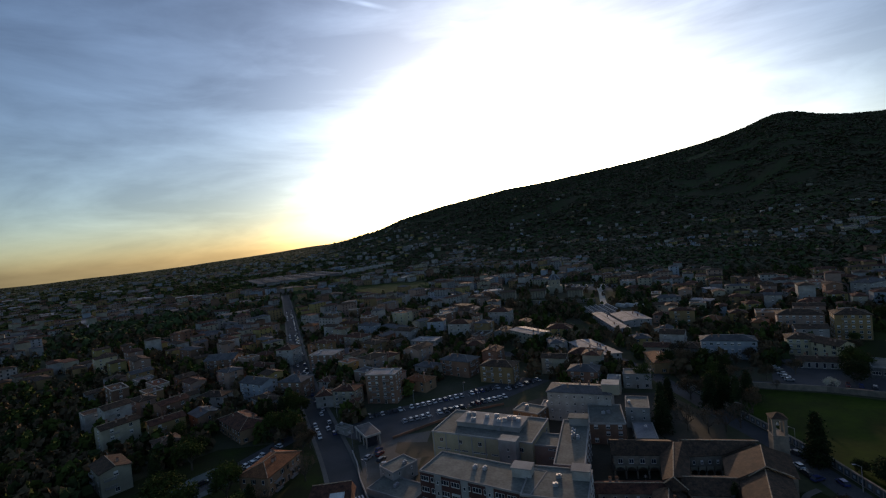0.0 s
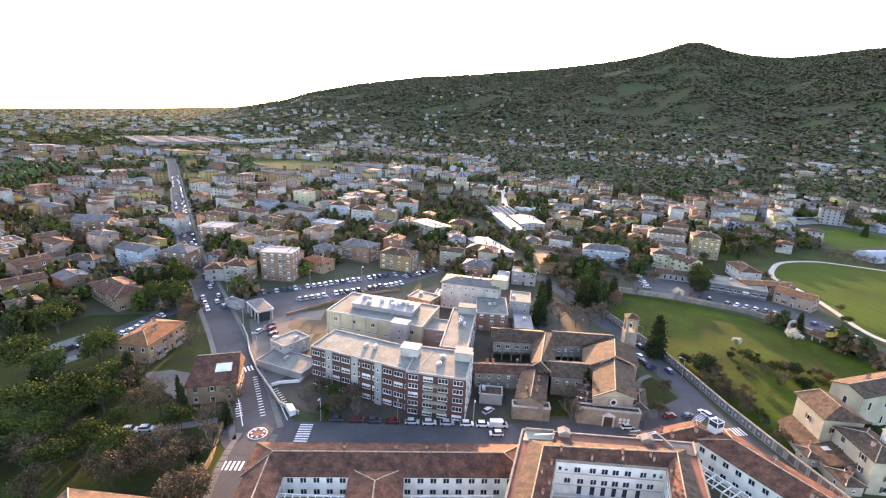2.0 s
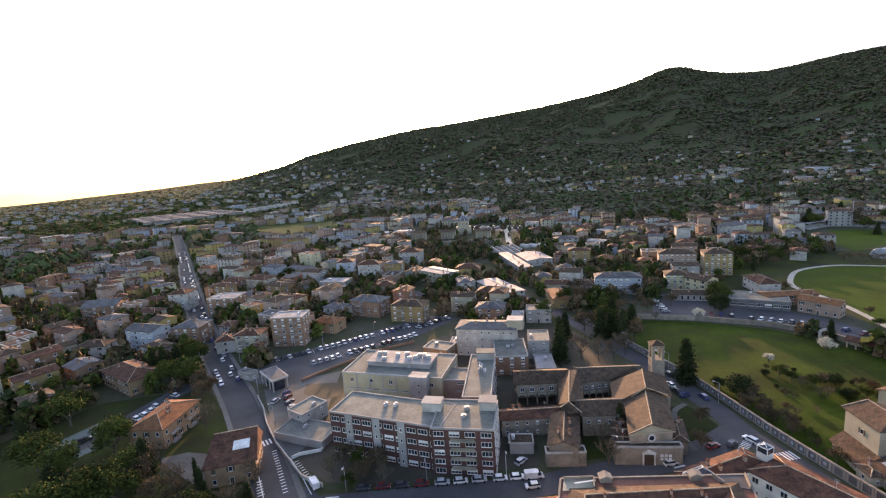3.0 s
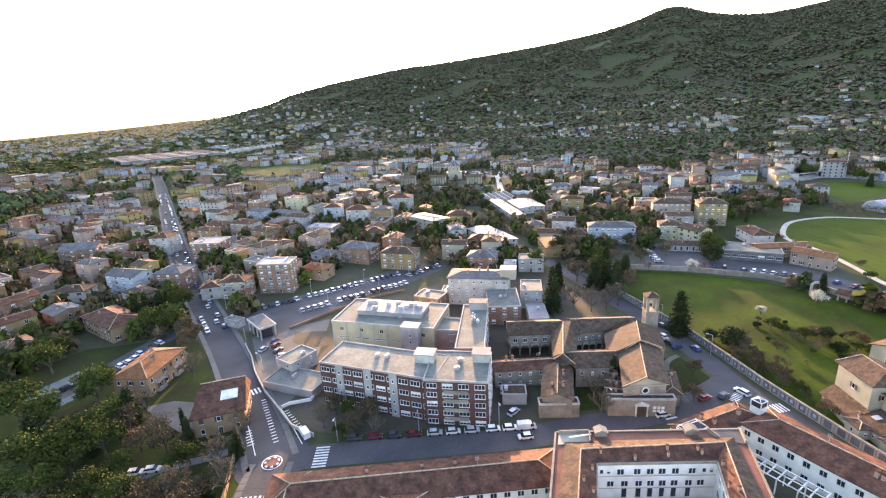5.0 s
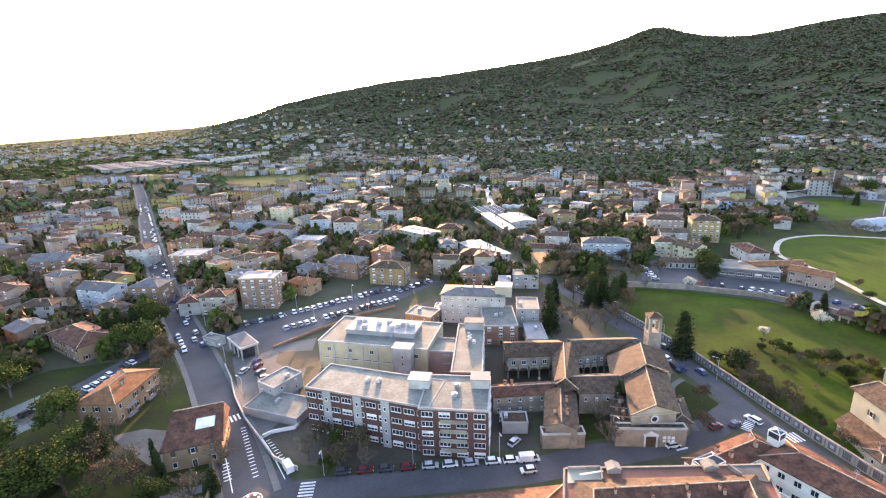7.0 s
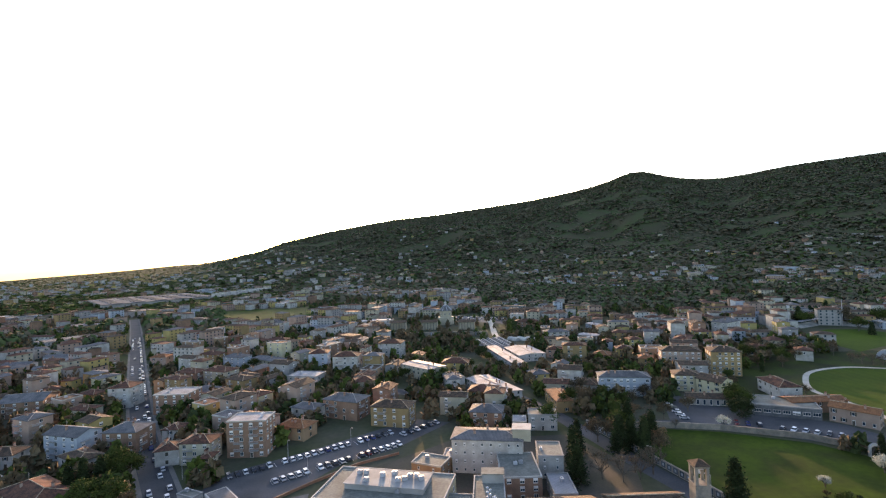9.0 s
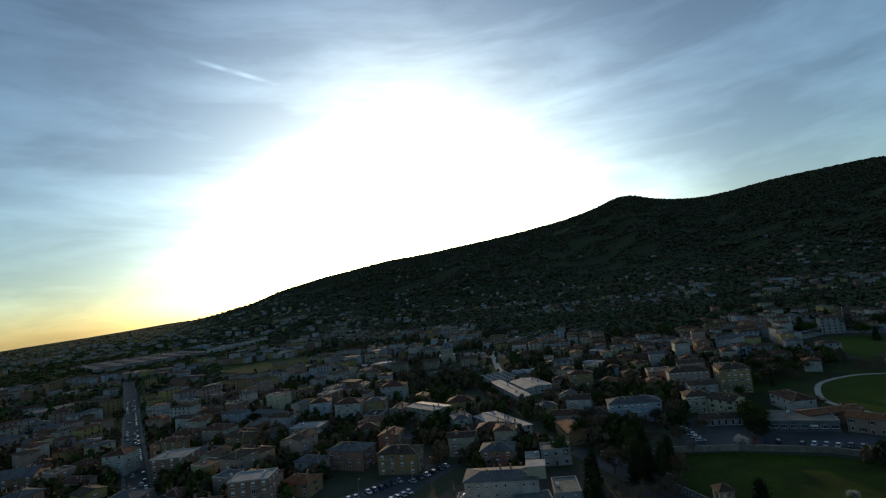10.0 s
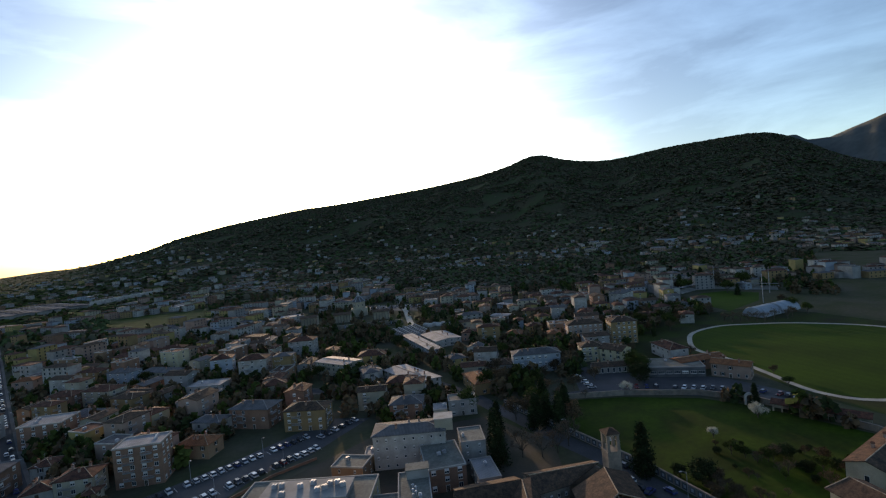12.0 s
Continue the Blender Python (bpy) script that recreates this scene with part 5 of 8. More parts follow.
pergola(-24.8, 87.6, -3, 15.0, 5.6, 4.0, 9, 2, "white timber pergola before the convent range")
pergola(5.2, 87.9, 1, 20.0, 5.4, 4.0, 10, 2, "white timber pergola before the convent range")
pergola(71.0, 94.0, -61, 16.0, 4.4, 3.8, 8, 2, "white timber pergola beside the garden range")
pergola(74.3, 80.5, -35, 10.0, 8.0, 3.6, 4, 4, "white timber pergola at the garden corner")


def lantern(x, y, z, rot, a, b, h, rise, label):
    """A glazed roof light: a low white box, a b by a frame with panes and a hipped glass lid."""
    ob = thing("roof_lantern", label, "skylight", x, y, z, rot, CV)
    c = [(-a, -b), (a, -b), (a, b), (-a, b)]
    k = max(0.0, a - b)
    top = [(-k, 0, h + rise), (k, 0, h + rise)]
    g = Geo()
    g.prism([(p[0] * 1.04, p[1] * 1.04) for p in c], -2.5, 0.25)
    part("base", g, LIME, ob)
    for i in range(4):
        p, q = c[i], c[(i + 1) % 4]
        tp, tq = top[0 if p[0] < 0 else 1], top[0 if q[0] < 0 else 1]
        g = Geo()
        g.tube((p[0], p[1], 0.25), (p[0], p[1], h), 0.11, 0.11, 5)
        g.tube((p[0], p[1], h), (q[0], q[1], h), 0.13, 0.13, 5)
        g.tube((p[0], p[1], h), tp, 0.1, 0.1, 5)
        part("glazing_bar", g, FRAME, ob)
        g = Geo()
        e = 0.965
        P_, Q_ = (p[0] * e, p[1] * e), (q[0] * e, q[1] * e)
        g.face([(*P_, 0.25), (*Q_, 0.25), (*Q_, h), (*P_, h)])
        g.face([(*P_, h), (*Q_, h), (tq[0] * e, 0, tq[2] - 0.08)] + ([(tp[0] * e, 0, tp[2] - 0.08)] if tp != tq else []))
        part("pane", g, GLASS, ob)
    if k:
        g = Geo()
        g.tube(top[0], top[1], 0.1, 0.1, 5)
        part("ridge_bar", g, FRAME, ob)


lantern(77.4, 110.8, 9.0, 22, 1.25, 1.25, 1.8, 0.4, "white framed glass lookout on the end of the roof")
lantern(57.4, 105.6, 8.3, 18, 3.0, 1.7, 0.7, 1.1, "white framed glass roof light with a hipped lid")
arcaded = house(88.5, 74.5, -54, 14.0, 9.0, 6.5, OCHRE, TILE_OLD, "hip", label="ochre arcaded house with a tiled roof", win="small", floors=1, first=4.3)
for i in range(5):
    u = (i - 2) * 2.6
    g = Geo()
    # flat dark face on the closed wall, painted as the shade of an open arch
    g.face([(u - 0.85, -4.51, 0.2), (u + 0.85, -4.51, 0.2)] + [(u + 0.85 * math.cos(k * math.pi / 10), -4.51, 2.2 + 0.85 * math.sin(k * math.pi / 10)) for k in range(11)], 1)
    for k in range(10):
        a0, a1 = k * math.pi / 10, (k + 1) * math.pi / 10
        g.hexa([(u + r * math.cos(a), -4.64 + d, 2.2 + r * math.sin(a)) for d in (0.0, 0.135) for r, a in ((0.85, a0), (1.1, a0), (1.1, a1), (0.85, a1))])
    for sx in (-1, 1):
        a, b = sorted((u + sx * 0.85, u + sx * 1.1))
        g.box(a, -4.64, 0, b, -4.505, 2.2)
    part("arch", g, [BUFF, SHUTTER], arcaded, "pale stone arch round a dark face painted as the arcade's shade")
villa = Block("villa", "tall cream villa with shuttered windows and a dark tiled roof", "villa", 112.6, 117.0, "")
villa.walls([(109.2, 123.2), (107.6, 111.6), (117.6, 110.2), (119.2, 121.8)], 11.6, CREAM)
villa.roof([[(108.4, 124.0, 11.6), (106.8, 110.9, 11.6), (112.6, 113.2, 14.3), (113.7, 121.6, 14.3)],
            [(118.4, 109.4, 11.6), (120.0, 122.5, 11.6), (113.7, 121.6, 14.3), (112.6, 113.2, 14.3)],
            [(120.0, 122.5, 11.6), (108.4, 124.0, 11.6), (113.7, 121.6, 14.3)],
            [(106.8, 110.9, 11.6), (118.4, 109.4, 11.6), (112.6, 113.2, 14.3)]], TILE_OLD)
villa.caps([((113.7, 121.6, 14.34), (112.6, 113.2, 14.34)), ((108.5, 123.9, 11.65), (113.7, 121.6, 14.34))], RIDGE_PALE, 0.13)
villa.windows((109.2, 123.2), (107.6, 111.6), 7.2, "house", (0.52,))
villa.windows((107.6, 111.6), (117.6, 110.2), 7.2, "house", (0.3, 0.7))
house(113.8, 103.6, -96.5, 13.4, 8.5, 9.6, CREAM, TILE_OLD, "hip", name="villa", label="cream south wing of the villa with dark shutters", win="house", bay=4.2, floors=3, first=0.9)
house(144.5, 131.0, 15, 36.0, 9.0, 11.5, CREAM, TILE_OLD, "gable", name="villa", label="cream villa wing with a long tiled roof", win="tall", bay=6, floors=2)
turret = thing("roof_turret", "small white belfry turret on the villa roof", "turret", 117.0, 103.0, 9.6, -4)
g = Geo()
g.box(-1.1, -1.1, 0, 1.1, 1.1, 4.0)
g.box(-1.3, -1.3, 4.0, 1.3, 1.3, 4.25)
part("base", g, WHITE, turret)
for sx in (-0.9, 0.6):
    for sy in (-0.9, 0.6):
        g = Geo()
        g.box(sx, sy, 4.25, sx + 0.3, sy + 0.3, 5.9)
        part("post", g, WHITE, turret)
g = Geo()
g.box(-1.2, -1.2, 5.9, 1.2, 1.2, 6.2)
g.tube((0, 0, 6.2), (0, 0, 7.0), 1.4, 0.05, 4)
part("cap", g, TILE_GREY, turret)
lean = Block("lean_to", "low cream lean-to with a dark tiled roof against the villa", "outbuilding", 105.0, 117.0, "")
lean.walls([(105.4, 122.4), (102.6, 111.4), (107.6, 111.3), (109.0, 122.8)], 2.5, CREAM)
lean.roof([[(104.7, 122.8, 2.6), (101.8, 110.9, 2.6), (107.5, 110.6, 4.6), (109.1, 123.2, 4.6)]], TILE_OLD)
lean.windows((105.4, 122.4), (102.6, 111.4), 0.9, "small", (0.2, 0.45, 0.7, 0.9))
kitchen = Block("lean_to", "low lean-to with a skylight in its tiled roof", "outbuilding", 107.0, 107.0, "")
kitchen.walls([(104.6, 110.8), (103.4, 103.2), (109.6, 102.4), (110.4, 110.2)], 3.4, CREAM)
top = kitchen.roof([[(104.0, 111.0, 3.45), (102.8, 102.8, 3.45), (109.6, 101.9, 5.2), (110.5, 110.5, 5.2)]], TILE_OLD)[0]
g = Geo()
slab(g, [kitchen.at(p) for p in ((106.4, 109.4, 4.3), (106.2, 107.8, 4.3), (107.8, 107.6, 4.72), (108.0, 109.2, 4.72))], 0.12)
part("skylight", g, BLUEWHITE, top, "pale roof light")
kitchen.windows((104.6, 110.8), (103.4, 103.2), 1.2, "small", (0.3, 0.7))
house(102.9, 108.6, -96, 4.4, 3.2, 3.1, CREAM, TILE_OLD, "hip", name="outbuilding", label="small cream outbuilding with a tiled hip roof below the villa", win="small", bay=4)
house(105.0, 99.6, -92, 6.0, 4.6, 3.2, CREAM, TILE_OLD, "hip", name="outbuilding", label="low cream shed below the villa", win="small", bay=3)
ridge_house = house(-62.0, 79.5, -7, 26.0, 13.0, 7.6, OCHRE, TILE_OLD, "hip", label="large ochre house with a weathered patchy tiled roof", win="house")
sky_house = house(-65.3, 137.0, 13, 13.6, 14.0, 6.4, TERRA, TILE, "none", label="brownish orange house with a big white skylight in its roof", win="house", bay=3.4)
g = Geo()
for q in ([(-7.4, -7.6, 6.3), (7.4, -7.6, 6.3), (6.6, 5.4, 9.7), (-6.0, 5.4, 9.7)], [(-6.0, 5.4, 9.7), (6.6, 5.4, 9.7), (7.4, 7.8, 6.3), (-7.4, 7.8, 6.3)], [(-7.4, 7.8, 6.3), (-7.4, -7.6, 6.3), (-6.0, 5.4, 9.7)], [(7.4, -7.6, 6.3), (7.4, 7.8, 6.3), (6.6, 5.4, 9.7)]):
    slab(g, q, 0.25)
rf = part("roof", g, TILE, sky_house)
g = Geo()
g.tube((-6.0, 5.4, 9.74), (6.6, 5.4, 9.74), 0.16, 0.16, 6)
part("ridge_cap", g, RIDGE_PALE, rf)
g = Geo()
slab(g, [(0.2, -2.4, 7.85), (4.8, -2.4, 7.85), (4.8, 1.0, 8.75), (0.2, 1.0, 8.75)], 0.2)
part("skylight", g, FRAME, rf, "wide white framed skylight")
g = Geo()
g.box(-3.0, -0.35, 9.6, 5.5, 0.35, 11.2)
for u in (-2.9, 1.2, 5.2):
    g.box(u - 0.25, -0.5, 11.2, u + 0.25, 0.5, 11.7)
part("ridge_parapet", g, GREY, ridge_house, "long grey parapet on the ridge")

# ---- houses of the town ----
house(-157.6, 254.6, -21.2, 19.6, 11.0, 11.0, BLUEWHITE, TILE_GREY, "gable")
house(-135.7, 258.0, -8.5, 15.4, 13.0, 10.0, BRICK, TILE_GREY, "hip")
house(-168.8, 286.2, -19.3, 11.6, 9.0, 6.5, YELLOW, TILE_OLD, "hip")
house(-186.8, 308.5, -19.3, 14.6, 9.0, 6.5, CREAM, TILE, "hip")
house(-206.2, 295.3, 10.0, 9.5, 9.0, 7.0, PINK, TILE, "gable")
house(-183.2, 250.0, -2.2, 16.5, 10.0, 6.0, WHITE, TILE_OLD, "hip")
house(-228.6, 326.7, 6.4, 22.4, 16.0, 9.0, BRICK, TILE_GREY, "gable")
house(-177.9, 331.7, -5.6, 13.2, 13.0, 12.0, WHITE, TILE, "hip")
house(-203.2, 342.1, -21.3, 12.2, 9.0, 6.5, OCHRE, TILE, "hip")
house(-238.7, 408.2, -12.6, 9.6, 10.0, 5.0, CREAM, METAL_ROOF, "gable")
house(-330.6, 454.9, -3.5, 22.6, 9.0, 6.5, WHITE, TILE_GREY, "gable")
house(-313.4, 480.5, -14.4, 33.2, 9.0, 6.5, BLUEWHITE, TILE_GREY, "gable")
house(-293.3, 430.7, 10.6, 14.9, 9.0, 6.5, WHITE, TILE_GREY, "gable")
house(-274.7, 394.4, 54.7, 9.3, 9.0, 6.5, CREAM, TILE, "gable")
house(-238.7, 359.2, 38.6, 8.2, 9.0, 6.5, CREAM, TILE, "hip")
house(-241.0, 379.9, -6.8, 7.7, 8.0, 7.0, YELLOW, TILE, "hip")
house(-306.6, 408.9, 44.7, 7.3, 8.0, 7.5, OCHRE, TILE, "hip")
house(-139.5, 313.0, -7.8, 19.5, 15.0, 11.0, BRICK, METAL_ROOF, "flat")
house(-109.9, 240.7, 8.6, 9.1, 10.0, 6.5, WHITE, TILE, "hip")
house(-97.0, 239.4, -6.7, 12.8, 10.0, 9.0, CREAM, TILE, "hip")
house(-90.8, 231.4, -4.5, 4.8, 6.0, 5.0, CREAM, TILE, "hip")
house(-119.7, 267.0, -9.0, 8.0, 9.0, 6.0, WHITE, TILE, "hip")
house(-158.3, 374.3, -22.7, 17.6, 11.0, 9.0, BRICK, TILE, "hip")
house(-137.5, 371.7, -27.9, 20.5, 12.0, 9.5, CREAM, TILE, "hip")
house(-138.3, 207.0, -36.5, 26.6, 13.4, 6.5, TERRA, TILE, "hip")
house(-217.4, 280.5, 48.7, 7.4, 9.0, 6.0, PINK, TILE, "hip")
house(-215.4, 450.7, -8.4, 13.9, 10.0, 7.0, PINK, TILE_ORANGE, "hip")
house(-168.2, 438.4, -29.6, 17.9, 11.0, 9.0, OCHRE, TILE, "hip")
house(-142.7, 420.0, -29.1, 19.3, 11.0, 9.0, BLUEWHITE, TILE_GREY, "hip")
house(-131.9, 333.7, -26.1, 14.4, 12.0, 6.0, CREAM, TILE_GREY, "hip")
house(-438.8, 632.2, -15.3, 37.2, 9.0, 6.0, WHITE, TILE, "gable")
house(-365.6, 580.4, -1.7, 15.6, 9.0, 6.0, CREAM, TILE, "gable")
house(-337.1, 588.3, -8.2, 29.8, 9.0, 6.0, BRICK, TILE, "gable")
house(-376.8, 531.3, 21.7, 10.4, 8.0, 6.0, OCHRE, TILE, "hip")
terra_house = house(-99.0, 162.2, 82, 19.5, 12.2, 7.0, TERRA, TILE_ORANGE, "hip", bay=3.0, label="brownish orange house with balconies and a bright tiled roof")
for u in (-5.0, 4.0):
    for f in (0.4, 3.55):
        part("balcony", BALCONY, None, terra_house, m=pose(u, -6.11, f))
tall_block = house(-77.4, 243.5, -6, 16.8, 11.0, 15.2, BRICK, METAL_ROOF, "flat", label="brown brick five-storey apartment block with small balconies", bay=3.3, floors=5)
for f in range(1, 5):
    for u in (-3.3, 3.3):
        part("balcony", BALCONY, None, tall_block, m=pose(u, -5.51, f * 3.04 + 0.1))
house(-61.5, 259.0, -26.0, 14.8, 10.0, 6.0, TERRA, TILE_ORANGE, "hip")
house(-60.9, 282.0, -28.0, 14.6, 9.0, 7.0, WHITE, TILE_GREY, "hip")
house(-41.3, 283.3, -28.8, 20.9, 12.0, 9.5, BRICK, TILE_GREY, "hip", bright=True)
house(-16.5, 266.8, -20.4, 19.5, 11.0, 9.5, OCHRE, TILE_OLD, "hip")
house(-76.9, 334.1, -14.3, 18.1, 18.0, 5.0, WHITE, METAL_ROOF, "flat")
house(-76.0, 356.4, -18.5, 21.2, 14.0, 6.0, WHITE, METAL_ROOF, "flat")
house(-51.1, 379.0, -13.4, 18.2, 13.0, 13.0, WHITE, TILE, "hip")
house(-75.1, 401.1, -1.5, 14.1, 13.0, 12.0, BLUEWHITE, TILE, "hip")
house(-20.3, 425.8, -16.7, 19.5, 13.0, 12.0, WHITE, TILE, "hip")
house(-131.2, 499.5, -18.4, 20.9, 11.0, 8.0, WHITE, TILE, "hip")
house(-117.5, 415.2, -36.5, 29.7, 11.0, 6.5, CREAM, TILE_GREY, "hip")
house(-35.8, 328.4, 1.5, 13.1, 11.0, 7.0, CREAM, TILE, "hip")
house(-147.5, 500.4, -29.9, 11.8, 11.0, 8.0, OCHRE, TILE, "hip")
house(-88.6, 593.6, 27.4, 54.6, 16.0, 6.0, WHITE, METAL_ROOF, "saw")
house(-41.3, 609.7, 3.5, 38.7, 18.0, 7.0, WHITE, METAL_ROOF, "flat")
house(-117.1, 742.7, -10.8, 21.4, 14.0, 10.0, WHITE, TILE, "hip")
house(-99.6, 473.3, -29.9, 8.9, 11.0, 9.0, PINK, TILE, "hip")
house(-161.2, 483.7, -24.0, 19.8, 12.0, 9.0, OCHRE, TILE, "hip")
house(-136.5, 614.0, 43.3, 30.5, 12.0, 5.0, BLUEWHITE, METAL_ROOF, "flat")
house(2.8, 352.7, -50.8, 28.8, 14.0, 8.0, CREAM, METAL_ROOF, "gable")
house(19.2, 320.8, 2.5, 8.7, 12.0, 7.0, WHITE, TILE_GREY, "hip")
house(-41.0, 417.1, -23.7, 5.4, 11.0, 11.0, CREAM, TILE, "hip")
house(41.4, 306.1, -71.6, 39.3, 15.2, 5.0, WHITE, METAL_ROOF, "gable")
house(33.3, 295.1, -20.4, 14.5, 12.0, 6.0, YELLOW, TILE, "hip")
house(19.9, 326.1, 11.5, 11.7, 12.0, 6.0, WHITE, TILE_GREY, "gable")
house(93.2, 337.6, -43.5, 8.4, 10.0, 7.0, WHITE, TILE_GREY, "gable")
house(73.6, 322.0, 0.3, 11.2, 10.0, 6.0, YELLOW, TILE_GREY, "hip")
house(70.9, 274.4, -91.3, 21.8, 9.5, 6.0, OCHRE, TILE_ORANGE, "hip")
house(130.5, 455.6, -3.4, 22.0, 11.0, 8.0, WHITE, TILE_GREY, "hip")
house(106.4, 387.8, -28.1, 11.0, 10.0, 6.5, PINK, TILE, "hip")
house(117.9, 390.5, -11.7, 7.7, 10.0, 7.0, WHITE, TILE, "hip")
house(155.3, 373.7, -15.6, 11.4, 10.0, 7.0, YELLOW, TILE, "hip")
house(174.4, 394.9, -7.6, 10.4, 10.0, 9.0, YELLOW, TILE, "hip")
house(155.4, 342.1, -26.9, 9.5, 11.0, 6.5, OCHRE, TILE_ORANGE, "hip")
house(133.4, 360.9, -44.5, 11.7, 11.0, 6.5, PINK, TILE_ORANGE, "hip")
house(154.1, 398.4, -23.5, 7.5, 10.0, 8.0, BLUEWHITE, TILE, "hip")
house(181.2, 434.2, -25.3, 11.3, 12.0, 8.0, OCHRE, TILE, "hip")
house(156.2, 439.3, -47.3, 17.0, 11.0, 6.0, WHITE, METAL_ROOF, "gable")
house(126.2, 584.0, -20.4, 15.2, 14.0, 9.0, WHITE, TILE_GREY, "flat")
house(126.4, 543.5, -12.0, 24.8, 12.0, 6.0, BRICK, TILE, "hip")
house(159.0, 559.4, -54.0, 14.6, 13.0, 11.0, GREY, TILE, "hip")
house(153.5, 531.1, -16.8, 8.0, 12.0, 8.0, CREAM, TILE, "hip")
house(182.0, 539.0, -14.8, 11.4, 11.0, 7.0, OCHRE, TILE, "hip")
house(205.9, 544.5, -13.4, 15.0, 11.0, 8.0, OCHRE, TILE, "hip")
house(207.7, 479.5, -32.7, 15.6, 11.0, 7.0, WHITE, TILE, "hip")
house(211.4, 445.7, -35.7, 11.2, 11.0, 8.0, GREY, TILE, "hip")
house(225.8, 506.3, -9.9, 14.6, 11.0, 9.0, OCHRE, TILE, "hip")
house(250.3, 502.5, -7.6, 12.5, 11.0, 9.0, WHITE, TILE, "hip")
house(25.9, 358.9, -16.2, 18.2, 13.0, 8.0, YELLOW, TILE, "hip")
house(188.8, 493.6, -77.6, 34.5, 9.0, 5.0, BLUEWHITE, METAL_ROOF, "gable")
house(190.2, 267.8, -100.0, 19.9, 11.1, 6.5, WHITE, TILE, "hip")
house(170.1, 242.5, -30.5, 26.5, 16.0, 5.0, TILE_GREY, GRAVEL_ROOF, "flat", win="ribbon", bay=3.6, floors=1, first=1.7, label="low grey modern building with a long glazed front")
house(279.0, 429.4, 27.3, 22.5, 14.0, 13.0, WHITE, TILE_GREY, "hip")
house(242.7, 410.9, -13.4, 12.1, 12.0, 9.0, YELLOW, TILE, "hip")
house(245.6, 389.8, -25.2, 8.2, 12.0, 10.0, CREAM, TILE, "hip")
house(209.9, 385.4, -38.3, 11.8, 12.0, 9.0, OCHRE, TILE, "hip")
house(388.2, 542.0, -2.6, 46.7, 12.0, 8.0, BRICK, TILE_ORANGE, "gable")
house(317.8, 552.1, -4.7, 21.6, 12.0, 9.0, OCHRE, TILE, "hip")
house(230.9, 381.8, -23.7, 8.9, 11.0, 6.0, WHITE, TILE, "hip")
house(333.8, 482.6, 22.9, 18.1, 12.0, 11.0, OCHRE, TILE, "hip")
house(264.9, 333.0, -37.5, 9.6, 11.0, 7.0, WHITE, TILE, "hip")
house(298.5, 373.1, -21.7, 9.1, 10.0, 6.0, BLUEWHITE, TILE_GREY, "hip")
house(278.0, 375.1, -6.4, 12.7, 11.0, 6.0, CREAM, TILE, "hip")
house(400.1, 488.5, 26.1, 46.8, 13.0, 8.0, WHITE, TILE_GREY, "flat")
house(371.7, 510.3, 23.6, 36.3, 14.0, 6.0, BLUEWHITE, METAL_ROOF, "flat")
house(247.6, 354.1, -36.8, 13.0, 10.0, 6.0, CREAM, TILE, "hip")
house(271.0, 514.3, -6.5, 10.5, 11.0, 7.0, CREAM, TILE, "hip")
house(261.0, 509.5, -54.8, 9.6, 11.0, 7.0, BLUEWHITE, TILE, "hip")
house(232.7, 444.8, -6.3, 16.4, 11.0, 7.0, GREY, TILE, "hip")
house(306.4, 500.5, -16.0, 17.0, 11.0, 7.0, OCHRE, TILE, "hip")
house(426.3, 429.1, -114.1, 37.7, 6.0, 6.0, BLUEWHITE, METAL_ROOF, "shed")


house(112.5, 287.5, -17.0, 27.0, 11.0, 10.5, BLUEWHITE, TILE_GREY, "hip", bay=3.0, label="pale blue three-storey apartment block with balconies and a grey roof")
house(97.0, 297.0, -31.1, 10.0, 12.0, 5.0, GREY, TILE_OLD, "hip")
house(172.8, 330.0, -20.8, 24.0, 12.0, 13.0, PINK, TILE_OLD, "hip", bay=3.0, label="pink four-storey apartment block with a weathered tiled roof")
house(191.0, 312.5, -20.5, 17.0, 13.0, 15.0, OCHRE, TILE_OLD, "hip", bay=3.2, label="ochre five-storey apartment block with stacked balconies")
house(150.5, 288.5, -20.0, 13.5, 11.0, 8.8, BUFF, TILE_OLD, "hip", bay=2.8)
house(159.0, 276.0, -66.0, 14.0, 11.0, 8.0, BUFF, TILE_OLD, "gable", bay=3.4)
house(144.5, 262.5, -20.0, 18.5, 8.0, 3.6, GREY, TILE_OLD, "gable", win="tall", bay=2.6, floors=1, first=0.3, name="portico", label="low dark portico with open bays beside the parking")
house(186.0, 242.5, -6.0, 26.0, 9.0, 5.4, BRICK, TILE_ORANGE, "gable", slope=0.22, label="long low club house with a red tiled roof and pale eaves")
house(188.5, 223.5, -58.0, 17.0, 8.0, 6.6, PINK, TILE_ORANGE, "gable", bay=2.8, label="pink club house with a red tiled gable roof and balcony")
house(66.0, 385.0, -83.5, 66.0, 9.0, 5.0, BLUEWHITE, METAL_ROOF, "gable", name="warehouse", label="long pale blue shed with a glazed metal roof")
house(84.0, 394.0, -83.5, 33.0, 21.0, 5.0, WHITE, METAL_ROOF, "gable", name="warehouse", label="broad white warehouse with a pale metal roof")


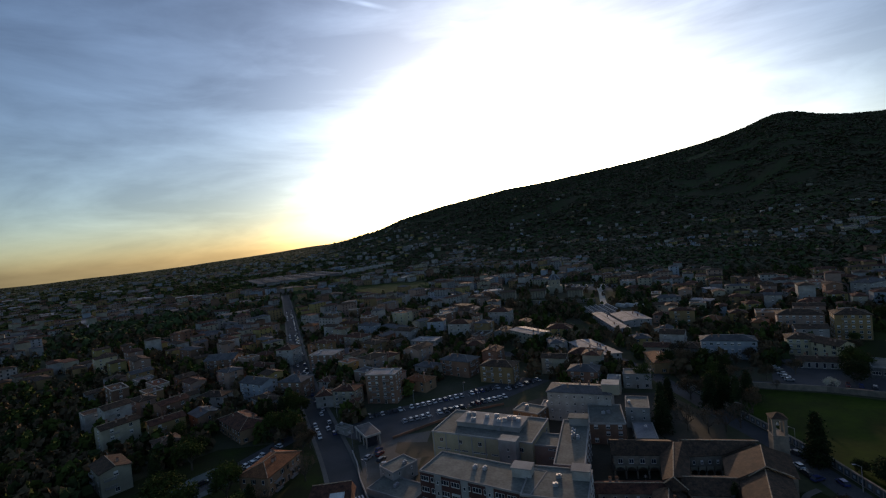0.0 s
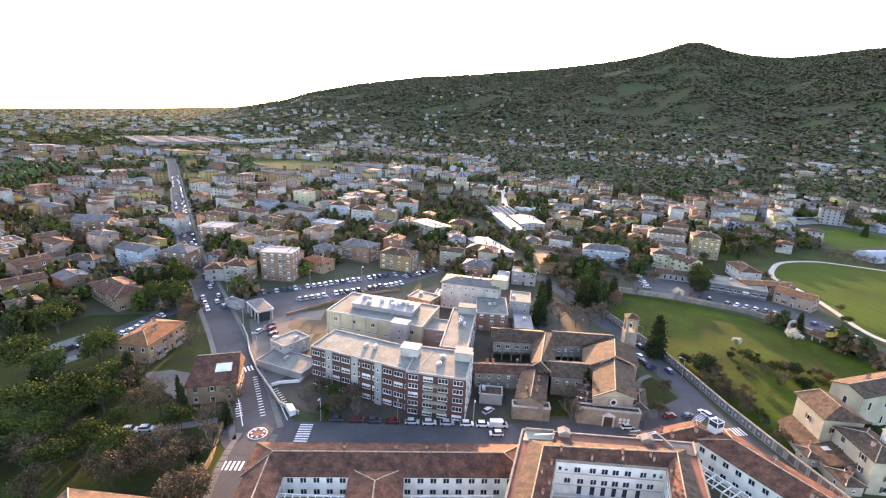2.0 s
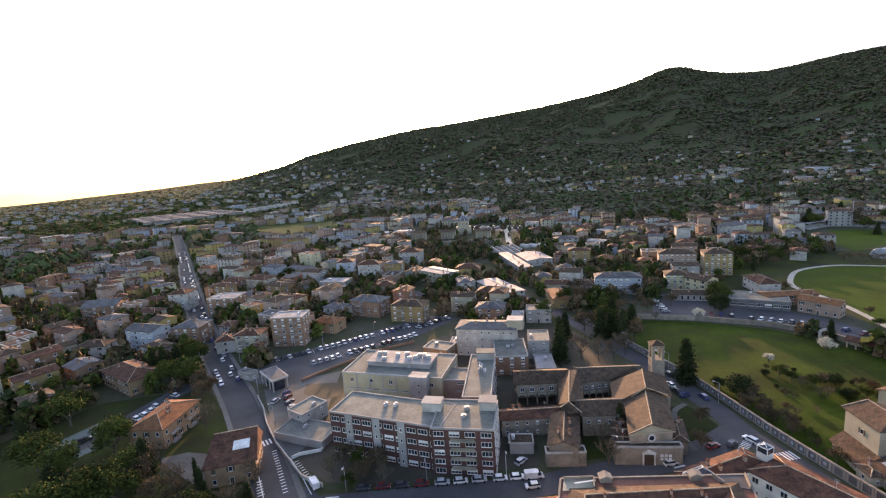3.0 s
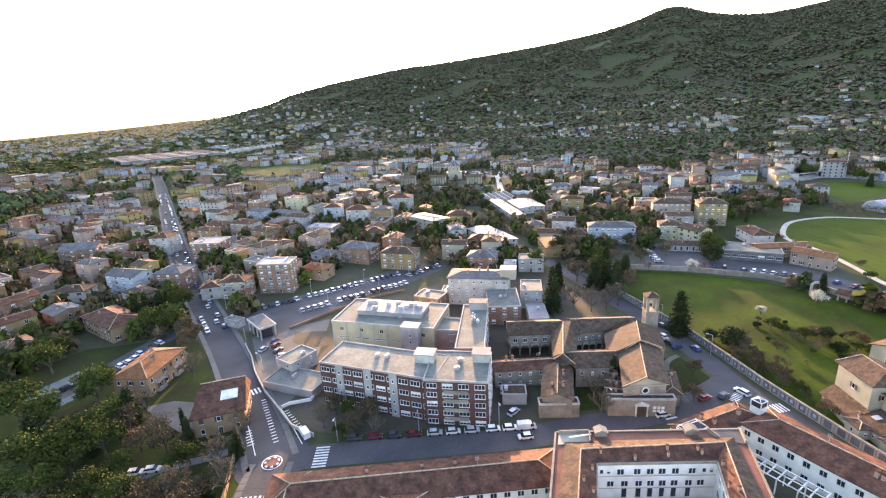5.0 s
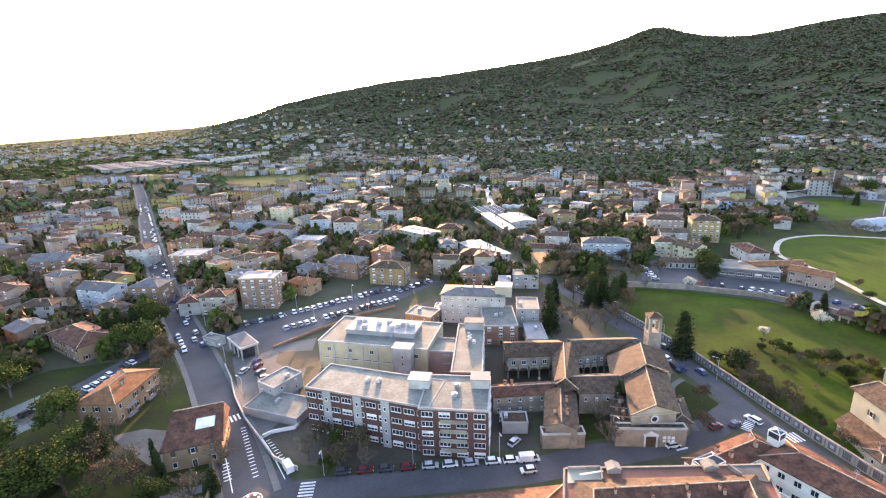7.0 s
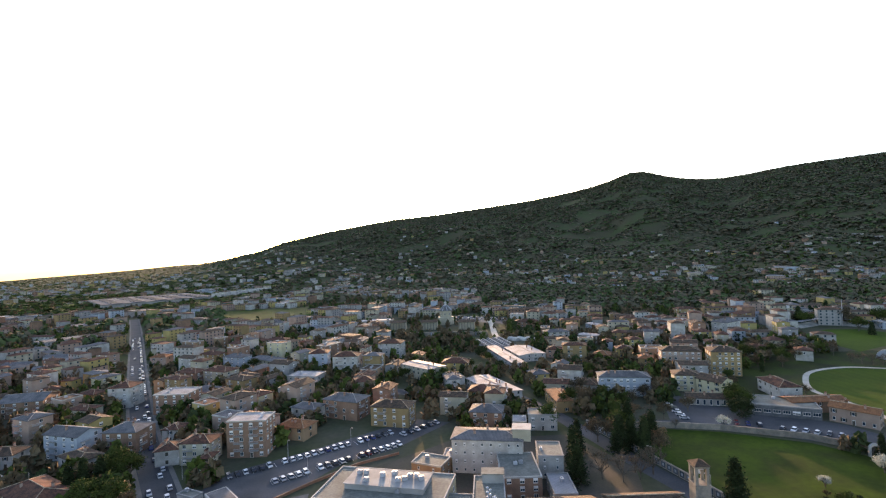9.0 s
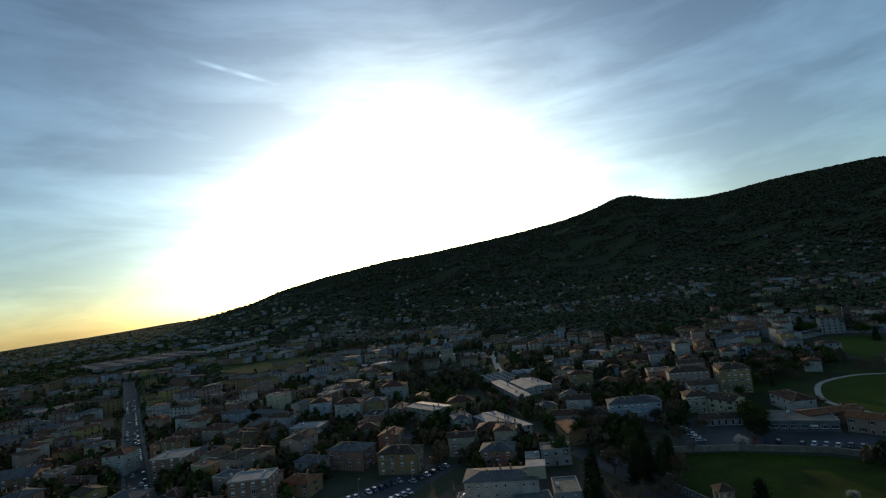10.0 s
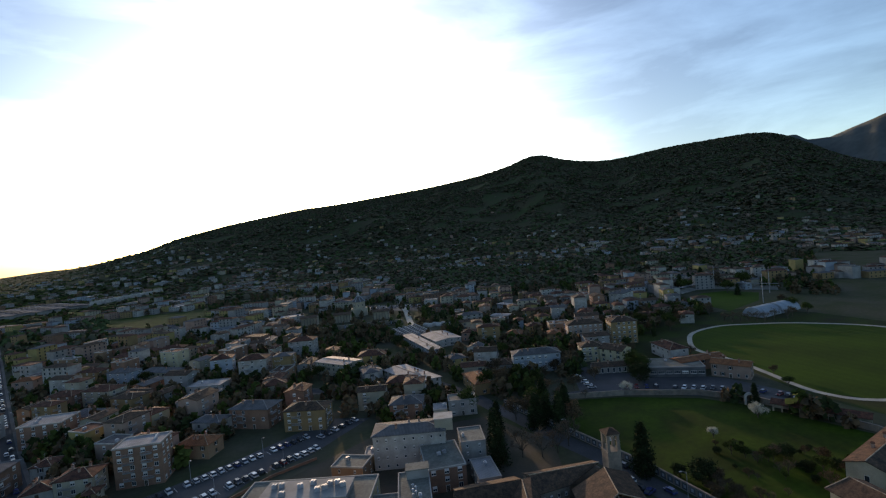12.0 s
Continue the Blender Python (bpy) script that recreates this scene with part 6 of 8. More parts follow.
def greenhouse(x, y, rot, L, W, label):
    """A low glasshouse with a pitched glass roof and pale glazing bars."""
    ob = thing("greenhouse", label, "greenhouse", x, y, 0, rot, "greenhouses of the nursery")
    g = Geo()
    g.box(-L / 2, -W / 2, -0.2, L / 2, W / 2, 2.2)
    part("wall", g, BLUEWHITE, ob)
    g = roof_geo(L, W, 2.2, "gable", over=0.1, slope=0.5, thick=0.08)[0]
    part("roof", g, TILE_GREY, ob, "grey glass roof")
    for i in range(9):
        u = -L / 2 + L * i / 8
        g = Geo()
        for s in (-1, 1):
            g.tube((u, s * W / 2, 2.35), (u, 0, 2.4 + W / 4), 0.13, 0.13, 4)
        part("glazing_bar", g, FRAME, ob)
    g = Geo()
    g.tube((-L / 2, 0, 2.4 + W / 4), (L / 2, 0, 2.4 + W / 4), 0.2, 0.2, 5)
    part("ridge", g, FRAME, ob)
    PLACED.append((x, y, L * 0.5))


for i in range(5):
    greenhouse(60.5 + i * 5.4, 441.0 + i * 2.0, -83.5, 42.0, 4.8, "low nursery glasshouse with pale ridge and bars")
for i in range(3):
    tunnel = thing("tunnel_tent", "white plastic tunnel tent beside the nursery", "tent", 93.0 + i * 8, 466.0 - i * 2.5, 0, -60, "tunnel tents of the nursery")
    g = Geo()
    for k in range(8):
        a0, a1 = math.pi * k / 8, math.pi * (k + 1) / 8
        g.face([(-6, 3 * math.cos(a0), 3 * math.sin(a0)), (6, 3 * math.cos(a0), 3 * math.sin(a0)), (6, 3 * math.cos(a1), 3 * math.sin(a1)), (-6, 3 * math.cos(a1), 3 * math.sin(a1))])
    for e in (-6, 6):
        g.face([(e, 3 * math.cos(math.pi * k / 8), 3 * math.sin(math.pi * k / 8)) for k in range(9)])
    part("skin", g, WHITE, tunnel)
    PLACED.append((93.0 + i * 8, 466.0 - i * 2.5, 6))


# ---- further landmarks ----
arch = thing("archway", "white free-standing archway in the meadow wall", "archway", 163.8, 193.0, 0, -18)
g = Geo()
for s in (-1, 1):
    a, b = sorted((s * 1.2, s * 2.0))
    g.box(a, -0.4, 0, b, 0.4, 3.0)
for k in range(10):
    a0, a1 = math.pi * k / 10, math.pi * (k + 1) / 10
    q = [(r * math.cos(a), y, 3.0 + r * math.sin(a)) for y in (-0.4, 0.4) for r, a in ((1.2, a0), (2.0, a0), (2.0, a1), (1.2, a1))]
    g.hexa(q)
part("arch", g, WHITE, arch)
portico = thing("portico", "long low portico with square pillars and tiled roof", "portico", 174.5, 172.0, 0, -62)
g, k, top = roof_geo(30, 6, 3.2, "gable")
part("roof", g, TILE, portico)
g = Geo()
g.box(-15, 1.5, 0, 15, 2.6, 3.2)
part("back_wall", g, CREAM, portico)
for i in range(11):
    g = Geo()
    g.box(-14.8 + i * 2.93, -2.7, 0, -14.3 + i * 2.93, -2.2, 3.2)
    part("pillar", g, CREAM, portico)
for i in range(2):
    tent = thing("sports_dome", "white arched sports tent beside the playing field", "tent", 322 + i * 24, 318 + i * 3, 0, 8, "sports tents")
    g = Geo()
    for k in range(12):
        a0, a1 = math.pi * k / 12, math.pi * (k + 1) / 12
        g.face([(-11, 8 * math.cos(a0), 7 * math.sin(a0)), (11, 8 * math.cos(a0), 7 * math.sin(a0)), (11, 8 * math.cos(a1), 7 * math.sin(a1)), (-11, 8 * math.cos(a1), 7 * math.sin(a1))])
    for e in (-11, 11):
        g.face([(e, 8 * math.cos(math.pi * k / 12), 7 * math.sin(math.pi * k / 12)) for k in range(13)])
    part("skin", g, BLUEWHITE, tent, smooth=False)
    for k in range(5):
        g = Geo()
        for j in range(12):
            a0, a1 = math.pi * j / 12, math.pi * (j + 1) / 12
            g.tube((-10.8 + k * 5.4, 8.05 * math.cos(a0), 7.05 * math.sin(a0)), (-10.8 + k * 5.4, 8.05 * math.cos(a1), 7.05 * math.sin(a1)), 0.12, 0.12, 4)
        part("rib", g, STEEL, tent)
for x, y, rot, L in ((380, 450, 19, 44), (420, 420, -62, 62)):
    st = thing("grandstand", "pale roofed grandstand beside the football pitch", "grandstand", x, y, 0, rot)
    g = Geo()
    for i in range(5):
        g.box(-L / 2, -4 + i * 1.5, 0, L / 2, 4, 0.6 * (i + 1))
    part("terrace", g, GREY, st)
    g = Geo()
    g.hexa([(-L / 2, -4.5, 6.2), (L / 2, -4.5, 6.2), (L / 2, 4.2, 5.2), (-L / 2, 4.2, 5.2), (-L / 2, -4.5, 6.5), (L / 2, -4.5, 6.5), (L / 2, 4.2, 5.5), (-L / 2, 4.2, 5.5)])
    part("roof", g, METAL_ROOF, st)
    for i in range(7):
        g = Geo()
        g.tube((-L / 2 + 0.5 + i * (L - 1) / 6, 3.6, 0), (-L / 2 + 0.5 + i * (L - 1) / 6, 3.6, 5.2), 0.15, 0.15, 6)
        part("post", g, STEEL, st)
FLOOD = Geo()
FLOOD.tube((0, 0, 0), (0, 0, 24), 0.35, 0.18, 6)
flood = thing("floodlight", "tall steel floodlight mast beside the pitch", "floodlight", 335, 424, 0, 0, "floodlights of the pitch")
part("mast", FLOOD, STEEL, flood)
g = Geo()
for i in range(3):
    g.box(-1.6, -0.2, 22.2 + i * 0.9, 1.6, 0.15, 22.8 + i * 0.9)
part("lamp_panel", g, STEEL, flood)
for x, y in ((365, 352), (404, 440), (412, 384)):
    copy_thing(flood, pose(x, y, 0, 0, 0, 40))
for x, y in ((735, 4180), (835, 4160)):
    mast = thing("radio_mast", "thin radio mast on the wooded ridge", "mast", x, y, ground_z(x, y) - 2)
    g = Geo()
    g.tube((0, 0, 0), (0, 0, 75 if x < 800 else 50), 1.0, 0.5, 5)
    part("pole", g, STEEL, mast)
# domed chapel of the cemetery, with its side temples and the long pillared wall
dome = thing("cemetery_chapel", "domed cemetery chapel of pale stone with a ribbed lead roof", "chapel", 41.0, 592.0, 0, -12, "cemetery buildings")
OCT = [(7.4 * math.cos(math.pi / 8 + i * math.pi / 4), 7.4 * math.sin(math.pi / 8 + i * math.pi / 4)) for i in range(8)]
g = Geo()
g.prism([(x * 1.35, y * 1.35) for x, y in OCT], -0.5, 9.0)
part("base", g, CREAM, dome)
g = Geo()
g.prism(OCT, 9.0, 16.0)
g.prism([(x * 1.06, y * 1.06) for x, y in OCT], 16.0, 16.6)
part("drum", g, CREAM, dome)
g = Geo()
for i in range(8):
    (x0, y0), (x1, y1) = OCT[i], OCT[(i + 1) % 8]
    g.face([(x0 * 1.08, y0 * 1.08, 16.6), (x1 * 1.08, y1 * 1.08, 16.6), (x1 * 0.2, y1 * 0.2, 23.0), (x0 * 0.2, y0 * 0.2, 23.0)])
cap = part("dome_roof", g, TILE_GREY, dome, "dark lead dome roof")
for i in range(8):
    x0, y0 = OCT[i]
    g = Geo()
    g.tube((x0 * 1.1, y0 * 1.1, 16.7), (x0 * 0.22, y0 * 0.22, 23.1), 0.35, 0.3, 5)
    part("rib", g, BLUEWHITE, cap)
    part("window", WINDOWS["tall"][0], None, dome, m=pose(0, 0, 0, 0, 0, i * 45 + 90) @ pose(0, -6.88, 11.2))
g = Geo()
g.tube((0, 0, 22.8), (0, 0, 25.5), 1.6, 1.5, 8)
g.tube((0, 0, 25.5), (0, 0, 27.6), 1.9, 0.1, 8)
part("lantern", g, WHITE, dome)
PLACED.append((41, 592, 12))
for x, y in ((19.0, 556.0), (59.0, 543.0), (-16.0, 565.0)):
    temple = thing("cemetery_temple", "pale stone temple front with columns and low gable", "temple", x, y, 0, -12, "cemetery buildings")
    g = Geo()
    g.box(-8.5, 0.0, -0.3, 8.5, 9.0, 9.0)
    part("wall", g, CREAM, temple)
    for i in range(6):
        g = Geo()
        g.tube((-8.0 + i * 3.2, -1.6, 0), (-8.0 + i * 3.2, -1.6, 8.0), 0.55, 0.45, 8)
        part("column", g, STONE, temple)
    g = Geo()
    g.box(-9.0, -2.4, 8.0, 9.0, -0.004, 9.0)
    part("entablature", g, STONE, temple)
    g = roof_geo(18.0, 12.0, 9.0, "gable", slope=0.26)[0]
    part("roof", g, TILE_OLD, temple, m=pose(0, 3.3, 0))
    PLACED.append((x, y, 11))
# sheds on the plain
saw = thing("saw_roofed_shed", "long pale shed with a row of white saw-toothed gables", "shed", -390, 1226, ground_z(-390, 1226) - 1, 66)
g = Geo()
g.box(-90, 0, -6, 90, 24, 7)
part("hall", g, GREY, saw)
for i in range(16):
    g = Geo()
    u = -88 + i * 11.6
    g.hexa([(u, -0.5, 0), (u + 6, -0.5, 0), (u + 6, 24.2, 0), (u, 24.2, 0), (u, -0.5, 13), (u + 1, -0.5, 13), (u + 1, 24.2, 13), (u, 24.2, 13)])
    part("roof_tooth", g, WHITE, saw)
factory = thing("factory", "wide grey factory with parallel flat-roofed halls", "factory", -600, 1190, 2, 38)
for i in range(6):
    g = Geo()
    g.box(-105, -120 + i * 40, -6, 105, -84 + i * 40, 9, 0)
    g.box(-106, -121 + i * 40, 9, 106, -83 + i * 40, 9.8, 1)
    hall = part("hall", g, [GREY, SHEET_ROOF], factory)
    for k in range(5):
        g = Geo()
        g.box(-90 + k * 40, -112 + i * 40, 9.8, -70 + k * 40, -94 + i * 40, 11)
        part("skylight", g, TILE_GREY, hall)
PLACED.append((-600, 1190, 140))

# ---- street lamps ----
lamp = thing("street_lamp", "grey steel street lamp with a curved arm", "street lamp", -30, 122.5, 0, -90, "street lamps")
g = Geo()
g.tube((0, 0, 0), (0, 0, 7.5), 0.1, 0.07, 6)
g.tube((0, 0, 7.5), (1.6, 0, 8.1), 0.06, 0.05, 5)
part("pole", g, STEEL, lamp)
g = Geo()
g.box(1.4, -0.16, 7.98, 2.2, 0.16, 8.16)
part("lamp_head", g, STEEL, lamp)
for x, y, r in ((-8, 123, -90), (14, 123.2, -90), (45, 126, -80), (90.5, 150, 170), (87, 176, 170), (80.5, 200, 190), (-61, 160, 150), (-75, 184, 150), (-97, 222, 150), (-118, 257, 150), (-142, 297, 150), (-174, 352, 150), (-205, 410, 150), (-60, 234, -60), (-35, 243, -60), (-12, 254, -60), (-48, 214, 120), (-26, 228, 120)):
    copy_thing(lamp, pose(x, y, 0, 0, 0, r))


stripes("bay_marking", -48.5, 236.6, 28.4, 25, 2.9, 0.12, 4.6, "white painted bay lines of the car park")
stripes("bay_marking", -37.0, 226.0, 29.5, 20, 2.9, 0.12, 4.6, "white painted bay lines of the car park")

# ---- cars ----
def car_model(name, paint, label, L=4.2, W=1.75, roof=1.48, bonnet=0.9, cab=(-1.45, 0.75), van=False):
    ob = thing(name, label, "van" if van else "car", 0, 0, -50)
    prof = [(-L / 2, 0.35), (L / 2, 0.35), (L / 2, 0.62), (L / 2 - 0.12, 0.78), (cab[1] + 0.55, bonnet), (cab[0] - 0.35, bonnet + 0.06), (-L / 2 + 0.05, bonnet)]
    top = [(cab[1] + 0.5, bonnet), (cab[1] - 0.25, roof), (cab[0] + 0.2, roof), (cab[0] - 0.45, bonnet + 0.02)]
    g = Geo()
    k, ys = len(prof), W / 2
    g.v.extend([(x, -ys + (0.06 if z > 0.8 else 0.0), z) for x, z in prof] + [(x, ys - (0.06 if z > 0.8 else 0.0), z) for x, z in prof])
    g.f.append(tuple(range(k)))
    g.f.append(tuple(range(2 * k - 1, k - 1, -1)))
    g.m.extend((0, 0))
    for i in range(k):
        j = (i + 1) % k
        g.f.append((i, i + k, j + k, j))
        g.m.append(0)
    w2 = W / 2 - 0.22
    g.box(cab[0] + 0.15, -w2 - 0.02, roof - 0.05, cab[1] - 0.2, w2 + 0.02, roof + 0.03, 0)
    if van:
        g.box(-L / 2 + 0.05, -W / 2 + 0.05, bonnet, cab[1] - 0.6, W / 2 - 0.05, roof + 0.1, 0)
    part("body", g, paint, ob)
    g = Geo()
    b = [(top[0][0], -W / 2 + 0.1, top[0][1]), (top[3][0], -W / 2 + 0.1, top[3][1]), (top[3][0], W / 2 - 0.1, top[3][1]), (top[0][0], W / 2 - 0.1, top[0][1])]
    c = [(top[1][0], -w2, roof - 0.02), (top[2][0], -w2, roof - 0.02), (top[2][0], w2, roof - 0.02), (top[1][0], w2, roof - 0.02)]
    g.hexa(b + c)
    part("glasshouse", g, GLASS, ob, "dark car windows")
    for x in (-L * 0.31, L * 0.31):
        for s in (-1, 1):
            g = Geo()
            g.tube((x, s * (W / 2 - 0.2), 0.32), (x, s * (W / 2 + 0.02), 0.32), 0.32, 0.32, 12)
            part("wheel", g, RUBBER, ob)
    for s in (-1, 1):
        g = Geo()
        g.box(L / 2 - 0.06, s * 0.6 - 0.18, 0.58, L / 2 + 0.015, s * 0.6 + 0.18, 0.72)
        part("headlight", g, FRAME, ob)
    return ob


COLOURS = ("white", "silver", "dark grey", "red", "blue")
CARS = [car_model("car", p, f"{c} parked hatchback car", L=4.0 + 0.2 * (i % 2)) for i, (c, p) in enumerate(zip(COLOURS, CAR_PAINTS))]
CARS += [car_model("car", CAR_PAINTS[i], f"{COLOURS[i]} parked estate car", L=4.5, cab=(-1.9, 0.7), roof=1.5) for i in (0, 2)]
CARS.append(car_model("van", CAR_PAINTS[0], "white delivery van beside the kerb", L=5.2, W=1.95, roof=1.95, bonnet=1.05, cab=(-1.0, 1.5), van=True))
car_rng = random.Random(5)
USED = set()


def car(x, y, rot, pick=None, group="parked cars"):
    i = car_rng.choice((0, 0, 0, 1, 1, 1, 2, 2, 3, 4, 5, 6)) if pick is None else pick
    m = pose(x, y, ground_z(x, y) + 0.06, 0, 0, rot + car_rng.uniform(-2, 2))
    if i in USED:
        ob = copy_thing(CARS[i], m)
    else:
        ob = CARS[i]
        ob.matrix_basis = m
        USED.add(i)
    tagged(ob, group=group)


def car_row(ax, ay, bx, by, n, turn, skip=0.15, group="parked cars"):
    d = math.degrees(math.atan2(by - ay, bx - ax))
    for i in range(n):
        if car_rng.random() < skip:
            continue
        t = i / max(1, n - 1)
        car(ax + (bx - ax) * t, ay + (by - ay) * t, d + turn + car_rng.choice((0, 180)), group=group)


car_row(-79.0, 220.0, -18.0, 253.0, 24, 90, 0.12, "cars in the hospital car park")
car_row(-60.0, 213.0, -14.0, 239.0, 19, 90, 0.12, "cars in the hospital car park")
car_row(-12.0, 250.0, 4.0, 262.0, 6, 90, 0.1, "cars in the hospital car park")
for x, pick in ((-25.5, 2), (-20, 3), (-14.9, 2), (-9.5, 3), (-3.8, 1), (1.2, 0), (6.3, 1), (12.0, 0), (16.6, 0), (21.2, 7)):
    car(x, 121.9 - 0.03 * x, 0 if pick != 7 else 2, pick, "cars parked along the street")
car(20.0, 117.4, 180, 0)
car(59.1, 121.5, 8, 0)
car(-39.7, 126.3, 122, 7)
for x, y, r in ((85.4, 173.0, 105), (81.6, 164.5, 100), (81.3, 160.0, 100), (82.5, 156.5, 20), (87.9, 154.2, 95), (80.1, 127.3, 30), (74.5, 127.2, 15), (86.5, 128.5, 110)):
    car(x, y, r)
for i in range(21, 47):
    a, b = AVENUE[i], AVENUE[i + 1]
    d = (b - a).normalized()
    n = Vector((-d.y, d.x))
    for s in (-1, 1):
        for k in range(max(1, int((b - a).length / 6.2))):
            if car_rng.random() < (0.45 if s < 0 else 0.6):
                continue
            p = a + d * (k + 0.5) * 6.2 + n * s * (3.3 if car_rng.random() < 0.75 else 1.6)
            car(p.x, p.y, math.degrees(math.atan2(d.y, d.x)) + (180 if s > 0 else 0), group="cars along the avenue")
car_row(-116.4, 173.0, -111.6, 190.5, 7, 75, 0.05, "cars in the small car park")
for x, y, r in ((-76, 117, 10), (-80, 116.5, 5), (-127, 161, 60), (-124.5, 166, 60), (-66.5, 178, 70), (-64, 184, 75), (-62.5, 180.5, 70), (-60.5, 176, 70), (-58, 172, 20), (19, 128, 40), (18, 139, 80)):
    car(x, y, r)
car_row(120, 239, 124, 262, 6, 80, 0.2, "cars beside the stone wall")
car_row(139, 233, 147, 229, 3, 90, 0.0, "cars beside the stone wall")
car_row(153, 223, 176, 207, 8, 70, 0.3, "cars beside the stone wall")
car_row(180, 200, 187, 186, 6, 80, 0.2, "cars beside the stone wall")
car_row(52, 638, 112, 598, 18, 90, 0.2, "cars behind the cemetery")
car_row(60, 650, 120, 610, 18, 90, 0.2, "cars behind the cemetery")
car_row(131, 296, 126, 268, 6, 80, 0.2, "cars beside the stone wall")


# ---- trees ----
def limb(g, a, d, length, r, depth, rng, tips):
    b = a + d * length
    g.tube(a, b, r, r * 0.68, 5 if depth > 1 else 4)
    if depth == 0:
        tips.append(b)
        return
    for i in range(rng.choice((2, 3, 3))):
        e = (d + Vector((rng.uniform(-1, 1), rng.uniform(-1, 1), rng.uniform(-0.1, 0.7))) * 0.75).normalized()
        limb(g, a + d * length * rng.uniform(0.65, 1.0), e, length * rng.uniform(0.6, 0.8), r * 0.6, depth - 1, rng, tips)


def leaves(g, c, spread, n, size, rng, flat=1.0):
    for i in range(n):
        p = c + Vector((rng.gauss(0, 1), rng.gauss(0, 1), rng.gauss(0, 0.8) * flat)) * spread * 0.55
        u = Vector((rng.uniform(-1, 1), rng.uniform(-1, 1), rng.uniform(-0.6, 0.6))).normalized()
        w = u.cross(Vector((rng.uniform(-1, 1), rng.uniform(-1, 1), rng.uniform(-1, 1)))).normalized()
        s = size * rng.uniform(0.6, 1.3)
        g.face([p - u * s, p - w * s * 0.55, p + u * s, p + w * s * 0.55])


def tree_model(kind, seed):
    """Trunk and crown meshes of a tree one metre tall unit, scaled when planted; heights are for 10 m."""
    rng = random.Random(seed)
    trunk, crown, tips = Geo(), Geo(), []
    if kind in ("broad", "brown", "bare", "round", "bloom"):
        base = {"round": 0.8, "bloom": 1.4}.get(kind, 2.0)
        trunk.tube((0, 0, -0.3), (0, 0, base), 0.26, 0.2, 7)
        for i in range(5 if kind != "bare" else 6):
            a = i * 2.4 + rng.uniform(-0.4, 0.4)
            d = Vector((math.cos(a) * 0.75, math.sin(a) * 0.75, rng.uniform(0.6, 1.3))).normalized()
            limb(trunk, Vector((0, 0, base)), d, rng.uniform(2.2, 3.0), 0.15, 2 if kind != "bare" else 3, rng, tips)
        limb(trunk, Vector((0, 0, base)), Vector((0.05, 0, 1)), 3.0, 0.17, 2 if kind != "bare" else 3, rng, tips)
        if kind == "bare":
            for p in tips:
                for i in range(3):
                    e = Vector((rng.uniform(-1, 1), rng.uniform(-1, 1), rng.uniform(-0.2, 1))).normalized()
                    trunk.tube(p, p + e * rng.uniform(0.5, 0.9), 0.03, 0.012, 3)
                if rng.random() < 0.5:
                    leaves(crown, p, 0.7, 5, 0.22, rng)
        else:
            for p in tips:
                leaves(crown, p, {"broad": 1.25, "brown": 1.2, "round": 1.3, "bloom": 1.1}[kind], {"broad": 64, "brown": 32, "round": 60, "bloom": 40}[kind], 0.27, rng)
            if kind == "round":
                for i in range(50):
                    a = rng.uniform(0, 6.28)
                    z = rng.uniform(1.0, 7.0)
                    r = 3.2 * math.sqrt(max(0.05, 1 - ((z - 4) / 4) ** 2)) * rng.uniform(0.7, 1.0)
                    leaves(crown, Vector((math.cos(a) * r, math.sin(a) * r, z)), 0.9, 26, 0.3, rng)
    else:
        trunk.tube((0, 0, -0.3), (0, 0, 9.2), 0.22, 0.05, 7)
        wide = 2.6 if kind == "conifer" else 0.9
        n = 150 if kind == "conifer" else 90
        for i in range(n):
            z = 0.7 + 9.2 * (i / n)
            r = wide * (1 - i / n) ** (0.8 if kind == "conifer" else 0.5) * rng.uniform(0.55, 1.05)
            a = i * 2.4
            p = Vector((math.cos(a) * r, math.sin(a) * r, z - 0.25 * r))
            if kind == "conifer":
                trunk.tube((0, 0, z), p, 0.05, 0.02, 3)
            leaves(crown, p * 0.9 + Vector((0, 0, z * 0.1)) * 0, 0.75 if kind == "conifer" else 0.5, 20, 0.26, rng, 0.6)
            leaves(crown, Vector((p.x * 0.5, p.y * 0.5, z)), 0.7 if kind == "conifer" else 0.4, 8, 0.26, rng, 0.6)
    mat = {"broad": LEAF, "brown": LEAF_BROWN, "bare": LEAF_BROWN, "round": LEAF_DARK, "bloom": BLOSSOM, "conifer": LEAF_DARK, "cypress": LEAF_DARK}[kind]
    return trunk.mesh("trunk", BARK), crown.mesh("crown", mat)


BLOSSOM = material("pale blossom", (0.62, 0.58, 0.50), (0.40, 0.40, 0.28), scale=1.0, rough=0.8)
TREE_LABEL = {"broad": "olive green broadleaf tree with an uneven crown", "brown": "autumn tree with thin brown leaves", "bare": "bare winter tree with grey branches",
              "round": "dense dark round evergreen tree", "bloom": "small tree in pale blossom", "conifer": "dark green conifer with drooping branches", "cypress": "slim dark cypress tree"}
MODELS = {k: [tree_model(k, 11 + 7 * i + len(k)) for i in range(3 if k in ("broad", "brown", "bare") else 2)] for k in TREE_LABEL}
tree_rng = random.Random(3)
WIDE = {"broad": 1.0, "brown": 0.95, "bare": 0.9, "round": 1.1, "bloom": 1.0, "conifer": 1.0, "cypress": 1.0}


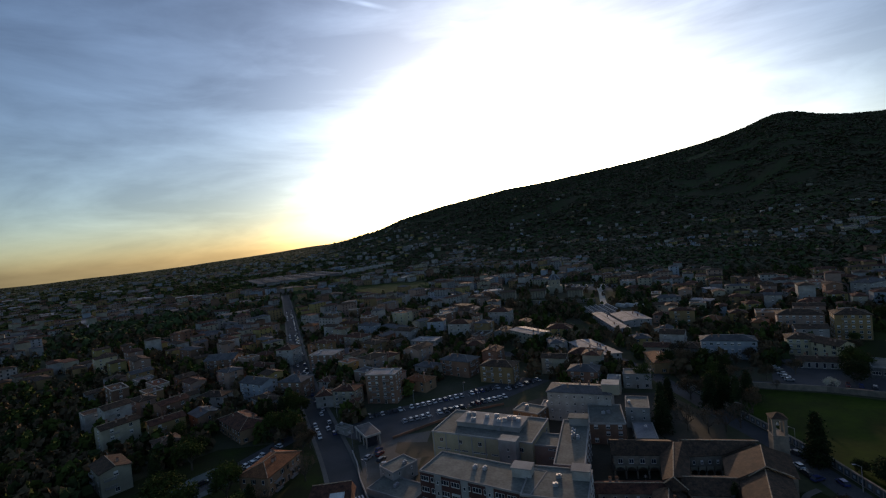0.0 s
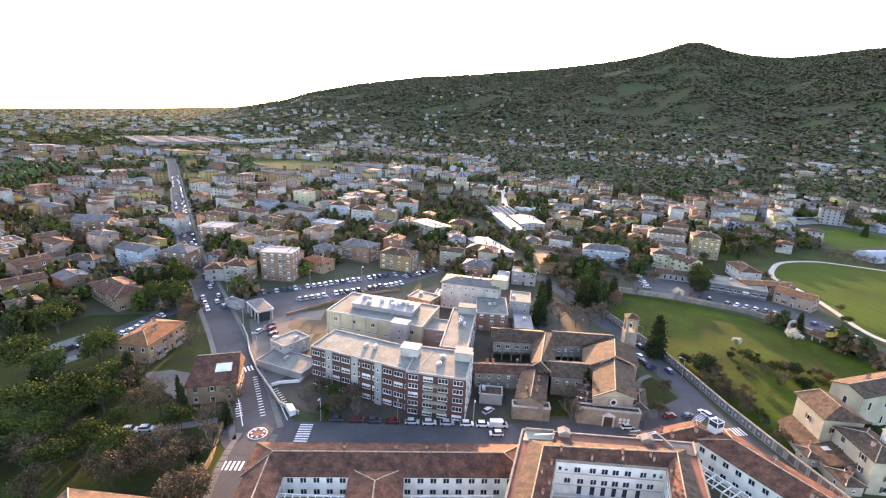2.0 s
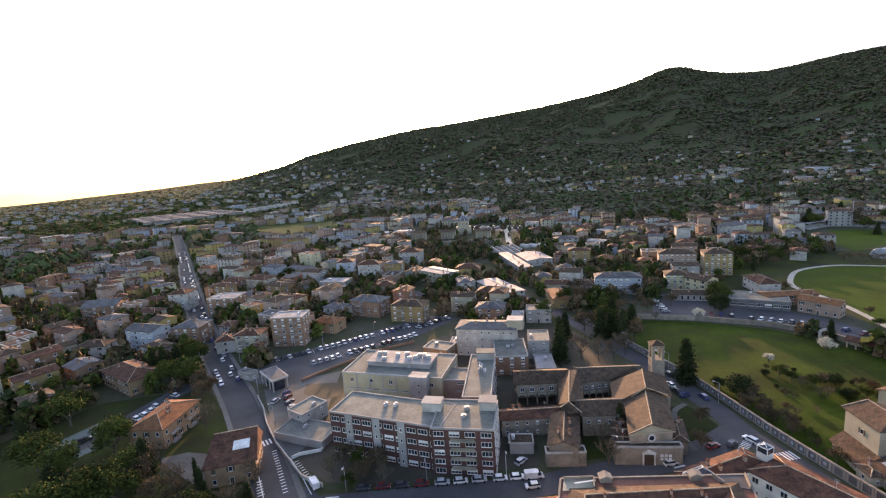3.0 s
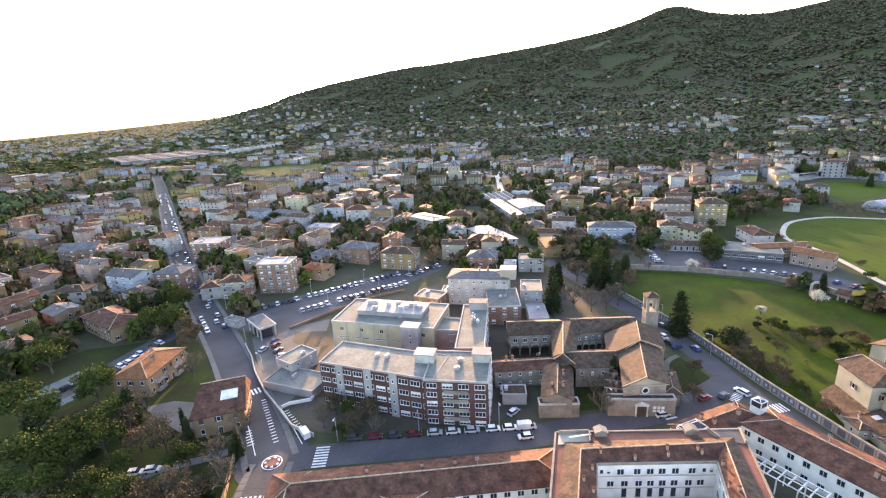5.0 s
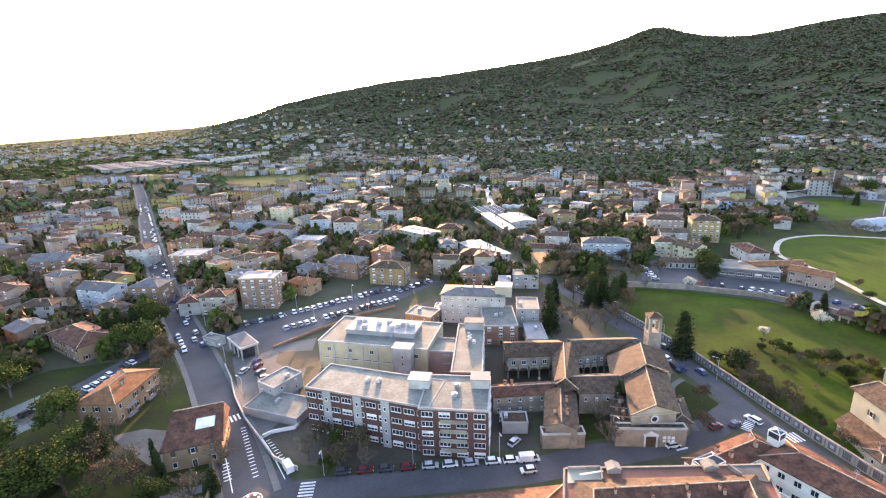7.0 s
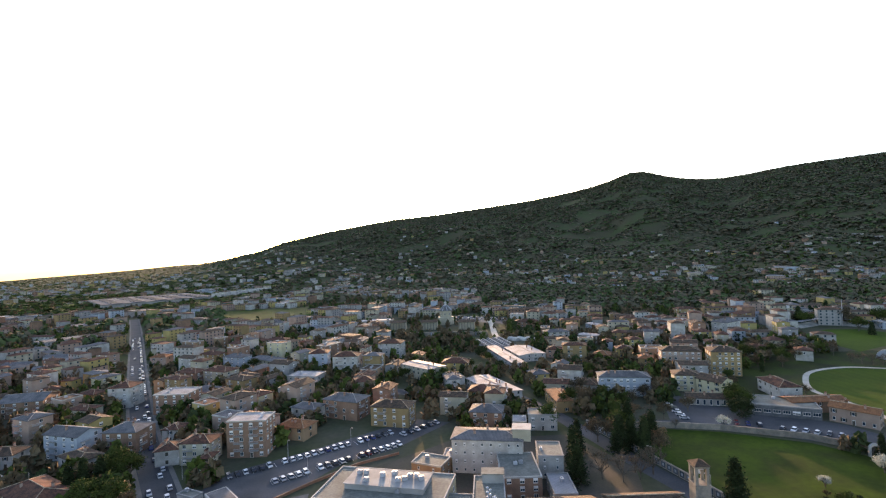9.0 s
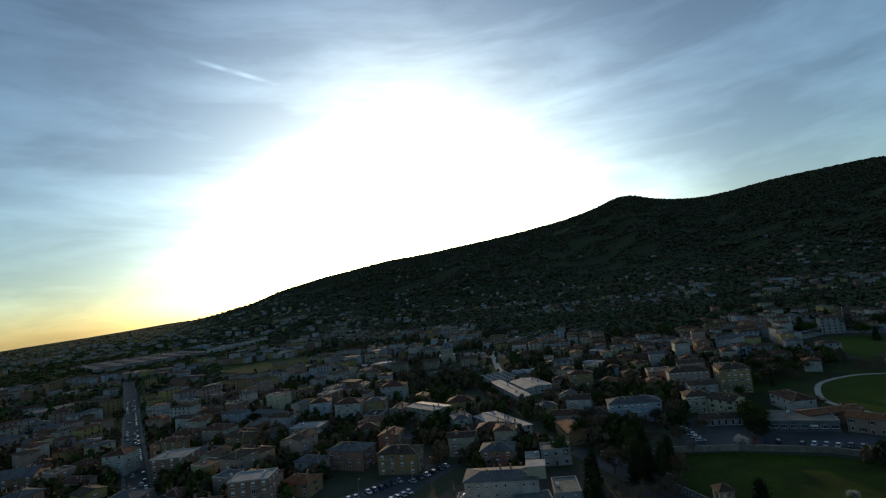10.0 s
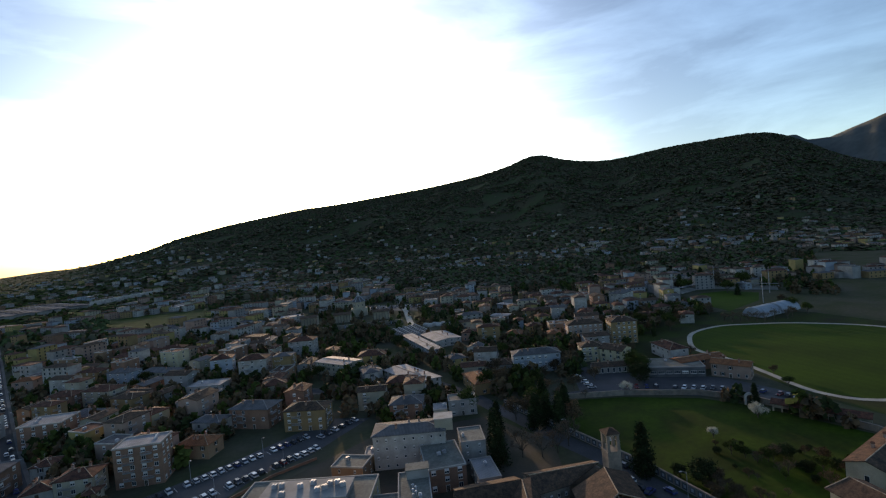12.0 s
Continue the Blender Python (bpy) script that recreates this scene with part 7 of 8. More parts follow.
def tree(x, y, kind, h):
    ob = thing("tree", TREE_LABEL[kind], "tree", x, y, ground_z(x, y), tree_rng.uniform(0, 360), "trees of the town")
    tm, cm = tree_rng.choice(MODELS[kind])
    tall = {"broad": 8.6, "brown": 8.6, "bare": 9.4, "round": 8.4, "bloom": 8.0, "conifer": 9.9, "cypress": 9.9}[kind]
    k = h / tall
    w = k * WIDE[kind] * tree_rng.uniform(0.9, 1.15)
    size = Matrix.Diagonal((w, w, k, 1))
    part("trunk", tm, None, ob, m=size)
    part("crown", cm, None, ob, m=size)
    PLACED.append((x, y, 2.5))


tree(-115.0, 136.4, "broad", 13.0)
tree(-98.5, 125.3, "broad", 13.0)
tree(-130.3, 145.0, "broad", 13.0)
tree(-91.3, 123.7, "broad", 13.0)
tree(-106.9, 119.3, "broad", 13.0)
tree(-96.0, 117.6, "broad", 13.0)
tree(-109.2, 149.5, "broad", 13.0)
tree(-139.9, 172.1, "broad", 13.0)
tree(-76.2, 104.7, "broad", 10.0)
tree(-84.4, 107.1, "broad", 10.0)
tree(-86.3, 100.2, "broad", 10.0)
tree(-95.5, 107.8, "broad", 10.0)
tree(-104.1, 109.0, "broad", 10.0)
tree(-96.7, 137.7, "broad", 10.0)
tree(-114.0, 157.9, "broad", 10.0)
tree(-65.1, 105.2, "brown", 8.0)
tree(-59.4, 103.4, "brown", 8.0)
tree(-69.6, 98.8, "brown", 8.0)
tree(-75.8, 123.9, "brown", 8.0)
tree(-83.1, 125.2, "brown", 8.0)
tree(-112.5, 128.4, "conifer", 12.0)
tree(-148.4, 162.7, "conifer", 12.0)
tree(-92.8, 138.4, "conifer", 12.0)
tree(-155.3, 180.5, "conifer", 12.0)
tree(-68.9, 102.8, "brown", 9.0)
tree(-61.4, 99.8, "brown", 9.0)
tree(-52.1, 93.0, "brown", 9.0)
tree(-54.7, 89.7, "brown", 9.0)
tree(-90.6, 133.4, "brown", 9.0)
tree(-95.9, 188.2, "brown", 9.0)
tree(-97.0, 183.5, "brown", 9.0)
tree(-103.4, 195.5, "brown", 9.0)
tree(-84.7, 90.8, "brown", 9.0)
tree(-67.1, 118.3, "brown", 7.0)
tree(-49.7, 91.3, "brown", 7.0)
tree(-56.2, 127.8, "bare", 9.0)
tree(43.6, 131.6, "bare", 9.0)
tree(44.8, 141.2, "bare", 9.0)
tree(42.6, 123.1, "bare", 9.0)
tree(-59.0, 116.8, "bare", 10.0)
tree(-53.9, 107.3, "bare", 10.0)
tree(-78.9, 128.9, "bare", 10.0)
tree(-90.2, 141.6, "bare", 10.0)
tree(-65.2, 105.8, "bare", 10.0)
tree(-85.7, 161.9, "bare", 10.0)
tree(-74.7, 132.1, "cypress", 8.0)
tree(-71.2, 127.5, "cypress", 8.0)
tree(-151.1, 181.4, "broad", 9.0)
tree(-145.8, 185.2, "broad", 9.0)
tree(-167.7, 200.1, "broad", 9.0)
tree(-129.6, 216.9, "conifer", 13.0)
tree(-124.5, 218.7, "conifer", 13.0)
tree(-130.9, 211.0, "conifer", 13.0)
tree(-124.7, 226.7, "broad", 12.0)
tree(-116.8, 220.8, "broad", 12.0)
tree(-119.2, 202.5, "broad", 12.0)
tree(-109.5, 199.7, "broad", 12.0)
tree(-26.6, 125.5, "brown", 7.0)
tree(-22.2, 130.3, "brown", 7.5)
tree(-19.9, 123.2, "bare", 7.0)
tree(-29.5, 123.4, "broad", 5.0)
tree(-27.4, 131.1, "broad", 6.5)
tree(-32.2, 133.9, "brown", 8.0)
tree(-34.8, 128.6, "bare", 9.0)
tree(88.4, 166.2, "conifer", 17.0)
tree(97.0, 160.6, "round", 4.5)
tree(100.6, 154.6, "round", 8.0)
tree(104.0, 152.1, "brown", 5.0)
tree(122.0, 164.0, "broad", 5.0)
tree(95.8, 144.5, "brown", 5.0)
tree(98.2, 139.2, "brown", 5.0)
tree(101.9, 135.8, "brown", 5.0)
tree(101.8, 149.6, "brown", 5.0)
tree(101.5, 131.5, "brown", 5.0)
tree(155.7, 182.6, "bloom", 4.0)
tree(127.4, 176.6, "bloom", 4.0)
tree(165.9, 192.1, "conifer", 9.0)
tree(154.7, 181.4, "bloom", 6.0)
tree(130.6, 230.0, "bloom", 6.0)
tree(58.4, 194.1, "bare", 11.0)
tree(64.9, 191.2, "bare", 11.0)
tree(77.6, 194.3, "bare", 11.0)
tree(71.3, 191.3, "bare", 11.0)
tree(53.0, 207.2, "conifer", 15.0)
tree(49.1, 193.8, "conifer", 15.0)
tree(83.3, 210.6, "conifer", 15.0)
tree(74.7, 214.4, "conifer", 15.0)
tree(86.3, 230.3, "conifer", 15.0)
tree(76.5, 221.7, "brown", 11.0)
tree(83.1, 229.8, "broad", 11.0)
tree(88.0, 207.6, "brown", 11.0)
tree(70.5, 225.6, "brown", 11.0)
tree(51.4, 137.0, "cypress", 11.0)
tree(78.0, 138.9, "brown", 6.0)
tree(70.8, 126.5, "brown", 6.0)
tree(73.0, 267.9, "broad", 11.0)
tree(82.4, 272.0, "brown", 11.0)
tree(86.4, 288.7, "brown", 11.0)
tree(56.1, 245.8, "broad", 11.0)
tree(128.1, 289.8, "brown", 11.0)
tree(126.2, 272.7, "brown", 11.0)
tree(155.2, 251.3, "broad", 11.0)
tree(155.4, 255.9, "broad", 11.0)
tree(80.7, 216.7, "conifer", 13.0)
tree(93.0, 222.7, "conifer", 13.0)
tree(81.6, 206.4, "conifer", 13.0)
tree(59.0, 218.9, "conifer", 13.0)
tree(255.9, 366.5, "brown", 9.0)
tree(260.4, 356.9, "brown", 9.0)
tree(233.9, 348.3, "brown", 9.0)
tree(234.5, 331.4, "brown", 9.0)
tree(286.1, 374.2, "broad", 10.0)
tree(285.6, 364.2, "broad", 10.0)
tree(245.7, 329.2, "broad", 10.0)
tree(303.2, 364.3, "broad", 10.0)
tree(283.8, 316.3, "bare", 8.0)
tree(287.8, 313.2, "bare", 8.0)
tree(290.5, 308.7, "bare", 8.0)
tree(294.7, 305.8, "bare", 8.0)
tree(297.5, 301.5, "bare", 8.0)
tree(301.9, 298.7, "bare", 8.0)
park_rng = random.Random(8)
for i in range(46):
    x, y = park_rng.uniform(-152, -58), park_rng.uniform(92, 172)
    if y < 0.75 * -x + 22 and not (-97 < x < -58 and y > 126) and abs(y - (108 if x < -72 else 100)) > 4 and math.hypot(x + 62, y - 79) > 22:
        tree(x, y, park_rng.choice(("broad", "broad", "brown", "conifer", "round", "bare")), park_rng.uniform(7, 14))
for i in range(13):
    x, y = park_rng.uniform(-100, -54), park_rng.uniform(96, 128)
    if math.hypot(x + 62, y - 79) > 20 and abs(y - (108 if x < -72 else 100)) > 3:
        tree(x, y, park_rng.choice(("bare", "brown", "brown", "broad", "conifer")), park_rng.uniform(6, 11))
for i in range(13):
    tree(46.0 + 0.9 * i + tree_rng.uniform(-1.5, 1.5), 492.0 - 12.6 * i, ("brown", "broad", "brown", "round")[i % 4], tree_rng.uniform(7, 10))
for x, y, kind, h in ((147, 240, "round", 11.0), (128, 252, "brown", 8.0), (137, 300, "broad", 8.0), (166, 262, "brown", 6.0), (176, 285, "brown", 7.0), (183, 298, "broad", 7.0), (205, 318, "broad", 9.0), (212, 330, "brown", 9.0), (222, 322, "brown", 8.0), (228, 340, "broad", 11.0),
                      (236, 318, "brown", 7.0), (240, 352, "bare", 11.0), (250, 345, "broad", 10.0), (258, 332, "brown", 9.0), (262, 350, "bare", 10.0), (270, 338, "broad", 9.0), (280, 345, "brown", 9.0), (292, 338, "bare", 9.0), (300, 350, "brown", 8.0), (215, 310, "cypress", 12.0),
                      (312, 300, "bare", 9.0), (320, 296, "bare", 9.0), (330, 300, "brown", 8.0), (345, 300, "broad", 9.0), (355, 320, "broad", 10.0), (365, 335, "brown", 9.0), (200, 262, "brown", 6.0), (205, 215, "brown", 5.0), (195, 200, "broad", 5.0),
                      (112, 246, "brown", 8.0), (104, 246, "bare", 8.0), (96, 246, "brown", 9.0), (90, 250, "broad", 9.0), (100, 262, "broad", 9.0), (108, 268, "brown", 8.0), (93, 272, "broad", 10.0), (118, 276, "brown", 8.0), (104, 278, "bare", 8.0), (98, 236, "brown", 7.0), (110, 233, "bare", 5.0)):
    tree(x, y, kind, h)
for i in range(26):
    tree(tree_rng.uniform(103, 150), tree_rng.uniform(118, 172), tree_rng.choice(("bare", "brown", "bare", "round", "broad")), tree_rng.uniform(1.8, 4.2))
for i in range(16):
    a, r = tree_rng.uniform(0, 6.28), 13 * math.sqrt(tree_rng.random())
    tree(128 + 1.3 * r * math.cos(a), 148 + r * math.sin(a), ("broad", "brown", "round", "bare")[i % 4], tree_rng.uniform(3.0, 5.5))
for i in range(11):
    tree(98.0 + 0.25 * i + tree_rng.uniform(0, 3.5), 150.0 - 3.4 * i, ("brown", "bare", "brown", "broad")[i % 4], tree_rng.uniform(2.5, 5.5))
for i in range(16):
    tree(395 + tree_rng.uniform(-45, 60), 440 + tree_rng.uniform(-60, 55) + (40 if i % 2 else 0), tree_rng.choice(("conifer", "broad", "cypress", "brown")), tree_rng.uniform(10, 18))
tree(128.7, 537.1, "broad", 9.0)
tree(108.5, 325.1, "broad", 9.0)
tree(117.1, 315.9, "broad", 9.0)
tree(131.8, 321.7, "broad", 9.0)
tree(19.4, 327.7, "broad", 9.0)
tree(34.9, 359.1, "broad", 9.0)
tree(-18.8, 340.6, "broad", 9.0)
tree(-11.0, 346.2, "broad", 9.0)
tree(-60.7, 312.9, "broad", 9.0)
tree(-127.7, 389.5, "broad", 9.0)
tree(-126.1, 407.3, "broad", 9.0)
tree(126.8, 175.7, "bare", 3.5)
tree(123.9, 166.0, "bare", 3.5)
tree(124.7, 157.6, "bare", 3.5)
tree(108.3, 138.7, "bare", 3.5)
tree(124.8, 149.2, "bare", 3.5)
tree(99.3, 138.1, "brown", 3.6)
tree(107.2, 141.2, "brown", 3.6)
tree(103.6, 148.3, "brown", 3.6)
tree(115.2, 148.5, "bare", 2.6)
tree(133.2, 157.1, "bare", 2.6)
tree(115.3, 139.1, "bare", 2.6)
tree(115.6, 156.8, "round", 1.6)
tree(140.9, 154.9, "round", 1.6)
tree(132.1, 148.8, "round", 1.6)
tree(130.3, 167.5, "round", 1.6)


# ---- the rest of the town: houses farther off, woods, gardens ----
def inside(x, y, poly):
    hit = False
    for i in range(len(poly)):
        (x0, y0), (x1, y1) = poly[i - 1], poly[i]
        if (y0 > y) != (y1 > y) and x < (x1 - x0) * (y - y0) / (y1 - y0) + x0:
            hit = not hit
    return hit


OPEN = [[(-118, 222), (-118, 248), (-68, 250), (-66, 232), (-84, 218)], [(98, 238), (96, 268), (130, 264), (136, 240)], [(300, 330), (335, 420), (370, 470), (440, 480), (440, 400), (400, 345)], PADDOCK, MEADOW, PITCH_LINE, STADIUM, FIELDS, LOT, HOSPITAL_YARD, LEFT_GARDEN, FORECOURT, [(-45, 50), (-45, 112), (75, 116), (105, 60), (60, 30)], [(95, 90), (98, 140), (180, 140), (180, 90)], [(-60, 190), (-80, 210), (-100, 205), (-75, 180)], [(16, 120), (20, 178), (92, 184), (94, 122)], [(200, 180), (200, 330), (120, 260), (125, 236), (180, 205), (186, 180)], [(172, 150), (182, 210), (150, 236), (190, 262), (215, 300), (206, 232), (215, 190), (260, 165), (240, 140)], [(180, 200), (185, 300), (250, 340), (420, 350), (420, 160), (200, 150)], [(-75, 228), (-48, 275), (-5, 300), (20, 280), (-15, 262), (-47, 243)], [(84, 232), (84, 248), (135, 248), (175, 217), (190, 180), (178, 170), (165, 195), (127, 228)], [(-60, 195), (-34, 236), (0, 255), (15, 262), (14, 238), (-30, 210), (-45, 190)], [(-52, 138), (-46, 205), (-25, 215), (-36, 150)]]
DENSE = []
for line, w in ROADS:
    for i in range(len(line) - 1):
        for k in range(max(1, int((line[i + 1] - line[i]).length / 5))):
            q = line[i].lerp(line[i + 1], k / max(1, int((line[i + 1] - line[i]).length / 5)))
            DENSE.append((q.x, q.y, w))
DENSE = np.array(DENSE)


def is_free(x, y, r):
    if any(inside(x, y, p) for p in OPEN):
        return False
    if (np.hypot(DENSE[:, 0] - x, DENSE[:, 1] - y) < r + DENSE[:, 2] / 2 + 1.2).any():
        return False
    p = np.array(PLACED)
    return not (np.hypot(p[:, 0] - x, p[:, 1] - y) < r + p[:, 2]).any()


CEMETERY = [(-34, 640), (-32, 515), (-22, 450), (14, 390), (50, 345), (64, 345), (56, 395), (56, 445), (100, 470), (118, 485), (142, 560), (140, 610), (60, 670)]
town_rng = random.Random(21)
made = 0
for tries in range(6000):
    if made >= 118:
        break
    az, r = town_rng.uniform(-47, 47), math.exp(town_rng.uniform(math.log(215), math.log(560)))
    x, y = -math.sin(radians(az)) * r, math.cos(radians(az)) * r
    L, W = town_rng.uniform(10, 19), town_rng.uniform(8.5, 11.5)
    if not is_free(x, y, L * 0.55 + 0.8):
        continue
    h = town_rng.choice((6.5, 6.8, 9.3, 9.3, 10.0, 12.5, 12.5))
    rot = (-20 if x > -60 else -31) + town_rng.choice((0, 90)) + town_rng.uniform(-6, 6)
    wall_m = town_rng.choice((WHITE, CREAM, CREAM, YELLOW, OCHRE, TERRA, BRICK, BRICK, PINK, PINK, BUFF, GREY))
    roof_m, shape = town_rng.choice((TILE, TILE, TILE_OLD, TILE_OLD, TILE_OLD, TILE_GREY)), town_rng.choice(("hip", "hip", "gable", "gable", "flat"))
    if inside(x, y, CEMETERY):
        continue
    house(x, y, rot, L, W, h, wall_m, roof_m, shape, bay=6.0, slope=0.26)
    made += 1

# distant houses, too many to count: one mesh of walls, roofs and dark windows
FAR_MATS = [WHITE, CREAM, OCHRE, PINK, BLUEWHITE, TILE, TILE_OLD, TILE_GREY, METAL_ROOF, GLASS, YELLOW, BRICK, GREY, GRAVEL_ROOF]
far_geo = Geo()


def far_house(x, y, z, rot, L, W, h, wall, roof, flat=False):
    c, s = math.cos(radians(rot)), math.sin(radians(rot))

    def P(u, v, w):
        return (x + u * c - v * s, y + u * s + v * c, z + w)
    a, b, g = L / 2, W / 2, far_geo
    base = [P(-a, -b, -3), P(a, -b, -3), P(a, b, -3), P(-a, b, -3)]
    top = [P(-a, -b, h), P(a, -b, h), P(a, b, h), P(-a, b, h)]
    for i in range(4):
        j = (i + 1) % 4
        g.face([base[i], base[j], top[j], top[i]], wall)
    if flat:
        g.face([P(-a, -b, h + 0.3), P(a, -b, h + 0.3), P(a, b, h + 0.3), P(-a, b, h + 0.3)], roof)
        for i in range(4):
            j = (i + 1) % 4
            g.face([top[i], top[j], (top[j][0], top[j][1], top[j][2] + 0.3), (top[i][0], top[i][1], top[i][2] + 0.3)], roof)
    else:
        k, o = max(0.1, a - b), 0.5
        rise = h + b * 0.28
        e = [P(-a - o, -b - o, h - 0.1), P(a + o, -b - o, h - 0.1), P(a + o, b + o, h - 0.1), P(-a - o, b + o, h - 0.1)]
        r0, r1 = P(-k, 0, rise), P(k, 0, rise)
        g.face([e[0], e[1], r1, r0], roof)
        g.face([e[2], e[3], r0, r1], roof)
        g.face([e[1], e[2], r1], roof)
        g.face([e[3], e[0], r0], roof)
    n, m = max(2, int(L / 4)), max(1, round(h / 3.2))
    for f in range(m):
        for i in range(n):
            u, w = -a + L * (i + 0.5) / n, h / m * f + 1.0
            g.face([P(u - 0.6, -b - 0.06, w), P(u + 0.6, -b - 0.06, w), P(u + 0.6, -b - 0.06, w + 1.5), P(u - 0.6, -b - 0.06, w + 1.5)], 9)


count = 0
grid = {}
for tries in range(22000):
    az = town_rng.uniform(-58, 58)
    r = math.exp(town_rng.uniform(math.log(480), math.log(3300)))
    x, y = -math.sin(radians(az)) * r, math.cos(radians(az)) * r
    if az < 12 and r > 2800 or az < 5 and r > 1400 and town_rng.random() < 0.8:
        continue
    if az > 10 and r > 1500 and town_rng.random() < 0.45:
        continue
    if r < 600 and not is_free(x, y, 9):
        continue
    if az < -8 and (740 < r < 1080 and town_rng.random() < 0.96 or r > 1900 and town_rng.random() < 0.9):
        continue
    if 20 < az < 50 and 660 < r < 900 and town_rng.random() < 0.85:
        continue
    if math.hypot(x + 600, y - 1190) < 165 or math.hypot(x + 390, y - 1226) < 110:
        continue
    cover = noise.noise(Vector((x, y, 3)) / 190.0)
    if cover < -0.12 or (az < 10 and 900 < r < 1050 and cover < 0.15):
        continue
    if any(inside(x, y, p) for p in (FIELDS, STADIUM, PADDOCK)):
        continue
    if (np.hypot(DENSE[:, 0] - x, DENSE[:, 1] - y) < 15).any():
        continue
    key = (int(x // 21), int(y // 21))
    if key in grid:
        continue
    grid[key] = 1
    big = town_rng.random() < (0.06 if az > 12 else 0.015)
    if big and (r < 700 or (np.hypot(DENSE[:, 0] - x, DENSE[:, 1] - y) < 48).any()):
        big = False
    L, W, h = (town_rng.uniform(30, 70), town_rng.uniform(18, 35), 7) if big else (town_rng.uniform(10, 22), town_rng.uniform(9, 12), town_rng.choice((6.5, 7, 9, 9.5, 9.5, 12.5, 15) if r < 1000 else (5, 6, 6, 7, 7, 9, 14)))
    if not big and az < 10 and r > 1050:
        L, W, h = town_rng.uniform(9, 17), town_rng.uniform(8, 10), town_rng.choice((6, 7, 8))
    rot = (-20 if x > -60 else -31) + town_rng.choice((0, 90)) + town_rng.uniform(-10, 10)
    wall_i, roof_i, level = town_rng.choice((0, 0, 1, 1, 2, 3, 4, 10, 11, 12, 12, 12)), town_rng.choice((7, 7, 8)) if big else town_rng.choice((5, 5, 6, 6, 6, 7)), big or town_rng.random() < 0.15
    if not inside(x, y, CEMETERY):
        far_house(x, y, ground_z(x, y), rot, L, W, h, wall_i, roof_i, level)
    count += 1
    if count >= 2300:
        break
tagged(part("distant_houses", far_geo, FAR_MATS, None), "distant tiled houses and sheds of the town", "houses", kind="stuff")


def clump_model(seed, mat_slot):
    rng = random.Random(seed)
    g = Geo()
    for i in range(34):
        a, z = rng.uniform(0, 6.28), rng.uniform(0.05, 1.0)
        r = math.sqrt(max(0.03, 1 - (2 * z - 0.9) ** 2)) * rng.uniform(0.45, 1.0) * 0.5
        c = Vector((math.cos(a) * r, math.sin(a) * r, z))
        u = Vector((rng.uniform(-1, 1), rng.uniform(-1, 1), rng.uniform(-0.7, 0.7))).normalized()
        w = u.cross(Vector((rng.uniform(-1, 1), rng.uniform(-1, 1), rng.uniform(-1, 1)))).normalized()
        s = rng.uniform(0.16, 0.3)
        g.face([c - u * s, c - w * s * 0.8, c + u * s, c + w * s * 0.8], mat_slot)
    return np.array(g.v), len(g.f)


CLUMPS = [clump_model(40 + i, 0)[0] for i in range(6)]


def canopy_model(seed):
    """A rounded crown of few broad clumps that lie like shingles, for woods far off."""
    rng = random.Random(seed)
    g = Geo()
    for i in range(12):
        a, e = rng.uniform(0, 6.28), math.asin(rng.uniform(-0.1, 1.0))
        d = Vector((math.cos(a) * math.cos(e), math.sin(a) * math.cos(e), math.sin(e)))
        c = Vector((d.x * 0.42, d.y * 0.42, 0.45 + d.z * 0.45)) * rng.uniform(0.85, 1.08)
        n = (d + Vector((rng.uniform(-0.5, 0.5), rng.uniform(-0.5, 0.5), rng.uniform(-0.2, 0.6)))).normalized()
        u = n.cross(Vector((rng.uniform(-1, 1), rng.uniform(-1, 1), 0.3))).normalized()
        w = n.cross(u)
        s = rng.uniform(0.24, 0.38)
        g.face([c - u * s, c - w * s * 0.8, c + u * s, c + w * s * 0.8])
    return np.array(g.v)


CANOPIES = [canopy_model(80 + i) for i in range(8)]


def wood(name, label, spots, mats, models=CLUMPS):
    """Many small tree crowns as one mesh of leaf clumps; spots are x, y, z, height, width, material slot."""
    verts, slots = [], []
    rng = random.Random(len(spots))
    for x, y, z, h, w, slot in spots:
        v = rng.choice(models)
        t = rng.uniform(0, 6.28)
        c, s = math.cos(t), math.sin(t)
        p = np.empty_like(v)
        p[:, 0] = x + (v[:, 0] * c - v[:, 1] * s) * w
        p[:, 1] = y + (v[:, 0] * s + v[:, 1] * c) * w
        p[:, 2] = z + v[:, 2] * h
        verts.append(p)
        slots.extend([slot] * (len(v) // 4))
    verts = np.concatenate(verts)
    faces = np.arange(len(verts)).reshape(-1, 4)
    me = bpy.data.meshes.new(name)
    me.from_pydata(verts.tolist(), [], faces.tolist())
    for m in mats:
        me.materials.append(m)
    me.polygons.foreach_set("material_index", slots)
    me.update()
    return tagged(new(name, me), label, "trees", kind="stuff")


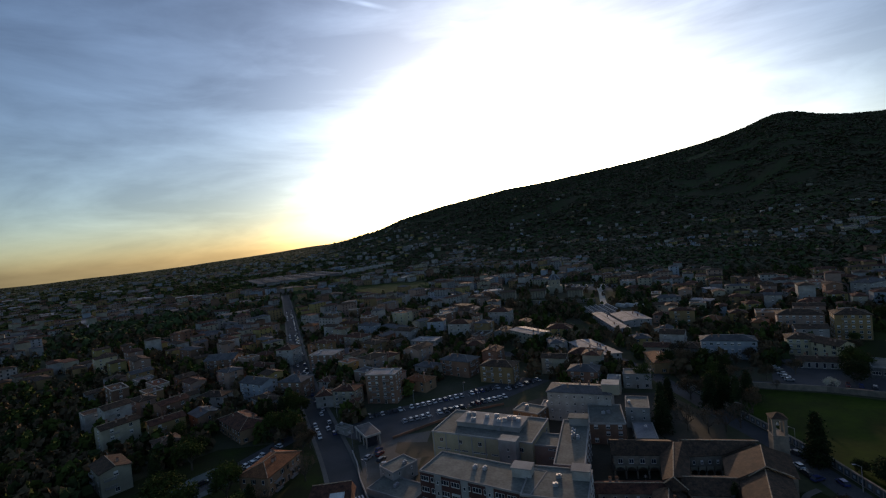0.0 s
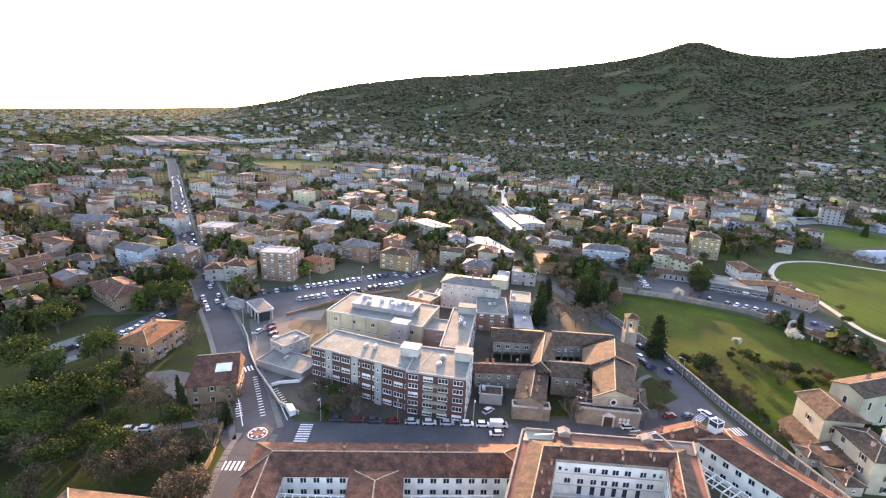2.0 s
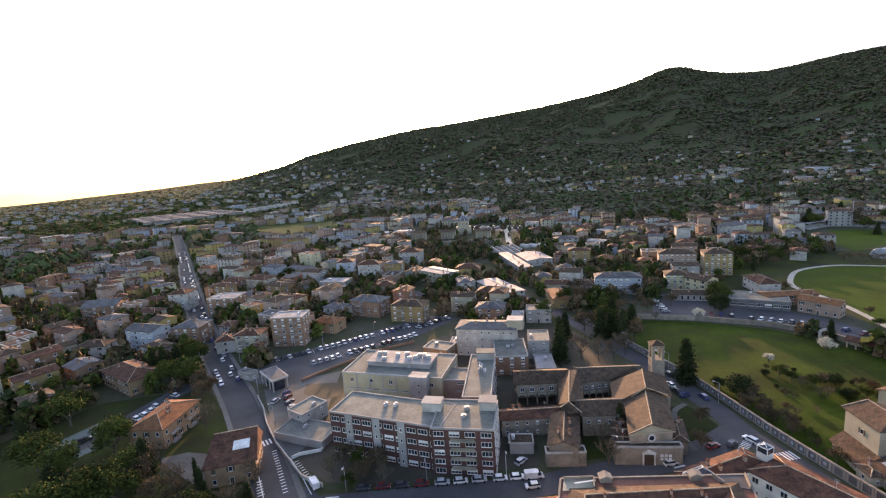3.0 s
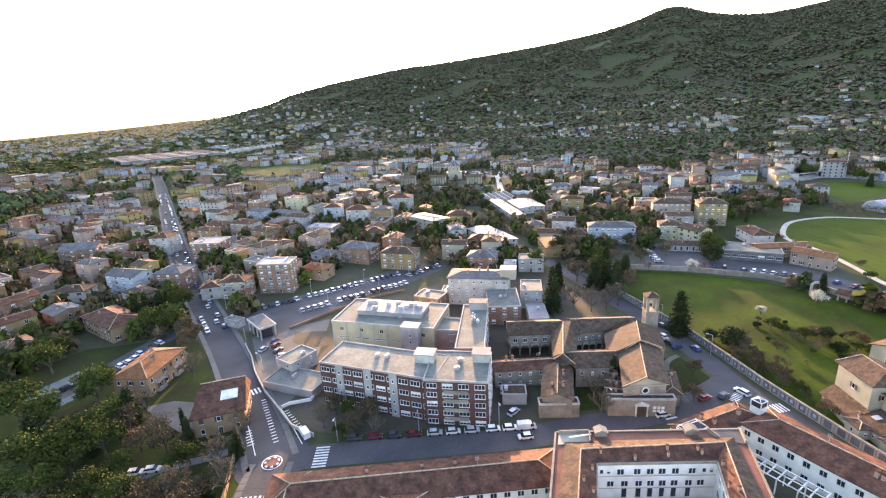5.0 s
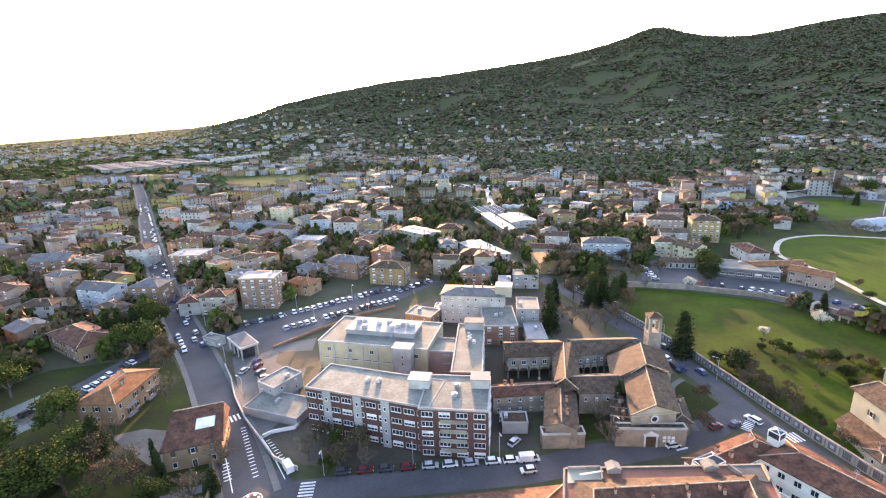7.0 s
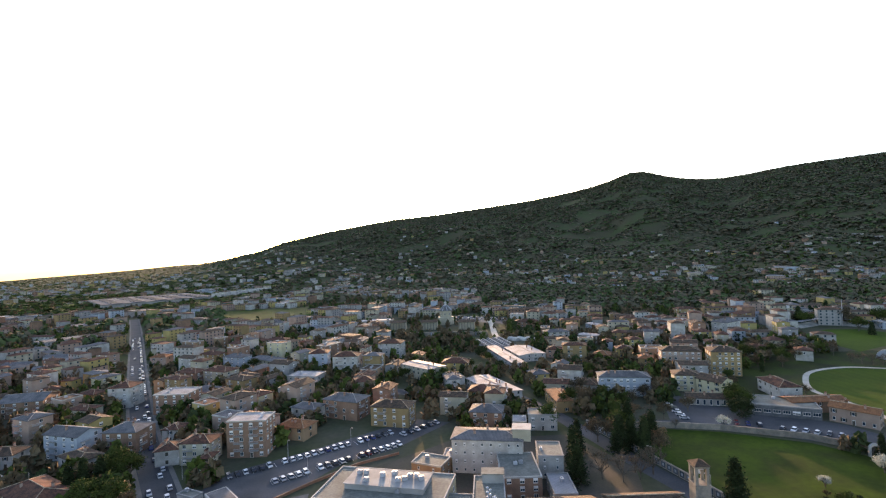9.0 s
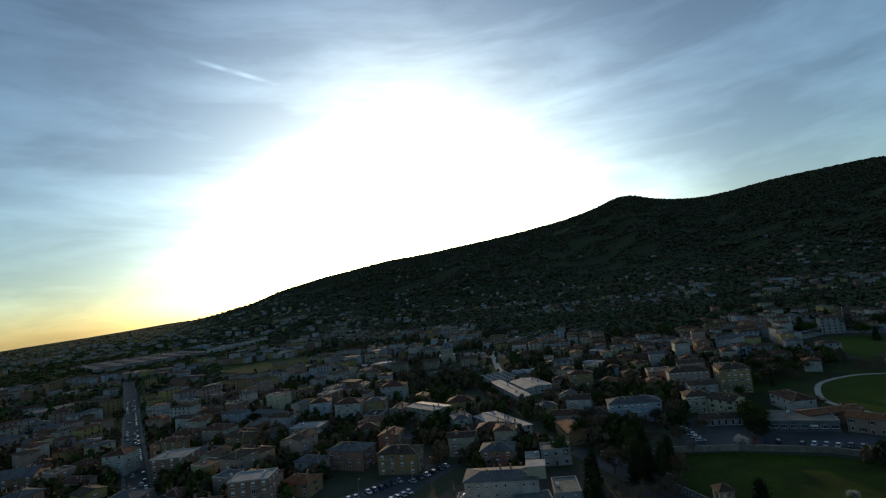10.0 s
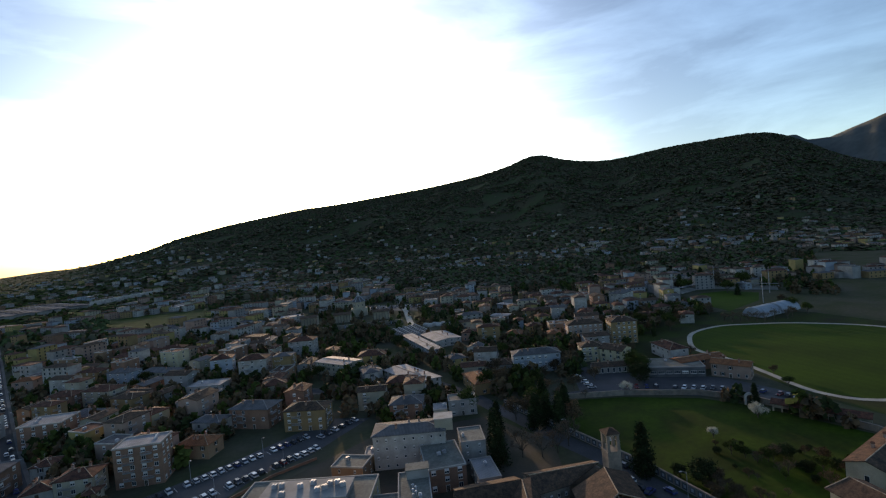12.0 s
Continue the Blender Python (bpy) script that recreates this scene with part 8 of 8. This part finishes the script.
spots = []
for tries in range(30000):
    az = town_rng.uniform(-52, 60)
    r = math.exp(town_rng.uniform(math.log(150), math.log(1700)))
    x, y = -math.sin(radians(az)) * r, math.cos(radians(az)) * r
    key = (int(x // 21), int(y // 21))
    if r > 480 and key in grid and town_rng.random() < 0.7:
        continue
    if r < 600 and not is_free(x, y, 1.6):
        continue
    if any(inside(x, y, p) for p in (FIELDS, STADIUM, PITCH_LINE, PADDOCK)) or (np.hypot(DENSE[:, 0] - x, DENSE[:, 1] - y) < 9).any():
        continue
    h = town_rng.uniform(3.5, 9.5)
    spots.append((x, y, ground_z(x, y), h, h * town_rng.uniform(0.6, 1.0), town_rng.choice((0, 0, 1, 2, 2, 2))))
    if len(spots) >= 9800:
        break
wood("garden_trees", "trees and hedges in gardens between the houses", spots, [LEAF, LEAF_DARK, LEAF_BROWN])
spots = []
for tries in range(5200):
    az, r = town_rng.uniform(-50, -6), town_rng.uniform(690, 1120)
    x, y = -math.sin(radians(az)) * r, math.cos(radians(az)) * r
    if noise.noise(Vector((x, y, 5)) / 120.0) < -0.25:
        continue
    h = town_rng.uniform(6, 12)
    spots.append((x, y, ground_z(x, y) - 0.5, h, h * town_rng.uniform(0.8, 1.3), town_rng.choice((0, 0, 1, 2, 2, 2))))
for tries in range(1500):
    az, r = town_rng.uniform(20, 52), town_rng.uniform(660, 910)
    x, y = -math.sin(radians(az)) * r, math.cos(radians(az)) * r
    if noise.noise(Vector((x, y, 5)) / 90.0) < -0.2 or (np.hypot(DENSE[:, 0] - x, DENSE[:, 1] - y) < 12).any() or (int(x // 21), int(y // 21)) in grid:
        continue
    h = town_rng.uniform(6, 13)
    spots.append((x, y, ground_z(x, y) - 0.5, h, h * town_rng.uniform(0.7, 1.1), town_rng.choice((0, 0, 0, 1, 2))))
wood("valley_woods", "band of brown and olive woods below the hill", spots, [WOOD_OLIVE, WOOD_GREY, WOOD_BROWN], CANOPIES)
spots = []
for tries in range(170000):
    az = town_rng.uniform(-64, 24)
    if az > 9 and town_rng.random() < (az - 9) / 13:
        continue
    r = town_rng.uniform(1000, float(np.interp(az, [-60, -28, 0, 16], [4200, 4200, 4200, 4300])))
    x, y = -math.sin(radians(az)) * r, math.cos(radians(az)) * r
    if noise.noise(Vector((x, y, 9)) / 150.0) < -0.34 and r < 1700:
        continue
    if (int(x // 21), int(y // 21)) in grid:
        continue
    h = town_rng.uniform(6, 11)
    spots.append((x, y, ground_z(x, y) - 3.0, h, h * town_rng.uniform(1.5, 2.6), town_rng.choice((0, 1, 2, 2))))
    if len(spots) >= 56000:
        break
wood("hill_woods", "dense mixed woods on the hillside", spots, [WOOD_OLIVE, WOOD_GREY, WOOD_BROWN], CANOPIES)
spots = []
for tries in range(8200):
    az = town_rng.uniform(14, 58)
    r = math.exp(town_rng.uniform(math.log(1000), math.log(4600)))
    x, y = -math.sin(radians(az)) * r, math.cos(radians(az)) * r
    h = town_rng.uniform(4, 9) * (1.0 if r < 2200 else 0.7)
    spots.append((x, y, ground_z(x, y) - 1, h, h * town_rng.uniform(1.6, 3.6), town_rng.choice((0, 1, 2))))
wood("plain_woods", "tree belts on the far plain", spots, [LEAF, LEAF_DARK, LEAF], CANOPIES)
